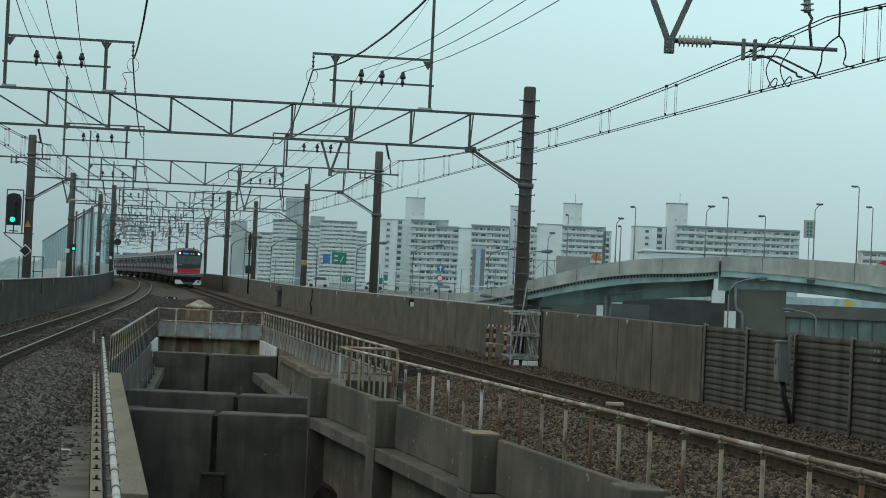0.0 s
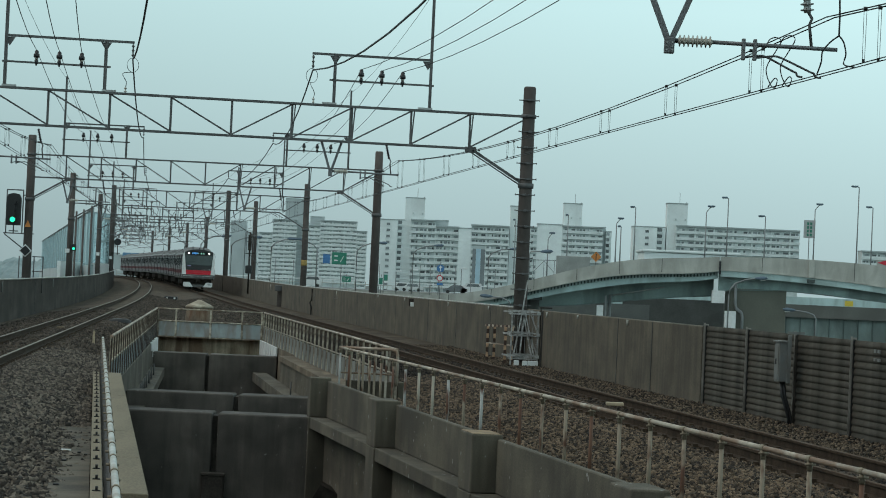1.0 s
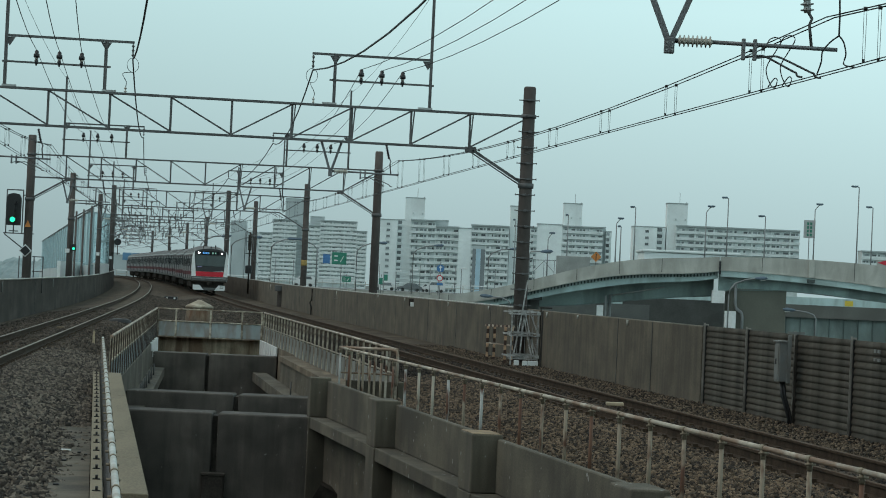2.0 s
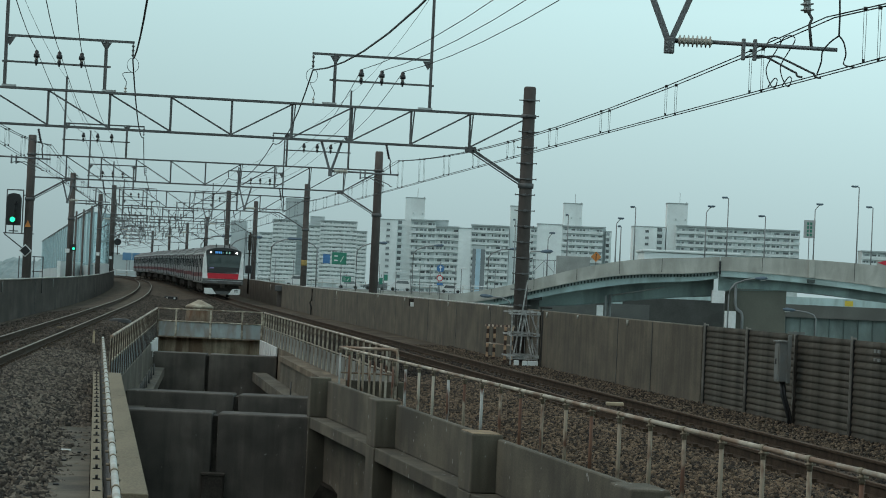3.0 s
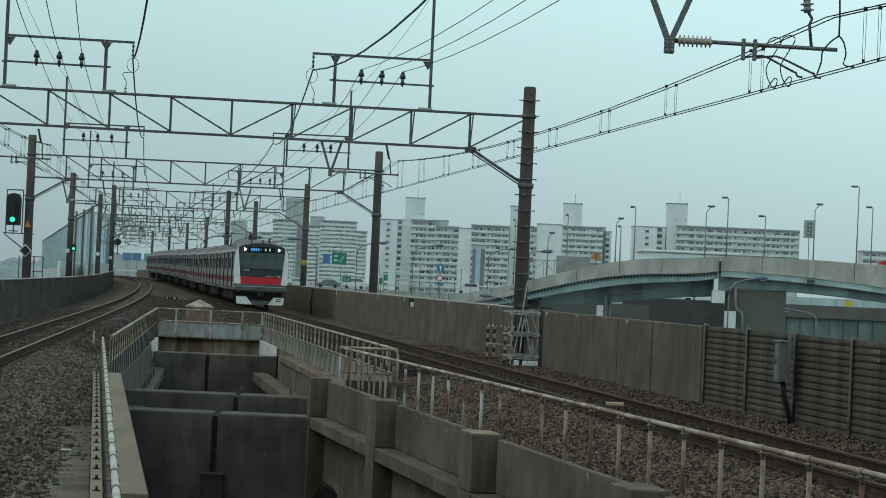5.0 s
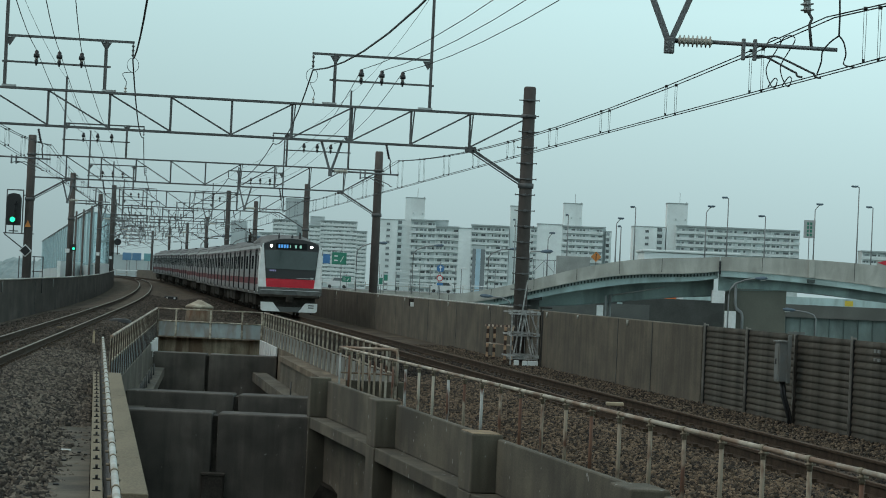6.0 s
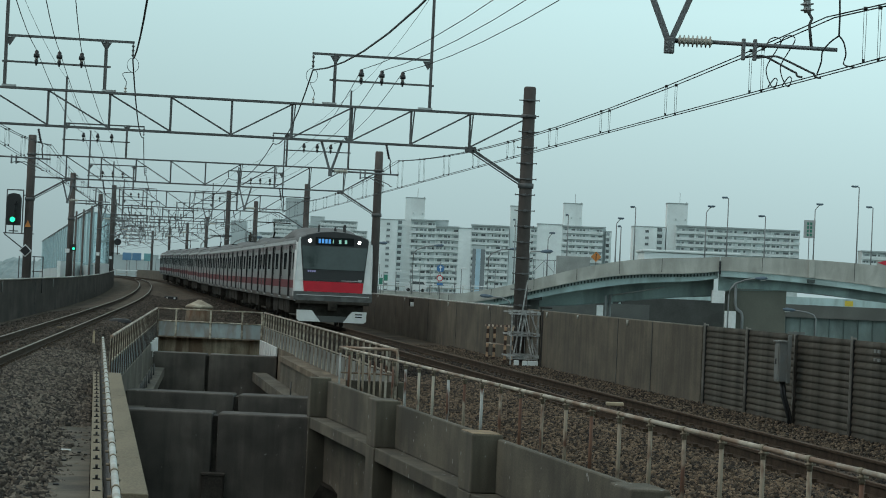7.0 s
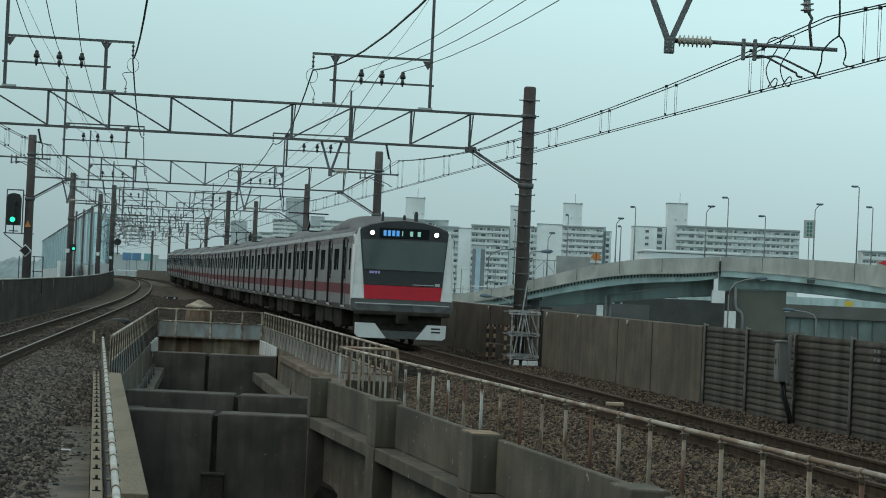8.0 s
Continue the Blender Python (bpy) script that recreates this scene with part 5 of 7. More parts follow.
loft(bm, [[(rx(y) + 2.5, y, -9.9), (rx(y) + 2.5, y, -0.95 + rise(y)), (rx(y) + 4.4, y, -0.95 + rise(y)), (rx(y) + 4.4, y, -9.9)] for y in LINE])
tagged(part("viaduct_east", bm, M_WALL), "grey concrete railway viaduct", "viaduct", kind="structure")


rng_t = random.Random(5)


def apartment(label, blocks, y, storey, rows=13, bay=3.3, rail=1.25):
    """blocks: (kind, x0, x1, roof height): 'plain' wall block, 'tower', 'gable' with small windows, 'stair' with landings, 'balcony' front."""
    b = thing("apartment_block", label, "apartment building", (0, y, -10), "apartment blocks")
    wm = {}

    def piece(key, name, build, material, m):
        """The first piece makes the mesh; the rest share it."""
        if key not in wm:
            wm[key] = part(name, build(), material, b)
            wm[key].matrix_basis = m
            return wm[key]
        return again(wm[key], b, m)

    for kind, x0, x1, top in blocks:
        h = top + 10
        deep = {"tower": 9, "plain": 12, "gable": 13, "balcony": 11, "grey": 12, "stair": 8, "pent": 6}[kind]
        front = {"tower": 3.0, "plain": 0.4, "gable": 0.6, "balcony": 1.2, "grey": 5.0, "stair": 3.0, "pent": 4.0}[kind]
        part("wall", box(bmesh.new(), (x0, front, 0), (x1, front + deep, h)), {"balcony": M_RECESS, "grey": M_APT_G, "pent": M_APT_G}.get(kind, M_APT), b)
        part("roof", box(bmesh.new(), (x0 - 0.15, front - 0.15, h), (x1 + 0.15, front + deep + 0.15, h + 0.45)), M_ROOFEDGE, b)
        n = min(rows, int((h - 0.5) / storey))
        if kind == "balcony":
            part("roof_slab", box(bmesh.new(), (x0 - 0.1, front - 1.0, h - 0.3), (x1 + 0.1, front, h + 0.1)), M_ROOFEDGE, b)
            bays = max(1, round((x1 - x0) / bay))
            w = (x1 - x0) / bays
            for i in range(n):
                z = h - 0.35 - (i + 1) * storey
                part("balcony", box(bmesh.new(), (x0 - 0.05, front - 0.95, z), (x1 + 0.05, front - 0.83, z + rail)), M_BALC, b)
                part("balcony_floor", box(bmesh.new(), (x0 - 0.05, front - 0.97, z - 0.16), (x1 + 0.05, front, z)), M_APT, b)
                for k in range(bays):
                    m = pose(x0 + w * k, front, z)
                    r = rng_t.random()
                    v = 0 if r < 0.45 else (1 if r < 0.8 else 2)
                    lo, hi = ((0.10, 0.50), (0.34, 0.88), (0.14, 0.36))[v]
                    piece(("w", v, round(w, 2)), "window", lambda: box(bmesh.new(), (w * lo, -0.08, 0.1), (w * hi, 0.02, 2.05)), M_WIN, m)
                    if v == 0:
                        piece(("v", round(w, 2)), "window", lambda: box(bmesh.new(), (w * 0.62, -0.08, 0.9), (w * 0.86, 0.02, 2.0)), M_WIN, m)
                    if k % 2 == 0:
                        piece("p", "partition", lambda: box(bmesh.new(), (-0.25, -0.82, 0.0), (0.25, 0.0, storey - 0.23)), M_BALC, m)
                    if rng_t.random() < 0.22:
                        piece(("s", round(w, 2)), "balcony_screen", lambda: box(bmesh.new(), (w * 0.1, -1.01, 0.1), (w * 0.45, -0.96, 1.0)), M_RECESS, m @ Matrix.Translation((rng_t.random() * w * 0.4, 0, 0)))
                    if rng_t.random() < 0.16:
                        piece("l", "laundry", lambda: box(bmesh.new(), (0.2, -0.7, 1.0), (1.5, -0.6, 2.0)), M_BALC, m @ Matrix.Translation((rng_t.random() * w * 0.4, 0, 0)))
        elif kind == "gable":
            xm = x0 + (x1 - x0) * 0.58
            for i in range(n):
                m = pose(xm, front, h - 2.4 - i * storey)
                piece("g", "window", lambda: box(bmesh.new(), (-0.8, -0.05, 0), (0.8, 0.02, 1.1)), M_WIN, m)
                piece("h", "window_sill", lambda: box(bmesh.new(), (-0.9, -0.25, -0.2), (0.9, 0.02, -0.05)), M_APT_G, m)
        elif kind == "stair":
            w = x1 - x0
            for i in range(n):
                z = h - (i + 1) * storey
                m = pose(x0, front, z)
                piece(("o", round(w, 2)), "stair_opening", lambda: box(bmesh.new(), (w * 0.08, -0.06, 1.1), (w * 0.62, 0.02, storey - 0.2)), M_WIN, m)
                piece(("b", round(w, 2)), "landing", lambda: box(bmesh.new(), (0, -1.0, 0), (w * 0.7, 0.0, 1.05)), M_BALC, m)
        elif kind == "tower":
            xc = (x0 + x1) / 2
            part("mast", tube(bmesh.new(), [(xc + 1, 5, h), (xc + 1, 5, h + 5)], 0.10, 5), M_LAMPP, b)
            part("mast", tube(bmesh.new(), [(x1 - 0.4, 5, h - 8), (x1 - 0.4, 5, h + 0.9)], 0.22, 5), M_LAMPP, b)
            for q in (0.42, 0.9):
                part("lamp_bracket", box(bmesh.new(), (x0 + (x1 - x0) * q - 0.35, front - 0.5, h - 7.4), (x0 + (x1 - x0) * q + 0.35, front, h - 6.6)), M_RECESS, b)
            if n < 11:
                for i in range(4):
                    piece("t", "window", lambda: box(bmesh.new(), (-0.35, -0.05, 0), (0.35, 0.02, 1.0)), M_WIN, pose(x0 + (x1 - x0) * 0.88, front, h - 12.0 - i * storey))
    return b


M_ROOFEDGE = mat("grey_roof_edge", (0.34, 0.385, 0.385), 0.9, vary=0.1, scale=0.2, fine=2, bump=0)
apartment("pale grey high-rise apartment slab with white balconies", [("gable", -31.6, -21.6, 30.0), ("stair", -21.6, -18.3, 30.1), ("tower", -18.3, -9.3, 40.6), ("balcony", -15.3, -3.8, 30.5), ("balcony", -3.7, 7.0, 27.9), ("pent", -4.1, 2.0, 30.7), ("plain", 7.0, 12.8, 27.5), ("balcony", 12.8, 30.3, 29.3), ("tower", 30.7, 40.0, 38.9), ("balcony", 40.3, 43.4, 29.5)], 1180, 2.8, 13, 3.3, 1.0)
apartment("pale apartment block with broad white balcony bands", [("plain", 46.4, 58.6, 33.1), ("tower", 59.2, 68.3, 44.0), ("balcony", 58.8, 78.8, 32.7), ("grey", 78.8, 80.5, 32.9), ("stair", 80.6, 83.4, 30.8)], 1260, 2.86, 9)
apartment("long pale apartment block with white balcony bands", [("gable", 85.0, 95.6, 31.0), ("stair", 95.6, 99.7, 31.1), ("tower", 100.1, 109.2, 42.1), ("balcony", 104.2, 159.7, 32.2)], 1140, 2.85, 5, 4.2, 1.1)
apartment("low grey apartment block half hidden behind the expressway", [("balcony", 177.8, 210.0, 23.3)], 1078, 2.8, 4)
apartment("hazy stepped apartment block with white balconies", [("balcony", -127.0, -117.3, 30.9), ("balcony", -117.6, -101.2, 40.4), ("grey", -109.8, -97.3, 55.1), ("plain", -97.3, -93.3, 38.7), ("pent", -92.3, -82.6, 43.4), ("balcony", -93.1, -84.9, 37.1), ("balcony", -84.9, -60.0, 41.0), ("balcony", -59.9, -52.9, 34.7)], 1750, 2.8, 15, 4.0, 1.5)
apartment("very distant hazy apartment tower", [("grey", -159.5, -148.5, 41.0), ("pent", -148.0, -139.0, 33.0)], 1900, 2.9)


apartment("low hazy factory buildings beyond the bend of the line", [("grey", -169.0, -160.5, 8.5), ("grey", -160.3, -153.0, 6.5), ("grey", -152.8, -147.0, 9.0), ("grey", -146.8, -139.0, 7.0),
          ("grey", -138.8, -131.0, 10.0)], 1300, 3.0)


# ---- expressway ramp ----
def ramp_top(x):
    if x > 36.0:
        return -0.002595 * x * x + 0.23009 * x + 1.9518
    return 4.2369e-07 * x ** 5 - 2.6548e-05 * x ** 4 + 0.00015727 * x ** 3 + 0.011531 * x ** 2 + 0.091427 * x ** 1 + 0.29797


def ramp_low(x):
    if x > 36.0:
        return -0.0023282 * x * x + 0.1583 * x + 2.5296
    return 4.176e-07 * x ** 5 - 2.275e-05 * x ** 4 - 4.3574e-05 * x ** 3 + 0.014731 * x ** 2 + 0.050775 * x ** 1 - 0.79119


def ramp_belly(x):
    if x > 36.0:
        return ramp_low(x) - 0.88
    return ramp_low(x) - 0.9 - 0.5 * min(1, max(0, (x - 5) / 15)) + 0.35 * min(1, max(0, (x - 20) / 16))


def inner_low(x):
    """Lower edge of the girder under the middle of the ramp."""
    return float(np.interp(x, [-2, 11, 18, 25, 31, 36, 36.2, 44, 50, 59, 95], [-1.6, -0.8, -0.24, 0.66, 1.38, 1.77, 2.6, 2.87, 2.54, 1.83, -1.5]))


ramp = thing("expressway_ramp", "curved expressway ramp with concrete parapet on teal steel girder", "elevated road", kind="structure")
for a, b in ((-30, 35.95), (36.1, 95)):
    xs = steps(a, b, 40)
    gy = 330.9 if b < 40 else 330.02
    iy = 336.0 if b < 40 else 331.6
    cl = lambda x: min(max(x, -9), 62)
    bm = loft(bmesh.new(), [[(x, 330, ramp_low(cl(x))), (x, 330, ramp_top(cl(x))), (x, 330.3, ramp_top(cl(x))), (x, 330.3, ramp_low(cl(x)))] for x in xs])
    part("parapet", bm, M_ROADC, ramp)
    bm = loft(bmesh.new(), [[(x, 329.85, ramp_low(cl(x)) - 0.12), (x, 329.85, ramp_low(cl(x)) + 0.06), (x, 330.3, ramp_low(cl(x)) + 0.06), (x, 330.3, ramp_low(cl(x)) - 0.12)] for x in xs])
    part("parapet_sill", bm, M_ROADC, ramp)
    bm = loft(bmesh.new(), [[(x, gy, ramp_belly(cl(x))), (x, gy, ramp_low(cl(x)) - 0.1), (x, gy + 0.2, ramp_low(cl(x)) - 0.1), (x, gy + 0.2, ramp_belly(cl(x)))] for x in xs if x > -2])
    part("fascia", bm, M_TEAL_L, ramp, "pale teal painted steel fascia")
    bm = loft(bmesh.new(), [[(x, iy, inner_low(x)), (x, iy, ramp_low(cl(x)) + 0.05), (x, iy + 0.25, ramp_low(cl(x)) + 0.05), (x, iy + 0.25, inner_low(x))] for x in xs if x > -2])
    part("girder", bm, M_GIRDER_M, ramp, "dull teal painted steel girder")
    bm = loft(bmesh.new(), [[(x, iy - 0.4, inner_low(x) - 0.06), (x, iy - 0.4, inner_low(x) + 0.06), (x, iy + 0.6, inner_low(x) + 0.06), (x, iy + 0.6, inner_low(x) - 0.06)] for x in xs if x > -2])
    part("girder_flange", bm, M_GIRDER, ramp)
    bm = loft(bmesh.new(), [[(x, 330.35, ramp_low(cl(x)) - 0.10), (x, 330.35, ramp_low(cl(x)) + 0.2), (x, 341, ramp_low(cl(x)) + 0.2), (x, 341, ramp_low(cl(x)) - 0.10)] for x in xs])
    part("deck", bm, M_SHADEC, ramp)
    bm = loft(bmesh.new(), [[(x, 341, ramp_low(cl(x))), (x, 341, ramp_top(cl(x)) - 0.3), (x, 341.3, ramp_top(cl(x)) - 0.3), (x, 341.3, ramp_low(cl(x)))] for x in xs])
    part("far_parapet", bm, M_ROADC, ramp)
# Dark boxes stand for the shade notched between brackets under the sill.
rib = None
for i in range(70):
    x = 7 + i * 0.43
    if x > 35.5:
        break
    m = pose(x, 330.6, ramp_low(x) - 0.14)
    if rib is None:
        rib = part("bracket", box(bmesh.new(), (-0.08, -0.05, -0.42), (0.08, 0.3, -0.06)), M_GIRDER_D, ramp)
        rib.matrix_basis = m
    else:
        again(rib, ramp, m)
part("parapet_post", box(bmesh.new(), (47.5, 329.8, ramp_low(47.9) - 0.1), (48.3, 330.02, ramp_top(47.9) + 0.03), 0.03), M_ROADC, ramp)
part("drain_box", box(bmesh.new(), (47.4, 329.7, ramp_low(47.9) - 0.75), (48.4, 330.0, ramp_low(47.9) - 0.3), 0.05), M_GIRDER_D, ramp)
for x in (1.0, 6.5, 12.0, 17.5, 23.0, 28.5, 41.5, 53.5, 59.0):
    part("joint", box(bmesh.new(), (x - 0.04, 329.98, ramp_low(x) + 0.1), (x + 0.04, 330.01, ramp_top(x) - 0.02)), M_ROADC_D, ramp)
part("joint_cover", box(bmesh.new(), (35.90, 329.8, 4.6), (36.15, 329.98, 6.3)), M_BLACK, ramp)

pier = thing("ramp_pier", "olive grey concrete pier with white boxes and a drain pipe", "pier", kind="structure")
part("pier_body", box(bmesh.new(), (37.6, 331.4, -10), (45.0, 337, 2.9), 0.1), M_OLIVE, pier)
part("pier_cap", box(bmesh.new(), (36.9, 336.4, 2.85), (45.0, 338, 3.9), 0.1), M_SHADEC, pier)
part("bearing", box(bmesh.new(), (38.4, 332.4, 2.75), (42.6, 335.2, 3.15), 0.05), M_SHADEC, pier)
part("pipe_rail", tube(bmesh.new(), [(22.6, 335.3, 1.25), (29.4, 335.3, 2.62)], 0.09, 6), M_TRIM, ramp, "white pipe under the ramp")
part("pipe_post", tube(bmesh.new(), [(22.3, 335.3, 1.35), (22.2, 335.3, -10)], 0.2, 8), M_LAMPP, ramp)
part("cable_box", box(bmesh.new(), (35.2, 330.2, 0.85), (36.85, 331.2, 2.5), 0.05), M_WHITE, pier, "white steel box")
part("cable_box", box(bmesh.new(), (36.95, 330.2, -2.6), (38.4, 331.2, -0.1), 0.05), M_WHITE, pier, "white steel box")
part("drain_pipe", tube(bmesh.new(), [(38.3, 330.9, 3.6), (38.3, 330.9, 1.0), (38.45, 330.9, 0.3), (39.2, 330.9, -0.3), (39.3, 330.9, -0.8), (39.3, 330.9, -4)], 0.2, 8), M_LAMPP, pier)
for x in (12, 76):
    p2 = thing("ramp_pier", "round grey concrete pier under the ramp", "pier", kind="structure")
    part("pier_body", tube(bmesh.new(), [(x, 335.5, -10), (x, 335.5, ramp_belly(x) + 0.2)], 1.0, 12), M_SHADEC, p2)
    part("pier_cap", box(bmesh.new(), (x - 1.2, 331.5, ramp_belly(x) - 0.2), (x + 1.2, 340, ramp_low(x) - 0.1)), M_SHADEC, p2)

ub = thing("utility_cabinet", "slim white steel cabinet beside the ramp", "cabinet", (20.4, 332, -10))
part("case", box(bmesh.new(), (0, 0, 0), (0.85, 0.6, 9.9), 0.05), M_WHITE, ub)
part("pole", tube(bmesh.new(), [(1.15, 0.3, 0), (1.15, 0.3, 11.2)], 0.14, 8), M_LAMPP, ub)
low = thing("lower_expressway", "lower expressway deck with grey parapet and teal girders", "elevated road", kind="structure")
part("parapet", box(bmesh.new(), (33.0, 420, -1.15), (160, 420.4, 0.95)), M_ROADC_D, low)
part("girder", box(bmesh.new(), (48.5, 420.8, -5.0), (130, 421.1, -1.15)), M_GIRDER_P, low)
part("crosshead", box(bmesh.new(), (33.0, 420.9, -5.0), (48.4, 421.3, -1.15)), M_SHADEC, low)
part("deck", box(bmesh.new(), (20, 420.45, -1.1), (160, 470, -0.6)), M_ROAD, low)
part("far_parapet", box(bmesh.new(), (20, 470, -0.6), (160, 470.5, 2.25)), M_TEAL_L, low, "pale teal far parapet")
st = None
for i in range(18):
    m = pose(50 + i * 2.4, 420.7, -2.2)
    if st is None:
        st = part("stiffener", box(bmesh.new(), (-0.06, -0.1, -2.7), (0.06, 0.1, 1.0)), M_GIRDER_D, low)
        st.matrix_basis = m
    else:
        again(st, low, m)
part("parapet", box(bmesh.new(), (6, 398.0, -6.4), (32.7, 398.5, -0.15)), M_SHADEC, low)
# Wall coloured near black for the heavy shade under the ramp.
part("underbridge_wall", box(bmesh.new(), (30.0, 419.3, -9.9), (46.6, 419.9, 0.90)), M_SHADE_WALL, low, "dark wall under the ramp, its colour standing for shade")
for x in (62, 80, 100):
    part("pier", tube(bmesh.new(), [(x, 440, -10), (x, 440, -1.1)], 1.2, 12), M_SHADEC, low)
part("white_box", box(bmesh.new(), (24.4, 398.6, -2.0), (25.9, 399.8, -0.55)), M_WHITE, low)

# street behind, level with the horizon
road = thing("city_road", "pale raised city road with guard rails", "road", kind="structure")
part("deck", box(bmesh.new(), (-60, 420, -0.4), (18, 470, 0.12)), M_ROAD, road)
part("far_rail", box(bmesh.new(), (-60, 469, 1.45), (30, 469.2, 1.62)), M_WHITE, road)
part("far_rail", box(bmesh.new(), (-60, 469, 0.85), (30, 469.2, 0.97)), M_ROADC, road)
part("near_edge", box(bmesh.new(), (-60, 419.6, -1.5), (18, 419.98, 0.15)), M_ROADC, road)
for x in (-50, -30, -10, 8):
    part("pier", tube(bmesh.new(), [(x, 445, -10), (x, 445, -0.4)], 1.2, 10), M_SHADEC, road)


def street_lamp(x, y, z0, z1, arm, drop=0.1, label="tall grey street lamp with a single arm"):
    l = thing("street_lamp", label, "street lamp", (x, y, z0), "street lamps on the expressway")
    h = z1 - z0
    arm *= 0.5
    part("pole", tube(bmesh.new(), [(0, 0, -0.05), (0, 0, h * 0.5), (0, 0, h)], [0.11, 0.085, 0.065], 8), M_LAMPP, l)
    part("arm", tube(bmesh.new(), [(0, 0, h), (arm * 0.5, 0, h + drop * 0.6), (arm, 0, h + drop)], 0.06, 6), M_LAMPP, l)
    head = part("lamp_head", box(bmesh.new(), (min(arm * 0.2, arm * 1.5), -0.2, h + drop - 0.1), (max(arm * 0.2, arm * 1.5), 0.2, h + drop + 0.12), 0.06), M_HEAD, l)
    part("lens", box(bmesh.new(), (min(arm * 0.5, arm * 1.3), -0.14, h + drop - 0.16), (max(arm * 0.5, arm * 1.3), 0.14, h + drop - 0.09), 0.02), M_GALV, head, "pale lamp glass")
    return l


for x, z1, arm, dr in ((24.8, 12.75, -1.0, 0.1), (22.4, 10.6, 1.3, 0.7), (23.0, 10.2, -0.6, 0.05), (34.0, 12.6, 1.5, 0.8), (36.8, 14.5, -1.2, 0.1), (41.7, 12.4, -1.3, 0.0),
                       (48.1, 13.5, 1.4, 0.8), (53.7, 16.7, -1.4, 0.1), (55.6, 14.1, -1.2, 0.1), (13.6, 8.2, 1.2, 0.8), (9.3, 10.4, -0.5, 0.1), (16.1, 11.4, -0.5, 0.0)):
    street_lamp(x * 1.03, 340.2, ramp_low(x) + 0.2, 1.86 + (z1 - 1.86) * 1.031, arm, dr)


def swan_lamp(x, y, z0, pts, head):
    l = thing("street_lamp", "street lamp with a long curved arm and dark head", "street lamp", (x, y, z0), "street lamps with curved arms")
    part("pole", tube(bmesh.new(), pts, 0.10, 8), M_LAMPP, l)
    e = Vector(pts[-1])
    tip = e + Vector((1.35 * head, 0, 0.08))
    bm = tube(bmesh.new(), [e + (tip - e) * k for k in (-0.22, 0.0, 0.25, 0.55, 0.85, 1.0)], [0.10, 0.17, 0.24, 0.26, 0.19, 0.06], 10)
    hd = part("lamp_head", bm, M_HEAD, l, "slate blue tapered lamp head")
    part("lens", box(bmesh.new(), e + (tip - e) * 0.55 + Vector((-0.34, -0.16, -0.34)), e + (tip - e) * 0.55 + Vector((0.34, 0.16, -0.2)), 0.05), M_GALV, hd, "pale lamp glass")


swan_lamp(37.2, 329.0, -5, [(0, 0, 0), (0, 0, 7.0), (0.15, 0, 7.7), (0.8, 0, 8.5), (2.0, 0, 9.0), (3.6, 0, 9.3)], 1)
swan_lamp(48.6, 329.0, -5, [(0, 0, 0), (0, 0, 4.4), (-0.3, 0, 4.9), (-1.2, 0, 5.2), (-3.0, 0, 5.4)], -1)
swan_lamp(9.2, 329.0, -5, [(0, 0, 0), (0, 0, 4.2), (-0.4, 0, 4.9), (-1.4, 0, 5.3), (-2.8, 0, 5.4)], -1)
for x, s in ((-4.8, 1), (-14.0, 1), (-20.5, -1), (7.5, 1), (-28.0, 1), (-34.5, 1), (-39.5, 1)):
    swan_lamp(x, 415.0, 0.1, [(0, 0, -0.3), (0, 0, 6.3), (s * 0.6, 0, 7.0), (s * 2.0, 0, 7.6), (s * 3.6, 0, 7.8)], s)
for x, z in ((-7.5, 3.3), (-4.8, 3.6), (-0.5, 3.9), (3.2, 4.2), (-9.5, 3.2)):
    l = thing("street_lamp", "short pale lamp post with a flat white head", "street lamp", (x, 417.0, 0.1), "short lamps on the city road")
    part("pole", tube(bmesh.new(), [(0, 0, -0.3), (0, 0, z)], 0.07, 6), M_LAMPP, l)
    part("lamp_head", box(bmesh.new(), (-0.1, -0.2, z - 0.05), (0.9, 0.2, z + 0.2), 0.04), M_WHITE, l)


swan_lamp(11.3, 331.5, 2.6, [(0, 0, -0.5), (0, 0, 3.5), (0.15, 0, 3.85), (0.8, 0, 3.92), (1.7, 0, 3.95)], 1)
rl = thing("ramp_railing", "pale steel railing with braces beside the ramp", "railing", (0, 340.6, 0))
for x in (12.2, 13.6, 15.0, 16.4):
    part("post", bar(bmesh.new(), (x, 0, ramp_low(x) + 0.15), (x, 0, 5.55), 0.07, 0.07), M_LAMPP, rl)
part("rail", bar(bmesh.new(), (12.2, 0, 5.5), (16.4, 0, 5.55), 0.07, 0.09), M_LAMPP, rl)
for a, c in ((12.2, 13.6), (15.0, 13.6)):
    part("brace", bar(bmesh.new(), (a, 0, 3.9), (c, 0, 5.4), 0.06, 0.06), M_LAMPP, rl)
bl = thing("concrete_block", "grey concrete cabinet base behind the ramp parapet", "block", (17.4, 338.0, ramp_low(15.2) + 0.2))
part("body", box(bmesh.new(), (-2.2, 0, 0), (2.2, 2.0, 6.2 - ramp_low(15.2) - 0.2), 0.08), M_BLOCK, bl)
for x in (-10.3, -5.1, -3.6, -1.9, 2.2, 4.8, 8.8, -24.5, -27.5):
    l = thing("lamp_pole", "thin pale pole beside the city road", "pole", (x, 419.0, 0.1), "thin poles by the city road")
    part("shaft", tube(bmesh.new(), [(0, 0, -0.3), (0, 0, 4.4)], 0.06, 6), M_LAMPP, l)
gp = None
fence3 = thing("guard_fence", "pale guard fence along the far edge of the city road", "fence")
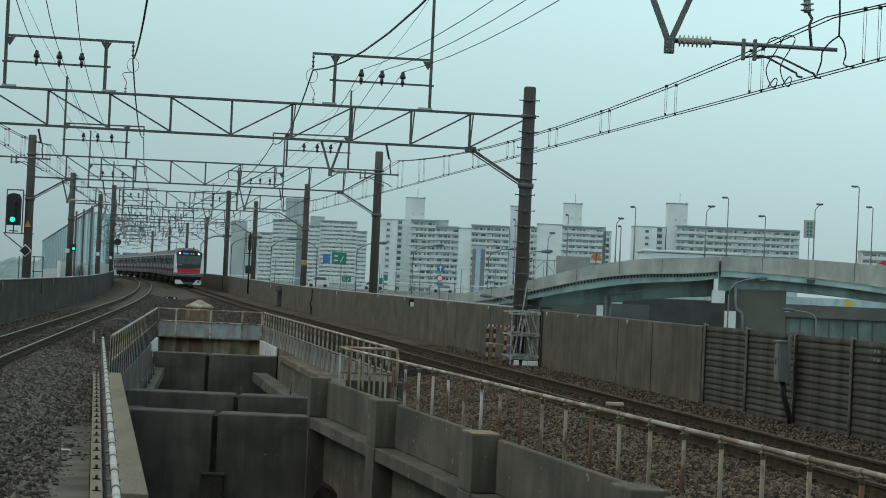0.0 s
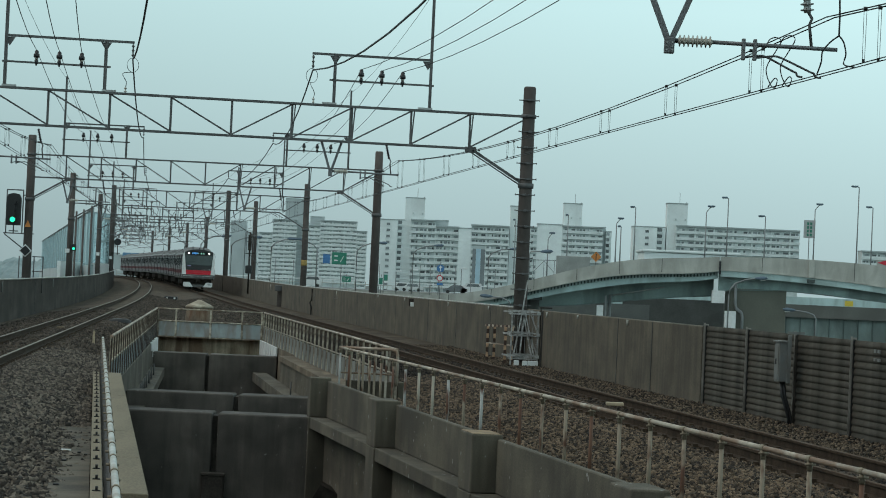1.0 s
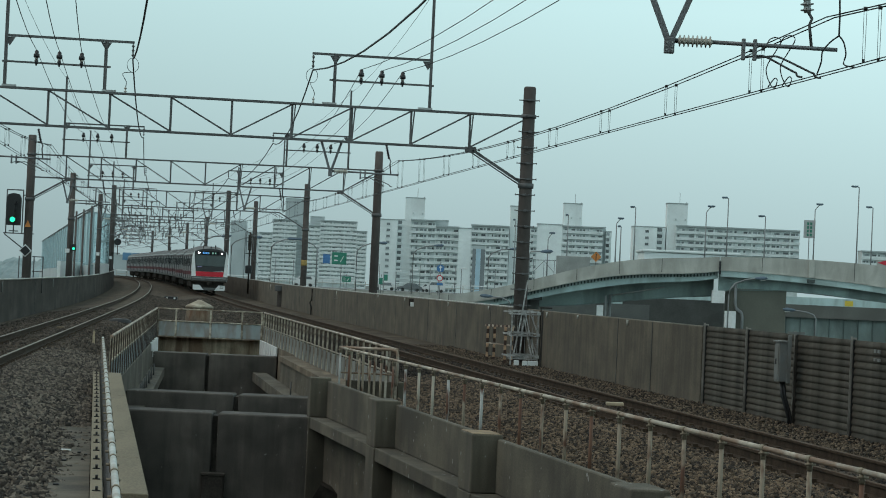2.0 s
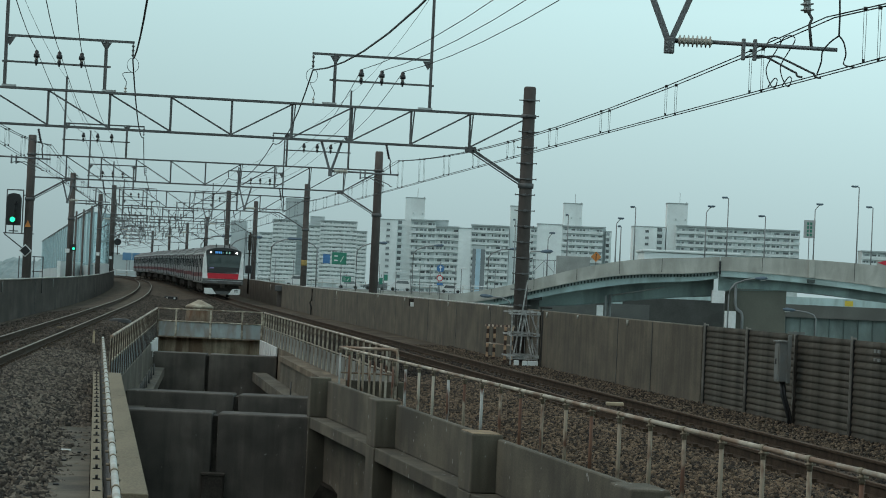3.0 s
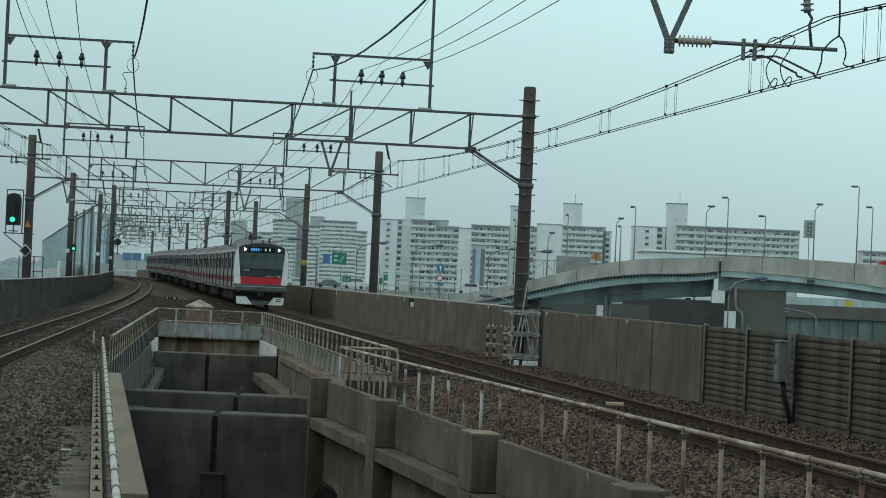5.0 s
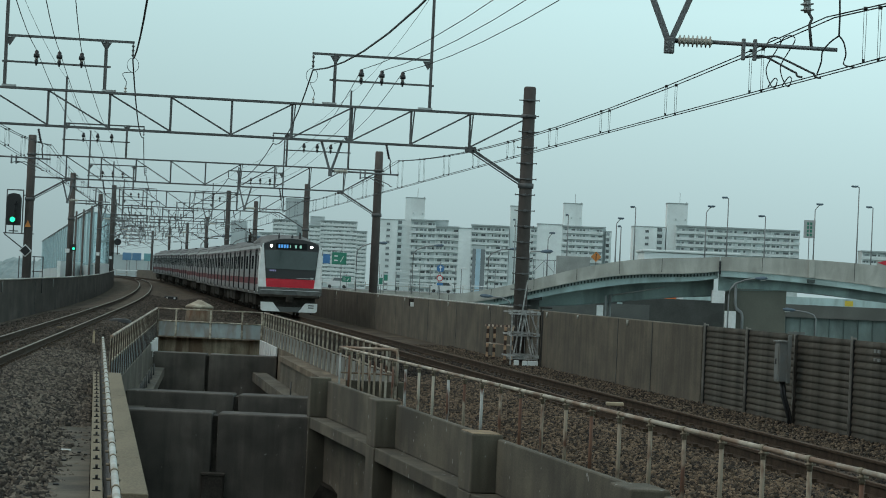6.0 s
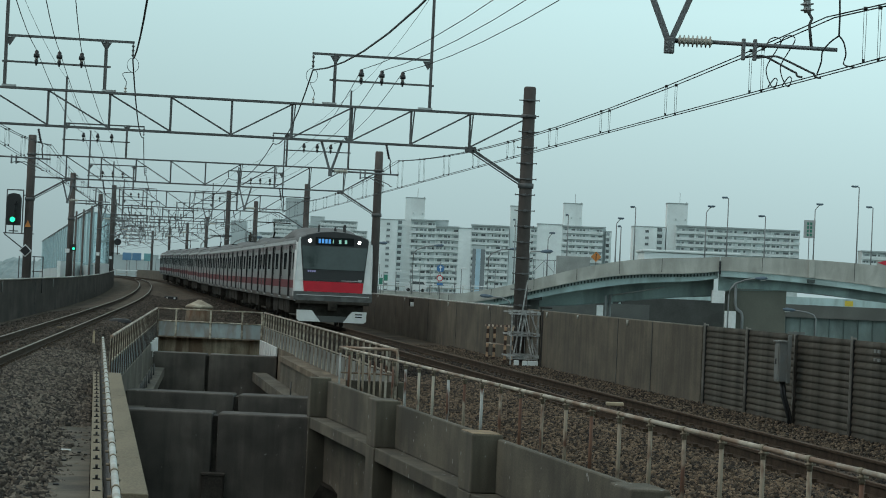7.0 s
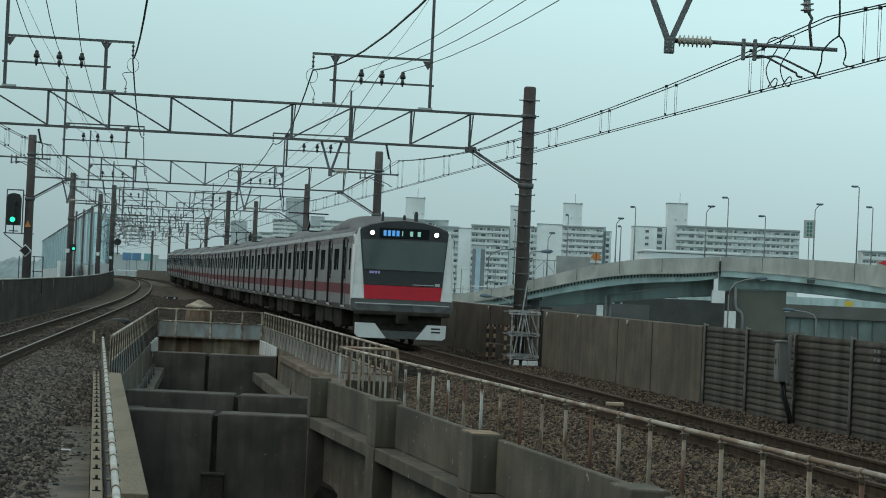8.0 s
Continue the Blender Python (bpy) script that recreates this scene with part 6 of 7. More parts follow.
for i in range(46):
    m = pose(-60 + i * 2, 469.1, 0)
    if gp is None:
        gp = part("post", box(bmesh.new(), (-0.06, -0.06, 0.1), (0.06, 0.06, 1.62)), M_ROADC, fence3)
        gp.matrix_basis = m
    else:
        again(gp, fence3, m)


# ---- road signs ----
def sign_post(name, label, x, y, z0, z1, panels):
    s = thing(name, label, "road sign", (x, y, z0))
    part("post", tube(bmesh.new(), [(0, 0.1, -0.6), (0, 0.1, z1 - z0)], 0.06, 6), M_LAMPP, s)
    for kind, px, pz, w, h, m in panels:
        if kind == "rect":
            p = part("panel", box(bmesh.new(), (px - w / 2, -0.03, pz - z0 - h / 2), (px + w / 2, 0.03, pz - z0 + h / 2), 0.02), m, s)
            if w > 1.0 and m is M_SIGN_G:
                part("sign_bar", box(bmesh.new(), (px - w * 0.34, -0.045, pz - z0 + h * 0.14), (px - w * 0.10, -0.032, pz - z0 + h * 0.24)), M_WHITE, p)
                part("sign_bar", bar(bmesh.new(), (px + w * 0.08, -0.04, pz - z0 - h * 0.3), (px + w * 0.3, -0.04, pz - z0 + h * 0.2), 0.03, 0.10), M_WHITE, p)
                part("sign_bar", box(bmesh.new(), (px - w * 0.34, -0.045, pz - z0 - h * 0.22), (px - w * 0.10, -0.032, pz - z0 - h * 0.12)), M_WHITE, p)
        elif kind == "disc":
            p = part("disc", tube(bmesh.new(), [(px, -0.03, pz - z0), (px, 0.03, pz - z0)], w / 2, 20), m, s)
            if m is M_SIGN_B:
                part("arrow", prism(bmesh.new(), [(px - 0.07, pz - z0 - 0.38), (px + 0.07, pz - z0 - 0.38), (px + 0.07, pz - z0 + 0.1), (px + 0.24, pz - z0 + 0.1), (px, pz - z0 + 0.42),
                     (px - 0.24, pz - z0 + 0.1), (px - 0.07, pz - z0 + 0.1)], -0.045, -0.032), M_WHITE, p)
            else:
                part("disc_face", tube(bmesh.new(), [(px, -0.045, pz - z0), (px, -0.032, pz - z0)], w * 0.36, 20), M_WHITE, p)
        elif kind == "diamond":
            p = part("panel", prism(bmesh.new(), [(px, pz - z0 - h / 2), (px + w / 2, pz - z0), (px, pz - z0 + h / 2), (px - w / 2, pz - z0)], -0.03, 0.03), m, s)
            part("arrow", prism(bmesh.new(), [(px - 0.06, pz - z0 - 0.4), (px + 0.06, pz - z0 - 0.4), (px + 0.06, pz - z0 + 0.4), (px - 0.06, pz - z0 + 0.4)], -0.045, -0.032), M_BLACK, p)
    return s


sign_post("direction_sign", "green and blue direction signs on a grey post", -16.3, 410, 0.1, 7.5,
          [("rect", -0.35, 5.05, 2.35, 1.95, M_SIGN_G), ("rect", -2.4, 4.9, 1.1, 1.5, M_SIGN_B)])
sign_post("direction_sign", "small green direction sign beside the city road", -15.4, 412, 0.1, 2.6, [("rect", 0, 1.75, 1.4, 0.9, M_SIGN_G)])
sign_post("direction_sign", "two small green signs on a post", -9.8, 412, 0.1, 2.8, [("rect", 0, 1.7, 0.55, 1.0, M_SIGN_G), ("rect", 0.75, 2.3, 0.6, 1.0, M_SIGN_G)])
sign_post("traffic_sign", "blue arrow disc above a red-ringed disc on a post", -0.2, 329.6, -0.2, 4.6,
          [("disc", 0, 3.72, 1.0, 1, M_SIGN_B), ("disc", -0.05, 2.45, 0.82, 1, M_RED), ("rect", 0.0, 1.68, 0.8, 0.32, M_SIGN_B)])
sign_post("traffic_sign", "orange diamond warning sign with black arrow on the ramp", 19.9, 330.05, ramp_top(19.9) + 0.55, 6.3, [("diamond", 0, 6.15, 1.35, 1.35, M_ORANGE)])
sign_post("direction_sign", "pale sign with green lettering bars beside a lamp post", 49.0, 341, 6.6, 12.4, [("rect", 0, 11.3, 1.55, 2.4, M_TRIM)])
for k in range(4):
    for q in (-0.3, 0.12):
        o = part("sign_bar", box(bmesh.new(), (q - 0.05, -0.06, 3.75 + k * 0.5), (q + 0.22, -0.035, 4.1 + k * 0.5)), M_SIGN_G, scene.objects["direction_sign.003"])
s = thing("chevron_sign", "red and white chevron board on the ramp parapet", "road sign", (57.1, 330.1, ramp_top(57.1)))
part("panel", box(bmesh.new(), (-0.75, -0.03, -0.02), (1.4, 0.03, 0.75)), M_ROADC, s)
part("chevron", prism(bmesh.new(), [(-0.65, 0.42), (0.35, 0.72), (1.35, 0.72), (1.35, 0.12), (0.35, 0.12)], -0.05, -0.032), M_RED, s)
s = thing("warning_board", "yellow board on the lower expressway", "road sign", (69.0, 430, -0.6))
part("panel", box(bmesh.new(), (-0.7, -0.05, 1.6), (0.7, 0.05, 2.5)), M_YELLOW, s)
part("post", tube(bmesh.new(), [(0, 0.1, 0), (0, 0.1, 1.7)], 0.06, 6), M_LAMPP, s)

# ---- noise barrier beyond the west parapet ----
nb = thing("noise_barrier", "tall teal translucent noise barrier on a concrete base", "noise barrier", kind="structure")
A, B = Vector((-31.1, 225, 0)), Vector((-70.9, 450, -0.98))
n = 24
panel = post2 = None
rzb = math.degrees(math.atan2(-(B.x - A.x), B.y - A.y))
L = (B - A).length / n
for i in range(n):
    p = A + (B - A) * ((i + 0.5) / n)
    m = pose(p.x, p.y, p.z, 0, 0, rzb)
    if panel is None:
        panel = part("panel", box(bmesh.new(), (-0.05, -L / 2 + 0.3, 2.05), (0.05, L / 2 - 0.3, 6.9)), M_BARRIER, nb)
        panel.matrix_basis = m
        post2 = part("post", box(bmesh.new(), (-0.09, -L / 2 - 0.3, 1.2), (0.09, -L / 2 + 0.3, 7.0)), M_BARPOST, nb)
        post2.matrix_basis = m
    else:
        again(panel, nb, m)
        again(post2, nb, m)
bm = bar(bmesh.new(), A + Vector((0, 0, -3.97)), B + Vector((0, 0, -3.97)), 0.5, 12.0)
part("base", bm, M_APT_G, nb, "pale grey concrete base wall")
part("top_rail", bar(bmesh.new(), A + Vector((0, 0, 7.0)), B + Vector((0, 0, 7.0)), 0.2, 0.12), M_STEEL, nb)
part("mid_rail", bar(bmesh.new(), A + Vector((0.1, 0, 2.0)), B + Vector((0.1, 0, 2.0)), 0.2, 0.14), M_BARPOST, nb)
# the barrier's return beside the bend of the line
for i in range(5):
    x = -36.6 + i * 0.56
    part("panel", box(bmesh.new(), (x, 262, 2.2), (x + 0.5, 262.08, 7.5 - 0.05 * i)), M_BARRIER, nb)
    part("post", box(bmesh.new(), (x - 0.06, 262.0, 1.2), (x - 0.01, 262.15, 7.6 - 0.05 * i)), M_BARPOST, nb)
part("top_rail", bar(bmesh.new(), (-36.7, 262.0, 7.55), (-33.8, 262.0, 7.3), 0.1, 0.1), M_BARPOST, nb)
part("mid_rail", bar(bmesh.new(), (-36.7, 261.95, 4.6), (-33.8, 261.95, 4.5), 0.1, 0.1), M_BARPOST, nb)
# taller frame posts near the bend of the line
for x, y, zt in ((-32.4, 224, 6.7), (-31.75, 224, 6.9), (-31.0, 223.5, 7.25), (-34.6, 255, 7.6)):
    q = thing("frame_post", "slender dark steel post beside the noise barrier", "post", (x, y, -9.9), "slender posts by the barrier")
    part("shaft", tube(bmesh.new(), [(0, 0, 0), (0, 0, zt + 9.9)], 0.09, 8), M_POLE, q)
tower = thing("sign_tower", "grey tower with a pale blue vertical panel", "tower", (0, 1100, -10))
for x0, x1, h, m in ((12.9, 14.3, 27.6, M_SLATE), (14.4, 16.4, 28.4, M_SIGN_T), (16.5, 18.3, 27.2, M_SLATE)):
    part("slab", box(bmesh.new(), (x0, 0, 0), (x1, 3, h)), m, tower)
part("beam", box(bmesh.new(), (12.9, -0.1, 27.3), (18.3, -0.02, 28.6)), M_APT_G, tower)
part("white_base", bar(bmesh.new(), (-33.6, 223.0, -3.83), (-34.35, 261.5, -3.83), 0.3, 12.2), M_WHITE, nb, "white painted base wall")


# ---- vehicles on the roads ----
def small_car(label, paint, tall):
    c = thing("car", label, "car", group="cars on the roads")
    h = 1.9 if tall else 1.45
    if tall:
        pts = [(-1.9, 0.3), (1.75, 0.3), (1.8, 0.95), (1.25, 1.1), (0.75, h), (-1.8, h), (-1.92, 1.0)]
    else:
        pts = [(-2.1, 0.3), (2.1, 0.3), (2.15, 0.7), (1.2, 0.85), (0.5, h), (-1.0, h), (-1.7, 0.9), (-2.15, 0.85)]
    bm = prism(bmesh.new(), pts, -0.8, 0.8)
    bmesh.ops.bevel(bm, geom=bm.edges[:], offset=0.06, segments=2, affect="EDGES")
    part("body", bm, paint, c)
    for s in (-1, 1):
        a, b = (-1.6, 0.6) if tall else (-1.3, 0.65)
        part("side_window", prism(bmesh.new(), [(a, h - 0.75 + 0.15), (b + 0.2, h - 0.6), (b - 0.1, h - 0.12), (a + 0.3, h - 0.12)], s * 0.79, s * 0.81), M_WIN, c)
    for x in (-1.25, 1.25):
        for s in (-1, 1):
            part("wheel", tube(bmesh.new(), [(x, s * 0.62, 0.3), (x, s * 0.8, 0.3)], 0.3, 14), M_TYRE, c)
    return c


van = small_car("white van on the raised city road", M_CARW, True)
dark_car = small_car("grey car on the raised city road", M_CARD, False)
sedan = small_car("white car on the raised city road", M_CARW, False)
low_car = small_car("white car on the lower expressway", M_CARW, False)
low_car_two = small_car("white car following the truck on the lower expressway", M_CARW, False)
far_sedan = small_car("white car ahead of the van on the city road", M_CARW, False)
second_van = small_car("second white van on the raised city road", M_CARW, True)
slow_car = small_car("white car rolling slowly along the city road", M_CARW, True)

truck = thing("box_truck", "white box truck with orange panels on the lower expressway", "truck")
part("box_body", box(bmesh.new(), (-5.0, -1.2, 1.0), (2.4, 1.2, 3.5), 0.05), M_CARW, truck)
part("front_edge", box(bmesh.new(), (-5.12, -1.21, 1.0), (-5.0, 1.21, 3.48), 0.02), M_UNDER, truck, "dark front edge of the box")
part("orange_panel", prism(bmesh.new(), [(-1.7, 1.05), (-0.3, 1.05), (0.35, 3.45), (-0.9, 3.45)], -1.23, -1.205), M_TRUCK_O, truck)
part("cab", box(bmesh.new(), (-7.0, -1.15, 0.6), (-5.2, 1.15, 2.0), 0.2), M_CARW, truck)
part("cab_window", box(bmesh.new(), (-6.7, -1.17, 1.3), (-5.7, -1.13, 1.8), 0.02), M_GLASS, truck)
part("tank", box(bmesh.new(), (2.5, -1.2, 1.0), (4.9, 1.2, 3.3), 0.1), M_TRUCK_O, truck, "orange rear tank")
part("rear_box", box(bmesh.new(), (4.95, -1.2, 1.0), (6.1, 1.2, 3.45), 0.05), M_CARW, truck)
part("rear_frame", box(bmesh.new(), (4.9, -1.24, 2.35), (5.75, -1.2, 2.62), 0.01), M_BLACK, truck)
part("side_bar", box(bmesh.new(), (1.5, -1.24, 2.35), (2.5, -1.2, 2.62), 0.01), M_BLACK, truck, "black tank strap")
part("chassis", box(bmesh.new(), (-6.8, -0.9, 0.5), (6.0, 0.9, 1.0)), M_BLACK, truck)
for k in range(3):
    part("lettering_bar", box(bmesh.new(), (-4.5 + k * 0.5, -1.225, 2.15), (-4.12 + k * 0.5, -1.205, 2.75)), M_CARD, truck)
for x in (-5.9, 3.4, 4.9):
    for s in (-1, 1):
        part("wheel", tube(bmesh.new(), [(x, s * 0.8, 0.5), (x, s * 1.15, 0.5)], 0.5, 16), M_TYRE, truck)

bs = thing("direction_sign", "row of wide blue and teal direction signs beyond the parapet, hazed in colour", "road sign", (-60.5, 500, -9.9))
for x, m in ((-1.5, M_SIGN_P), (0.4, M_SIGN_P), (2.7, M_SIGN_Q)):
    part("panel", box(bmesh.new(), (x - 0.88, -0.05, 13.45), (x + 0.88, 0.05, 14.9)), m, bs)
    part("post", tube(bmesh.new(), [(x, 0.15, -0.1), (x, 0.15, 14.8)], 0.12, 6), M_LAMPP, bs)

hall = thing("low_hall", "low white hall with a flat roof beyond the ramp", "hall", (0, 600, -10), kind="")
part("wall", box(bmesh.new(), (47.5, 0, 0), (69.5, 20, 21.3)), M_APT, hall)
part("roof", box(bmesh.new(), (47.0, -0.6, 21.4), (70.2, 20.6, 22.0), 0.2), M_BALC, hall, "white flat roof")
for x in range(49, 68, 4):
    part("window", box(bmesh.new(), (x, -0.06, 17.0), (x + 2.2, 0.02, 18.4)), M_WIN, hall)

# ---- trackside things ----
def stones(name, label, n, area, size, material, seed, lift=0.0):
    """Loose crushed stones scattered over the bed; area(u, v) gives a place."""
    rng = np.random.default_rng(seed)
    base = np.array([(1, 0, 0), (-1, 0, 0), (0, 1, 0), (0, -1, 0), (0, 0, 1), (0, 0, -1)], float)
    tri = np.array([(0, 2, 4), (2, 1, 4), (1, 3, 4), (3, 0, 4), (2, 0, 5), (1, 2, 5), (3, 1, 5), (0, 3, 5)])
    uv = rng.random((n, 2))
    pos = np.array([area(u, v) for u, v in uv])
    q = rng.normal(size=(n, 4))
    q /= np.linalg.norm(q, axis=1)[:, None]
    w, x, y, z = q.T
    rot = np.stack([1 - 2 * (y * y + z * z), 2 * (x * y - z * w), 2 * (x * z + y * w), 2 * (x * y + z * w), 1 - 2 * (x * x + z * z), 2 * (y * z - x * w),
                    2 * (x * z - y * w), 2 * (y * z + x * w), 1 - 2 * (x * x + y * y)], 1).reshape(n, 3, 3)
    s = size * (0.5 + 1.0 * rng.random((n, 1, 1))) * (0.68 + 0.55 * rng.random((n, 6, 1)))
    v = np.einsum("nij,nkj->nki", rot, base[None] * s) + pos[:, None, :]
    v[:, :, 2] += lift + (rng.random((n, 1)) - 0.35) * size * 1.9
    me = bpy.data.meshes.new(name)
    me.vertices.add(n * 6)
    me.vertices.foreach_set("co", v.reshape(-1))
    f = (tri[None] + (np.arange(n) * 6)[:, None, None]).reshape(-1)
    me.loops.add(len(f))
    me.loops.foreach_set("vertex_index", f.astype(np.int32))
    me.polygons.add(len(f) // 3)
    me.polygons.foreach_set("loop_start", np.arange(0, len(f), 3, dtype=np.int32))
    me.update(calc_edges=True)
    me.materials.append(material)
    return tagged(new(name, me), label, "ballast stones", kind="stuff")


def stone_mat(name, dark, light):
    m = bpy.data.materials.new(name)
    m.use_nodes = True
    n, l = m.node_tree.nodes, m.node_tree.links
    p = n["Principled BSDF"]
    p.inputs["Roughness"].default_value = 0.95
    g = n.new("ShaderNodeNewGeometry")
    r = n.new("ShaderNodeValToRGB")
    r.color_ramp.elements[0].color = (*dark, 1)
    r.color_ramp.elements[1].color = (*light, 1)
    # Over a third of the stones go dark, for shade between them.
    e = r.color_ramp.elements.new(0.38)
    e.color = (*[(a * 0.82 + b * 0.18) for a, b in zip(dark, light)], 1)
    l.new(g.outputs["Random Per Island"], r.inputs["Fac"])
    nz = n.new("ShaderNodeTexNoise")
    nz.inputs["Scale"].default_value = 0.7
    tc = n.new("ShaderNodeTexCoord")
    l.new(tc.outputs["Object"], nz.inputs["Vector"])
    mx = n.new("ShaderNodeMixRGB")
    mx.blend_type = "MULTIPLY"
    mx.inputs["Fac"].default_value = 0.55
    r2 = n.new("ShaderNodeValToRGB")
    r2.color_ramp.elements[0].position, r2.color_ramp.elements[0].color = 0.3, (0.5, 0.45, 0.42, 1)
    r2.color_ramp.elements[1].position, r2.color_ramp.elements[1].color = 0.7, (1, 1, 1, 1)
    l.new(nz.outputs["Fac"], r2.inputs["Fac"])
    l.new(r.outputs["Color"], mx.inputs["Color1"])
    l.new(r2.outputs["Color"], mx.inputs["Color2"])
    l.new(mx.outputs["Color"], p.inputs["Base Color"])
    return m


M_ST_L = stone_mat("grey_ballast_stones", (0.008, 0.007, 0.006), (0.228, 0.196, 0.156))
M_ST_R = stone_mat("brown_ballast_stones", (0.008, 0.006, 0.004), (0.240, 0.172, 0.112))


M_ST_W = stone_mat("dull_brown_ballast_stones", (0.009, 0.007, 0.005), (0.215, 0.160, 0.108))
# Stones behind the fence bars, the gaps' shade put into their colour.
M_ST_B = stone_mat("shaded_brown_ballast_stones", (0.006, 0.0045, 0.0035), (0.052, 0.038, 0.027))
M_ST_M = stone_mat("dull_dark_ballast_stones", (0.032, 0.026, 0.020), (0.150, 0.122, 0.096))
M_ST_T = stone_mat("oil_dark_ballast_stones", (0.008, 0.006, 0.0045), (0.105, 0.074, 0.050))


def area_between(y0, y1, fa, fb, power=1.0):
    def place(u, v):
        y = y0 + (y1 - y0) * u ** power
        x = fa(y) + (fb(y) - fa(y)) * v
        return (x, y, bed(x, y))
    return place


stones("ballast_stones_west", "grey crushed stone ballast beside the west track", 92000, area_between(20, 62, lambda y: lx(y) + 0.75, lambda y: rim_l(y) - 0.02, 1.25), 0.036, M_ST_L, 1)
def spill(u, v):
    y = 21 + 15 * u
    w = 0.42 * min(1.0, max(0.0, (y - 21.5) / 7.5)) ** 1.5 + 0.06 * noise.noise(Vector((y * 0.9, 3.0, 0.0))) + 0.05 * noise.noise(Vector((y * 4.0, 9.0, 0.0)))
    x = rim_l(y) - 0.75 + (0.33 + max(0.0, w)) * v
    return (x, y, -0.36 + 0.05 * noise.noise(Vector((x * 3, y * 3, 1.0))) - 0.05 * v)


stones("ballast_stones_spill", "grey ballast stones spilling over the walkway edge", 11000, spill, 0.036, M_ST_L, 9, 0.0)
stones("ballast_stones_west_mid", "grey crushed stone ballast along the west track", 32000, area_between(40, 125, lambda y: lx(y) - 2.9, lambda y: lx(y) + 2.2, 1.2), 0.038, M_ST_M, 2)
stones("ballast_stones_east", "brown crushed stone ballast beside the parapet fence", 120000, area_between(18, 56, lambda y: rim_r(y) + 0.02, lambda y: rx(y) - 0.68, 1.2), 0.029, M_ST_R, 3, 0.0)
stones("ballast_stones_east_far", "brown crushed stone ballast below the east parapet", 75000, area_between(26, 92, lambda y: rx(y) + 0.66, lambda y: rx(y) + WALL_R - 0.02, 1.2), 0.028, M_ST_W, 4)
stones("ballast_stones_east_track", "oil-darkened ballast between the east rails", 18000, area_between(24, 92, lambda y: rx(y) - 0.5, lambda y: rx(y) + 0.5, 1.2), 0.036, M_ST_T, 14)
stones("ballast_stones_middle", "dark crushed stone ballast between the tracks", 24000, area_between(89, 190, lambda y: lx(y) + 0.7, lambda y: rx(y) - 0.7, 1.4), 0.045, M_ST_M, 5)
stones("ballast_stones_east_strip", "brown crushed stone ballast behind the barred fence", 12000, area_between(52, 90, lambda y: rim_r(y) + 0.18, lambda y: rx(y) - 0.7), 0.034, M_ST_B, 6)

# step bolts and clamps on the near mast, with its cage at the foot
PM = PORTALS[2].r
steps_t = thing("climbing_bands", "steel bands with step bolts clamped round the near mast", "step bolts", (PM.x, PM.y, -0.147))
steps_t.scale = (1.079,) * 3
bands = None
for i in range(14):
    z = 7.02 - i * 0.437
    if bands is None:
        bm = tube(bmesh.new(), [(0, 0, -0.014), (0, 0, 0.014)], 0.202, 14)
        bar(bm, (-0.27, -0.05, 0), (-0.17, -0.05, 0), 0.026, 0.026)
        bar(bm, (0.17, -0.05, 0), (0.27, -0.05, 0), 0.026, 0.026)
        box(bm, (-0.28, -0.07, -0.02), (-0.265, -0.03, 0.03))
        box(bm, (0.265, -0.07, -0.02), (0.28, -0.03, 0.03))
        box(bm, (-0.10, -0.235, -0.012), (-0.05, -0.185, 0.014))
        box(bm, (0.06, -0.235, -0.02), (0.12, -0.18, 0.012))
        box(bm, (-0.04, -0.25, -0.03), (0.04, -0.19, 0.03))
        bands = part("band", bm, M_STEEL, steps_t)
        bands.matrix_basis = pose(0, 0, z)
    else:
        again(bands, steps_t, pose(0, 0, z, 0, 0, (i % 3 - 1) * 12))
cage = thing("mast_cage", "grey galvanised steel cage round the mast foot", "cage", (0, 73.2, 0))
CX0, CX1 = 2.08, 2.84
for x in (CX0, CX1):
    part("cage_post", bar(bmesh.new(), (x, 0, -0.45), (x, 0, 1.16), 0.045, 0.045), M_CAGE, cage)
for y in (0.0, 1.5):
    for z, w in ((1.14, 0.06), (1.06, 0.03), (0.52, 0.04), (0.44, 0.03), (-0.13, 0.05), (-0.22, 0.03)):
        part("cage_rail", bar(bmesh.new(), (CX0 - 0.07, y, z), (CX1 + 0.01, y, z), 0.05, w), M_CAGE, cage)
for z in (1.12, 0.48, -0.15):
    part("cage_rail", bar(bmesh.new(), (CX0, 0.02, z), (CX0 - 0.2, 1.5, z), 0.04, 0.05), M_CAGE, cage)
# fine bars of the cage
wire_bar = None
for k in range(7):
    x = CX0 + 0.06 + k * (CX1 - CX0 - 0.1) / 6
    if wire_bar is None:
        wire_bar = part("cage_bar", bar(bmesh.new(), (0, 0.03, -0.2), (0, 0.03, 1.1), 0.012, 0.012), M_CAGE, cage)
        wire_bar.matrix_basis = pose(x, 0, 0)
    else:
        again(wire_bar, cage, pose(x, 0, 0))
for a, b in (((2.36, -0.05, 1.1), (2.48, -0.05, 2.05)), ((2.78, -0.05, -0.25), (2.44, -0.05, 1.15)), ((2.70, -0.05, -0.25), (2.38, -0.05, 1.15)), ((2.16, -0.05, -0.1), (2.36, -0.05, 1.1)),
             ((2.34, -0.05, -0.1), (2.42, -0.05, 1.1)), ((2.82, -0.05, 0.55), (2.60, -0.05, 1.1)), ((2.84, -0.05, -0.1), (2.60, -0.05, 0.45))):
    part("brace", bar(bmesh.new(), a, b, 0.04, 0.04), M_CAGE, cage)
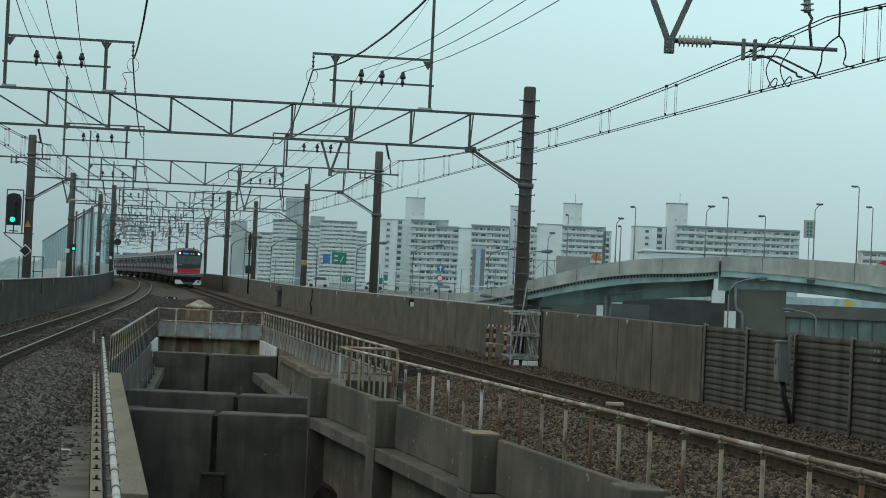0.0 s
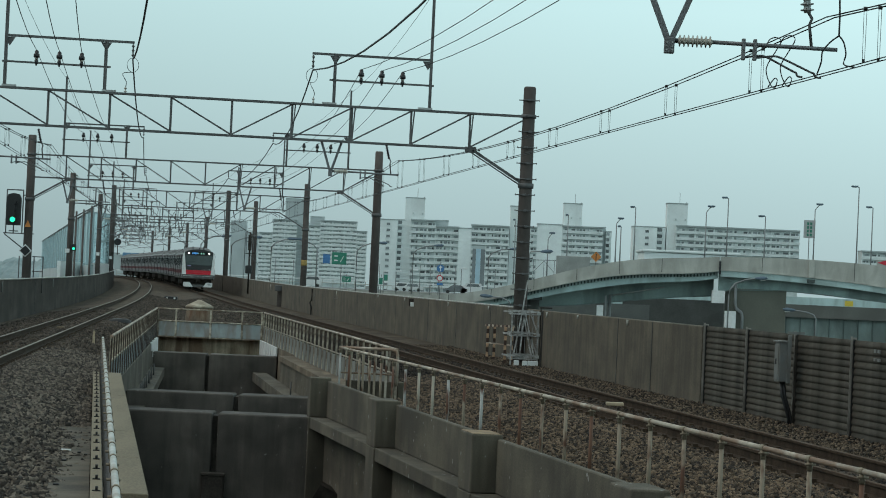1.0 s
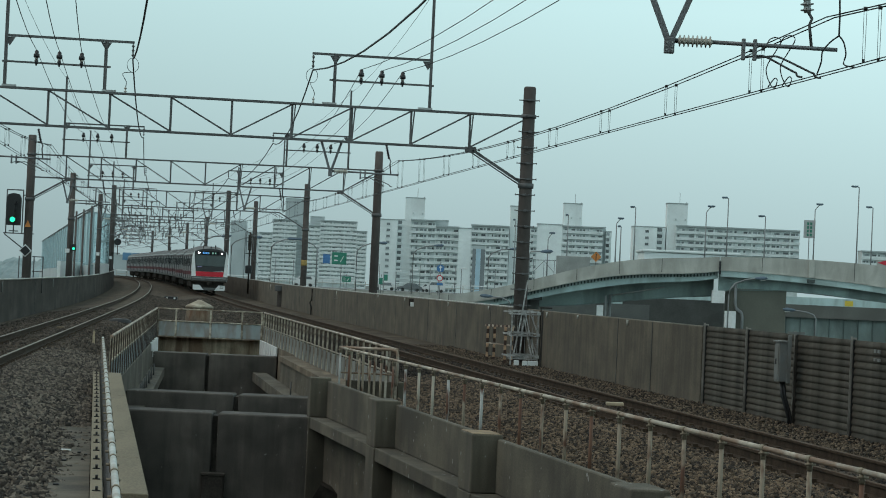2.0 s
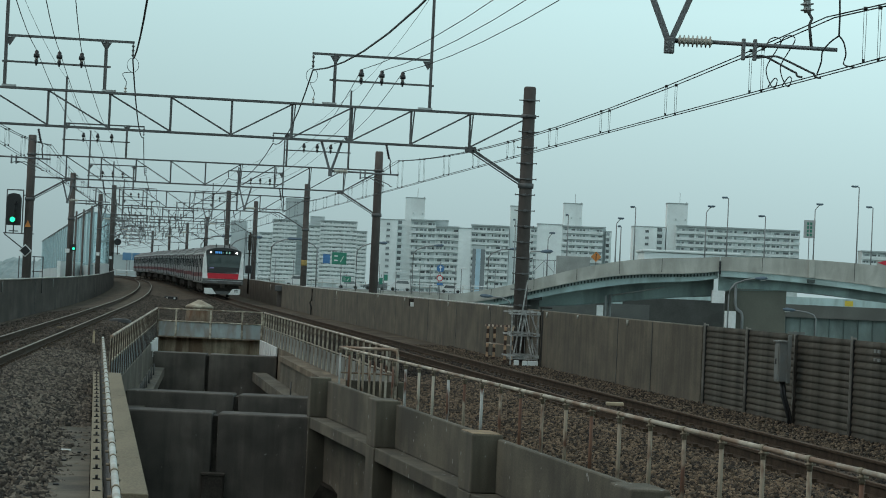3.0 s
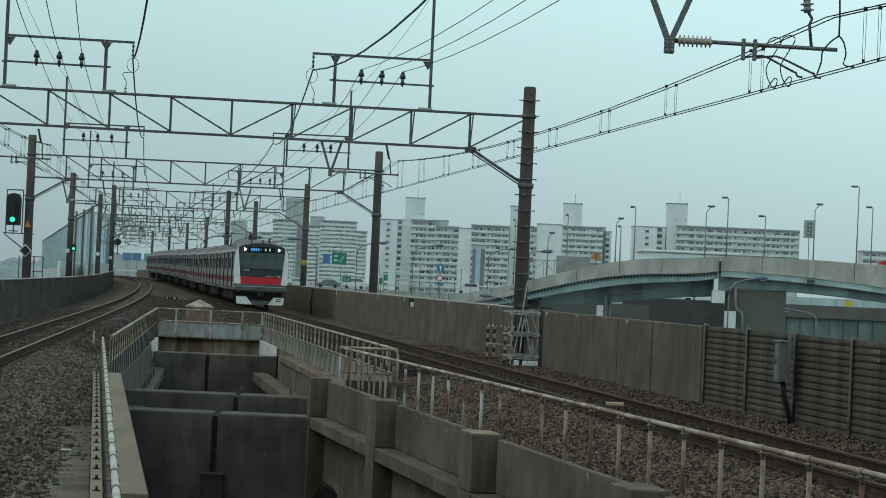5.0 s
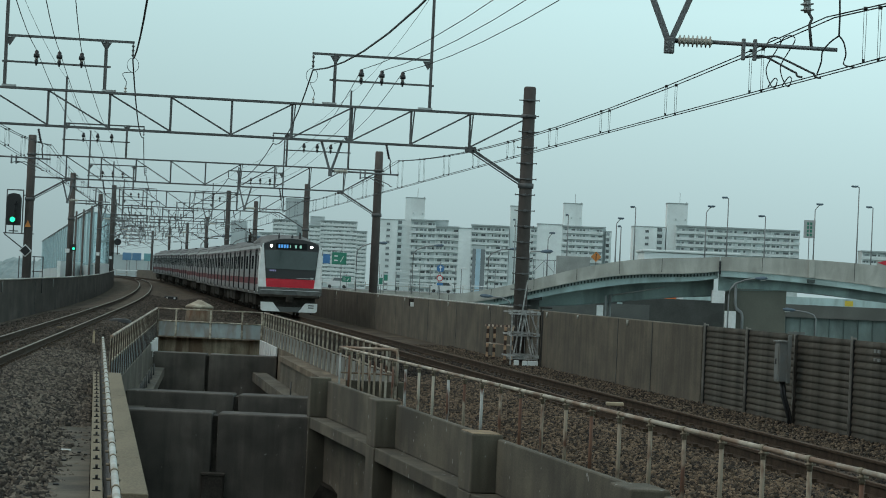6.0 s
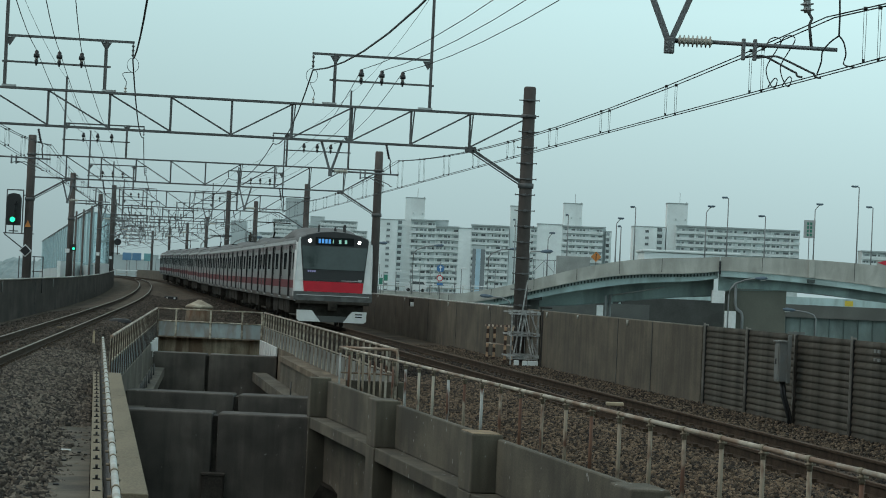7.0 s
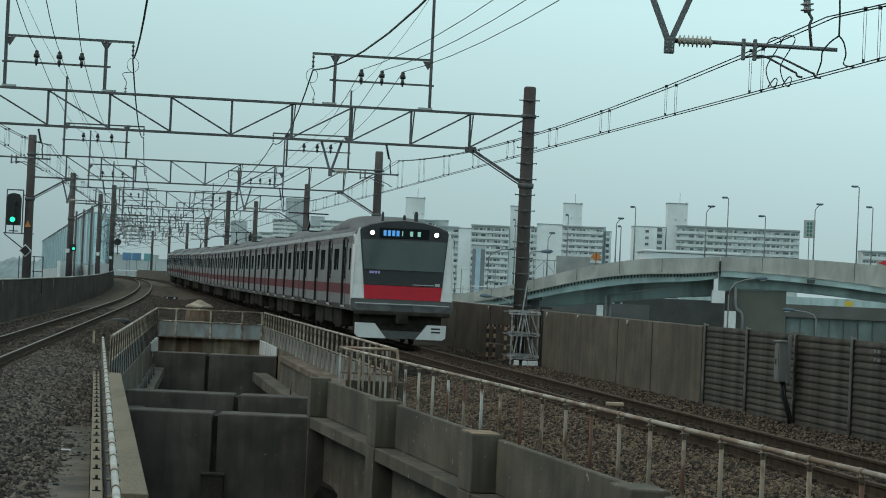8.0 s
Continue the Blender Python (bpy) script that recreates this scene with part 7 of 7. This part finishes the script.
for z in (1.10, 0.48, -0.15):
    part("clamp", box(bmesh.new(), (CX1 - 0.04, -0.09, z - 0.045), (CX1 + 0.06, 0.03, z + 0.045), 0.012), M_GALV, cage, "bolted pipe clamp")
part("dark_bracket", bar(bmesh.new(), (CX1 + 0.03, 0.02, 1.27), (CX1 + 0.38, 0.02, 1.27), 0.04, 0.04), M_UNDER, cage, "short dark steel bracket")
part("dark_bracket", bar(bmesh.new(), (CX1 + 0.06, 0.02, -0.4), (CX1 + 0.06, 0.02, 1.27), 0.03, 0.03), M_UNDER, cage, "dark steel upright")
for x in (2.26, 2.50, 2.66, 2.80):
    part("base_block", box(bmesh.new(), (x - 0.08, -0.2, -0.5), (x + 0.07, 0.02, -0.27), 0.015), M_APT, cage, "pale concrete block")
fence2 = thing("striped_barrier", "low orange and white striped guard frame", "barrier", (0, 0, -0.147))
fence2.scale = (1.079,) * 3
for (x, y) in ((1.36, 71.2), (1.55, 71.2), (1.80, 69.0), (1.98, 69.0)):
    p = part("striped_post", box(bmesh.new(), (x - 0.035, y - 0.03, -0.5), (x + 0.035, y + 0.03, 0.74), 0.006), M_GUARD, fence2)
    for k in range(4):
        part("stripe", box(bmesh.new(), (x - 0.038, y - 0.033, -0.27 + k * 0.26), (x + 0.038, y + 0.033, -0.14 + k * 0.26)), M_GUARD_D, p)
part("top_bar", bar(bmesh.new(), (1.30, 71.0, 0.74), (2.02, 69.0, 0.76), 0.06, 0.06), M_PIPE, fence2)
for k in range(7):
    a, b = (k + 0.3) / 7, (k + 0.75) / 7
    part("stripe", bar(bmesh.new(), (1.30 + 0.72 * a, 71.0 - 2 * a, 0.74 + 0.02 * a), (1.30 + 0.72 * b, 71.0 - 2 * b, 0.74 + 0.02 * b), 0.064, 0.064), M_GUARD_D, fence2)
part("mid_bar", bar(bmesh.new(), (1.34, 71.1, 0.25), (2.0, 69.0, 0.25), 0.03, 0.03), M_PIPE, fence2)

# joints and drip pipes on the east parapet
jm = None
for i, y in enumerate((58.0, 61.9, 72.6, 82.5, 90.5, 98.5, 109.5, 118.0, 126.3, 139.0, 152.0, 163.9)):
    p = on(rx, y, WALL_R - 0.003)
    j = thing("wall_joint", "dark vertical joint in the parapet", "joint", (p.x, p.y, 0), kind="structure")
    part("seal", box(bmesh.new(), (-0.004, -0.03 if i != 2 else -0.07, -0.5), (0.004, 0.03 if i != 2 else 0.07, 1.185)), M_BLACK, j)
    j.rotation_euler = (0, 0, radians(turn(rx, y)))
for y, deep in ((60.1, 0.13), (66.5, 0.09), (71.2, 0.14), (82.2, 0.12), (92, 0.13), (105.5, 0.12), (116, 0.10), (137, 0.42), (191.2, 0.40)):
    p = on(rx, y + 0.6, WALL_R - 0.025)
    j = thing("drip_pipe", "short white plastic pipe at the parapet top", "pipe", (p.x, p.y, 0), "drip pipes on the parapet")
    part("tube", tube(bmesh.new(), [(0, 0, 1.16 - deep), (0, 0, 1.17)], 0.026, 8), M_TAPE, j)
p = on(rx, 103.2, WALL_R - 0.05)
j = thing("wall_box", "small white junction box on a dark plate near the parapet top", "box", (p.x, p.y, 0))
part("back_plate", box(bmesh.new(), (-0.15, 0.05, 0.86), (0.15, 0.08, 1.16), 0.006), M_UNDER, j)
part("case", box(bmesh.new(), (-0.09, -0.05, 0.84), (0.09, 0.05, 1.02), 0.015), M_WHITE, j)
# Pale tube imitates the bright highlight along the parapet's upper edge.
cd = thing("parapet_strip", "thin pale strip standing in for the highlight on the east parapet top", "trim", kind="structure")
part("strip", tube(bmesh.new(), [on(rx, y, WALL_R + 0.03, 1.215) for y in steps(76, 230, 60)], 0.028, 6), M_TAPE, cd)
p = on(rx, 180.5, WALL_R - 0.12)
j = thing("cable_box", "grey steel junction box on a post at the parapet", "box", (p.x, p.y, 0))
part("case", box(bmesh.new(), (-0.35, -0.3, 0.75), (0.22, 0.3, 1.15), 0.03), M_STEEL, j)
part("stem", box(bmesh.new(), (-0.18, -0.1, -0.45), (0.12, 0.1, 0.76), 0.02), M_POLE, j)
p = on(rx, 153.5, WALL_R - 0.06)
j = thing("drain_hose", "crooked black drain hose down the parapet", "hose", (p.x, p.y, 0))
part("tube", tube(bmesh.new(), [(0, 0, 1.15), (0, 0, 0.45), (-0.12, 0, 0.30), (-0.02, 0, 0.05), (-0.02, 0, -0.45)], 0.05, 6), M_BLACK, j)

# Added pale tube stands for sky light caught by the wall top.
cd = thing("parapet_conduit", "pale line along the west parapet top, standing in for sky light", "conduit", kind="structure")
part("conduit", tube(bmesh.new(), [on(lx, y, WALL_L + 0.05, 1.23) for y in steps(96, 330, 60)], 0.032, 6), M_TAPE, cd)
for y in (60, 88, 117.6, 157.5, 188):
    p = on(lx, y, WALL_L + 0.003)
    j = thing("wall_joint", "dark vertical joint in the parapet", "joint", (p.x, p.y, 0), kind="structure")
    part("seal", box(bmesh.new(), (-0.004, -0.05, -0.45), (0.004, 0.05, 1.185)), M_BLACK, j)
    j.rotation_euler = (0, 0, radians(turn(lx, y)))
for y in (98.0, 131.0):
    p = on(lx, y, WALL_L + 0.03)
    j = thing("drip_pipe", "short white plastic pipe at the parapet top", "pipe", (p.x, p.y, 0), "drip pipes on the parapet")
    part("tube", tube(bmesh.new(), [(0, 0, 0.75), (0, 0, 1.15)], 0.03, 8), M_BOX, j)
# relay cabinet on the slatted barrier
pc = on(rx, 45.85, WALL_R - 0.28)
cb = thing("relay_cabinet", "grey steel relay cabinet fixed to the slatted barrier", "cabinet", (pc.x, pc.y, 0))
cb.rotation_euler = (0, 0, radians(turn(rx, 46.3)))
part("case", box(bmesh.new(), (-0.09, -0.20, 0.34), (0.09, 0.12, 1.06), 0.015), M_BOX, cb)
part("lid", box(bmesh.new(), (-0.12, -0.23, 1.06), (0.11, 0.16, 1.09), 0.005), M_BOX, cb)
part("door", box(bmesh.new(), (-0.105, -0.17, 0.38), (-0.091, 0.09, 1.02), 0.004), M_BOX, cb, "grey cabinet door")
part("back_plate", box(bmesh.new(), (0.05, -0.235, 0.32), (0.12, -0.205, 1.20), 0.004), M_BOX, cb)
part("hasp", box(bmesh.new(), (-0.12, -0.06, 0.66), (-0.105, -0.02, 0.76)), M_BLACK, cb)
part("top_bracket", bar(bmesh.new(), (0.05, -0.2, 1.24), (0.36, -0.2, 1.24), 0.05, 0.05), M_BOX, cb)
for o in (0.0, 0.05):
    part("cable", tube(bmesh.new(), [(-0.02 + o, -0.12, 0.34), (0.0 + o, -0.16, 0.1), (0.12 + o, -0.2, -0.3), (0.14 + o, -0.2, -0.55)], 0.03, 6), M_BLACK, cb)
part("support", bar(bmesh.new(), (0.20, -0.25, -0.55), (0.20, -0.25, 1.2), 0.035, 0.035), M_UNDER, cb)

mk = thing("chalk_marks", "two rows of small faded pale marks on the slatted barrier", "marks", (on(rx, 41.5, WALL_R + 0.035).x, 41.5, 0))
for i in range(2):
    for k in range(2):
        part("mark_bar", box(bmesh.new(), (-0.012, -0.35 + k * 0.35, 0.90 + i * 0.14), (0.012, -0.15 + k * 0.35, 0.95 + i * 0.14)), M_BOX, mk)
pb = thing("pit_box", "dark steel box fixed over the beam joint inside the gap", "box", (-4.25, 49.2, -2.3))
part("case", box(bmesh.new(), (-0.21, -0.1, -0.8), (0.21, 0.16, 0.27), 0.03), M_WALL_L, pb)
part("lid", box(bmesh.new(), (-0.23, -0.12, 0.24), (0.23, 0.155, 0.29), 0.01), M_WALL_L, pb)

# colour light signal on the west mast
pl = PORTALS[3].l
sg = thing("colour_light_signal", "black colour light signal showing green, on the mast", "railway signal", (pl.x + 0.49, pl.y, -0.149))
sg.scale = (1.08,) * 3
bm = prism(bmesh.new(), [(-1.42, 3.55), (-0.78, 3.55), (-0.78, 4.75), (-0.86, 4.92), (-1.10, 4.98), (-1.34, 4.92), (-1.42, 4.75)], -0.32, -0.12)
part("backboard", bm, M_BLACK, sg)
for k, z in enumerate((3.80, 4.05, 4.30, 4.55)):
    hd = part("hood", tube(bmesh.new(), [(-1.10, -0.32, z), (-1.10, -0.46, z)], 0.13, 14), M_BLACK, sg)
    part("lens", tube(bmesh.new(), [(-1.10, -0.33, z), (-1.10, -0.475, z)], 0.115, 14), M_GREEN_LAMP if k == 0 else M_BLACK, hd, "lit green lens" if k == 0 else "")
for a, b in (((-1.44, -0.1, 3.2), (-1.44, -0.1, 5.12)), ((-0.72, -0.1, 3.2), (-0.72, -0.1, 5.12)), ((-1.44, -0.1, 5.12), (-0.72, -0.1, 5.12)), ((-1.55, -0.1, 3.2), (-0.2, -0.1, 3.2)),
             ((-1.5, -0.1, 3.16), (-0.6, -0.1, 2.5)), ((-0.7, -0.1, 4.9), (-0.25, -0.1, 4.9)), ((-1.3, -0.1, 3.3), (-0.9, -0.1, 3.3)), ((-1.1, -0.1, 3.55), (-1.1, -0.1, 3.2))):
    part("bracket", bar(bmesh.new(), a, b, 0.05, 0.05), M_STEEL, sg)
part("warning_plate", prism(bmesh.new(), [(-0.59, 3.50), (-0.31, 3.50), (-0.45, 3.80)], -0.26, -0.235), M_ORANGE, sg, "orange triangular plate")
dm = part("diamond_plate", prism(bmesh.new(), [(-0.50, 2.17), (-0.22, 2.45), (-0.50, 2.73), (-0.78, 2.45)], -0.30, -0.27), M_WHITE, sg, "white-edged black diamond plate")
part("diamond_face", prism(bmesh.new(), [(-0.50, 2.215), (-0.265, 2.45), (-0.50, 2.685), (-0.735, 2.45)], -0.32, -0.302), M_BLACK, dm)
for a, b in (((-0.78, -0.1, 0.6), (-0.78, -0.1, 2.2)), ((0.28, -0.1, 0.6), (0.28, -0.1, 2.2)), ((-0.2, -0.1, 2.2), (0.28, -0.1, 2.2)), ((-0.2, -0.1, 1.55), (0.28, -0.1, 1.55)),
             ((-0.78, -0.1, 1.05), (-0.6, -0.1, 1.05)), ((-0.2, -0.1, 0.9), (0.28, -0.1, 0.9)), ((-0.12, -0.1, 0.6), (-0.12, -0.1, 2.2))):
    part("guard_bar", bar(bmesh.new(), a, b, 0.045, 0.045), M_STEEL, sg)

# further signals
pw = on(rx, 214, WALL_R - 0.42)
s2 = thing("colour_light_signal", "black signal heads seen from behind, on a post by the parapet", "railway signal", (pw.x, pw.y, 0))
part("post", tube(bmesh.new(), [(0, 0, 0.2), (0, 0, 5.4)], 0.07, 8), M_UNDER, s2)
part("backboard", box(bmesh.new(), (-0.14, -0.2, 3.85), (0.14, 0.1, 5.2), 0.06), M_UNDER, s2)
for a, b in (((-0.3, 0, 3.7), (-0.3, 0, 5.5)), ((0.3, 0, 3.7), (0.3, 0, 5.5)), ((-0.3, 0, 5.5), (0.3, 0, 5.5)), ((-0.3, 0, 4.6), (0.3, 0, 4.6)), ((0.05, 0, 3.5), (0.75, 0, 2.7))):
    part("cage_bar", bar(bmesh.new(), a, b, 0.05, 0.05), M_STEEL, s2)
part("backboard", box(bmesh.new(), (-0.3, -0.2, 1.9), (0.28, 0.1, 2.6), 0.08), M_BLACK, s2)
part("platform", bar(bmesh.new(), (-0.35, -0.1, 3.6), (0.5, -0.1, 3.6), 0.3, 0.06), M_UNDER, s2)
pd = PORTALS[6].l
s3 = thing("colour_light_signal", "round black signal head on the distant mast", "railway signal", (pd.x, pd.y, 0))
part("backboard", tube(bmesh.new(), [(0.65, -0.35, 4.55), (0.65, -0.2, 4.55)], 0.36, 18), M_BLACK, s3)
part("bracket", bar(bmesh.new(), (0.65, -0.25, 3.2), (0.65, -0.25, 4.2), 0.08, 0.08), M_UNDER, s3)
part("bracket", bar(bmesh.new(), (0.1, -0.25, 3.4), (0.9, -0.25, 3.4), 0.3, 0.08), M_UNDER, s3)
pm2 = PORTALS[4].l
s4 = thing("repeater_signal", "small black repeater signal showing green on the mast", "railway signal", (pm2.x, pm2.y, 0))
part("case", box(bmesh.new(), (0.15, -0.4, 2.85), (0.45, -0.2, 3.3), 0.04), M_BLACK, s4)
part("lens", tube(bmesh.new(), [(0.3, -0.41, 3.0), (0.3, -0.39, 3.0)], 0.09, 12), M_GREEN_LAMP, s4, "lit green lens")
part("number_plate", box(bmesh.new(), (-0.26, -0.26, 2.72), (0.02, -0.24, 2.98)), M_WHITE, s4)
for k, (P, z) in enumerate(((PORTALS[5].l, 3.0), (PORTALS[6].l, 2.9))):
    q = thing("mast_plate", "small white plate on the mast", "plate", (P.x, P.y, 0), "plates on masts")
    part("panel", box(bmesh.new(), (-0.13, -0.27, z - 0.13), (0.15, -0.25, z + 0.15)), M_WHITE, q)
q = thing("mast_band", "yellow band round the mast", "band", (PORTALS[4].r.x, PORTALS[4].r.y, 0))
part("wrap", tube(bmesh.new(), [(0, 0, 2.35), (0, 0, 2.95)], 0.205, 14), mat("yellow_band", (0.30, 0.20, 0.05), 0.6, vary=0.15, scale=4, bump=0), q)

# things lying between the tracks
cap = thing("capped_shaft", "round brown shaft under a pale conical cap", "manhole shaft", (-9.18, 97, 0))
part("drum", tube(bmesh.new(), [(0, 0, -0.5), (0, 0, 0.52)], [0.60, 0.50], 9), M_RUST, cap)
part("cone_cap", tube(bmesh.new(), [(0, 0, 0.47), (0, 0, 0.53), (0, 0, 0.58), (0, 0, 0.80)], [0.53, 0.56, 0.50, 0.04], 9), M_CAP, cap, "pale conical cap")
eq = thing("track_device", "small dark track-side device with white marks", "track device", (-19.9, 188, bed(-19.9, 188) - 0.02))
part("case", box(bmesh.new(), (-0.5, -0.3, 0), (0.45, 0.3, 0.28), 0.05), M_BLACK, eq)
part("mark", box(bmesh.new(), (-0.35, -0.31, 0.12), (-0.22, -0.302, 0.22)), M_WHITE, eq)
part("mark", box(bmesh.new(), (0.2, -0.31, 0.12), (0.33, -0.302, 0.22)), M_WHITE, eq)
pad = thing("cable_cover", "flat black rubber cover on the ballast", "cover", (-12.04, 96.0, bed(-12.04, 96.0) + 0.05))
part("mat", tube(bmesh.new(), [(0, 0, -0.12), (0, 0, 0.09), (0, 0, 0.14)], [0.42, 0.40, 0.25], 16), M_BLACK, pad)
mk = thing("white_marker", "small worn white marker lying on the sleeper end", "marker", (3.05, 43.4, -0.1))
part("slab", box(bmesh.new(), (-0.15, -0.08, 0), (0.15, 0.08, 0.06), 0.015), M_CREAM, mk)
mk = thing("track_marker", "low orange and white marker between the rails", "marker", (-12.2, 82, -0.19))
part("slab", box(bmesh.new(), (-0.12, -0.1, 0), (0.12, 0.1, 0.10), 0.02), M_TAN, mk)

sk = thing("marker_stake", "short cream stake standing in the ballast", "stake", (-9.43, 69.56, -0.5))
part("shaft", box(bmesh.new(), (-0.03, -0.03, 0), (0.03, 0.03, 0.62), 0.006), M_CREAM, sk)
# litter on the walkway
for dx, y, w, m, lab in ((-0.30, 30.2, 0.06, M_WHITE, "thin white stick lying on the walkway"), (-0.14, 29.9, 0.02, M_BLACK, "small dark pebble on the walkway"),
                         (-0.30, 28.6, 0.028, M_BLACK, "small dark pebble on the walkway"), (-0.06, 29.6, 0.018, M_BLACK, "small dark pebble on the walkway"), (-0.34, 25.4, 0.03, M_BLACK, "small dark pebble on the walkway")):
    d = thing("stick" if m is M_WHITE else "pebble", lab, "litter", (rim_l(y) + dx, y, -0.332))
    part("lump", box(bmesh.new(), (-w, -0.03, 0), (w, 0.03, 0.022), 0.008), m, d)

# low trees beyond the west parapet, haze put into the slope's colour
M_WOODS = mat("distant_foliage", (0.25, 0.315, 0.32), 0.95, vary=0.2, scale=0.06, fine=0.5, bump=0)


def ridge(u, v):
    return (-400 + 260 * u, 900 + 60 * v, -9 + 16.5 * (v ** 0.5) * (0.75 + 0.35 * noise.noise(Vector((u * 22, 0, 0))) + 0.08 * noise.noise(Vector((u * 160, 4.0, v * 6)))))


bm = loft(bmesh.new(), [[ridge(i / 320, k) for i in range(321)] for k in (0.0, 0.05, 0.1, 0.15, 0.22, 0.3, 0.4, 0.5, 0.62, 0.75, 0.88, 1.0)], closed=False)
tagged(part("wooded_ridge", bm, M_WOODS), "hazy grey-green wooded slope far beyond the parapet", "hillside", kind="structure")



def drive(c, y, z, rz, stops):
    """Key a vehicle along a straight road by (seconds, x)."""
    walk(c, [(t, pose(x, y, z, 0, 0, rz)) for t, x in stops])


def motions():
    for i, c in enumerate(CARS):
        walk(c, train_rows(i))
    drive(van, 440, 0.12, 180, [(0.0, 12.0), (1.0, 5.1), (1.7, 0.7), (2.8, -6.1), (3.5, -9.4), (4.7, -14.1), (5.8, -17.5), (8.0, -23.0)])
    drive(dark_car, 440, 0.12, 180, [(0.0, 9.0), (1.0, 2.4), (1.7, -3.2), (2.8, -10.4), (4.7, -18.6), (8.0, -28.0)])
    drive(sedan, 450, 0.12, 0, [(0.0, -12.0), (2.8, 1.1), (3.5, 3.8), (4.2, 9.2), (6.0, 24.0), (8.0, 41.0)])
    drive(far_sedan, 443, 0.12, 180, [(0.0, 0.3), (1.0, -5.2), (1.7, -8.2), (2.8, -15.0), (4.7, -24.0), (8.0, -36.0)])
    drive(second_van, 440, 0.12, 180, [(0.0, 28.5), (4.7, 6.1), (5.8, 0.9), (6.5, -2.3), (8.0, -8.6)])
    drive(slow_car, 452, 0.12, 180, [(0.0, -21.9), (0.8, -23.0), (1.6, -24.0), (2.8, -25.6), (4.7, -28.2), (8.0, -33.0)])
    drive(low_car, 440, -0.6, 0, [(0.0, 22.0), (3.0, 61.5), (3.3, 66.5), (3.5, 69.8), (5.0, 95.0), (8.0, 145.0)])
    drive(truck, 445, -0.6, 0, [(0.0, 144.0), (3.5, 76.5), (3.7, 72.6), (3.9, 68.7), (4.1, 65.0), (4.5, 57.6), (5.8, 38.6), (6.0, 36.2), (6.5, 30.0), (8.0, 26.0)])
    drive(low_car_two, 445, -0.6, 180, [(0.0, 160.0), (3.9, 81.5), (4.1, 77.6), (6.0, 52.0), (8.0, 40.0)])


motions()
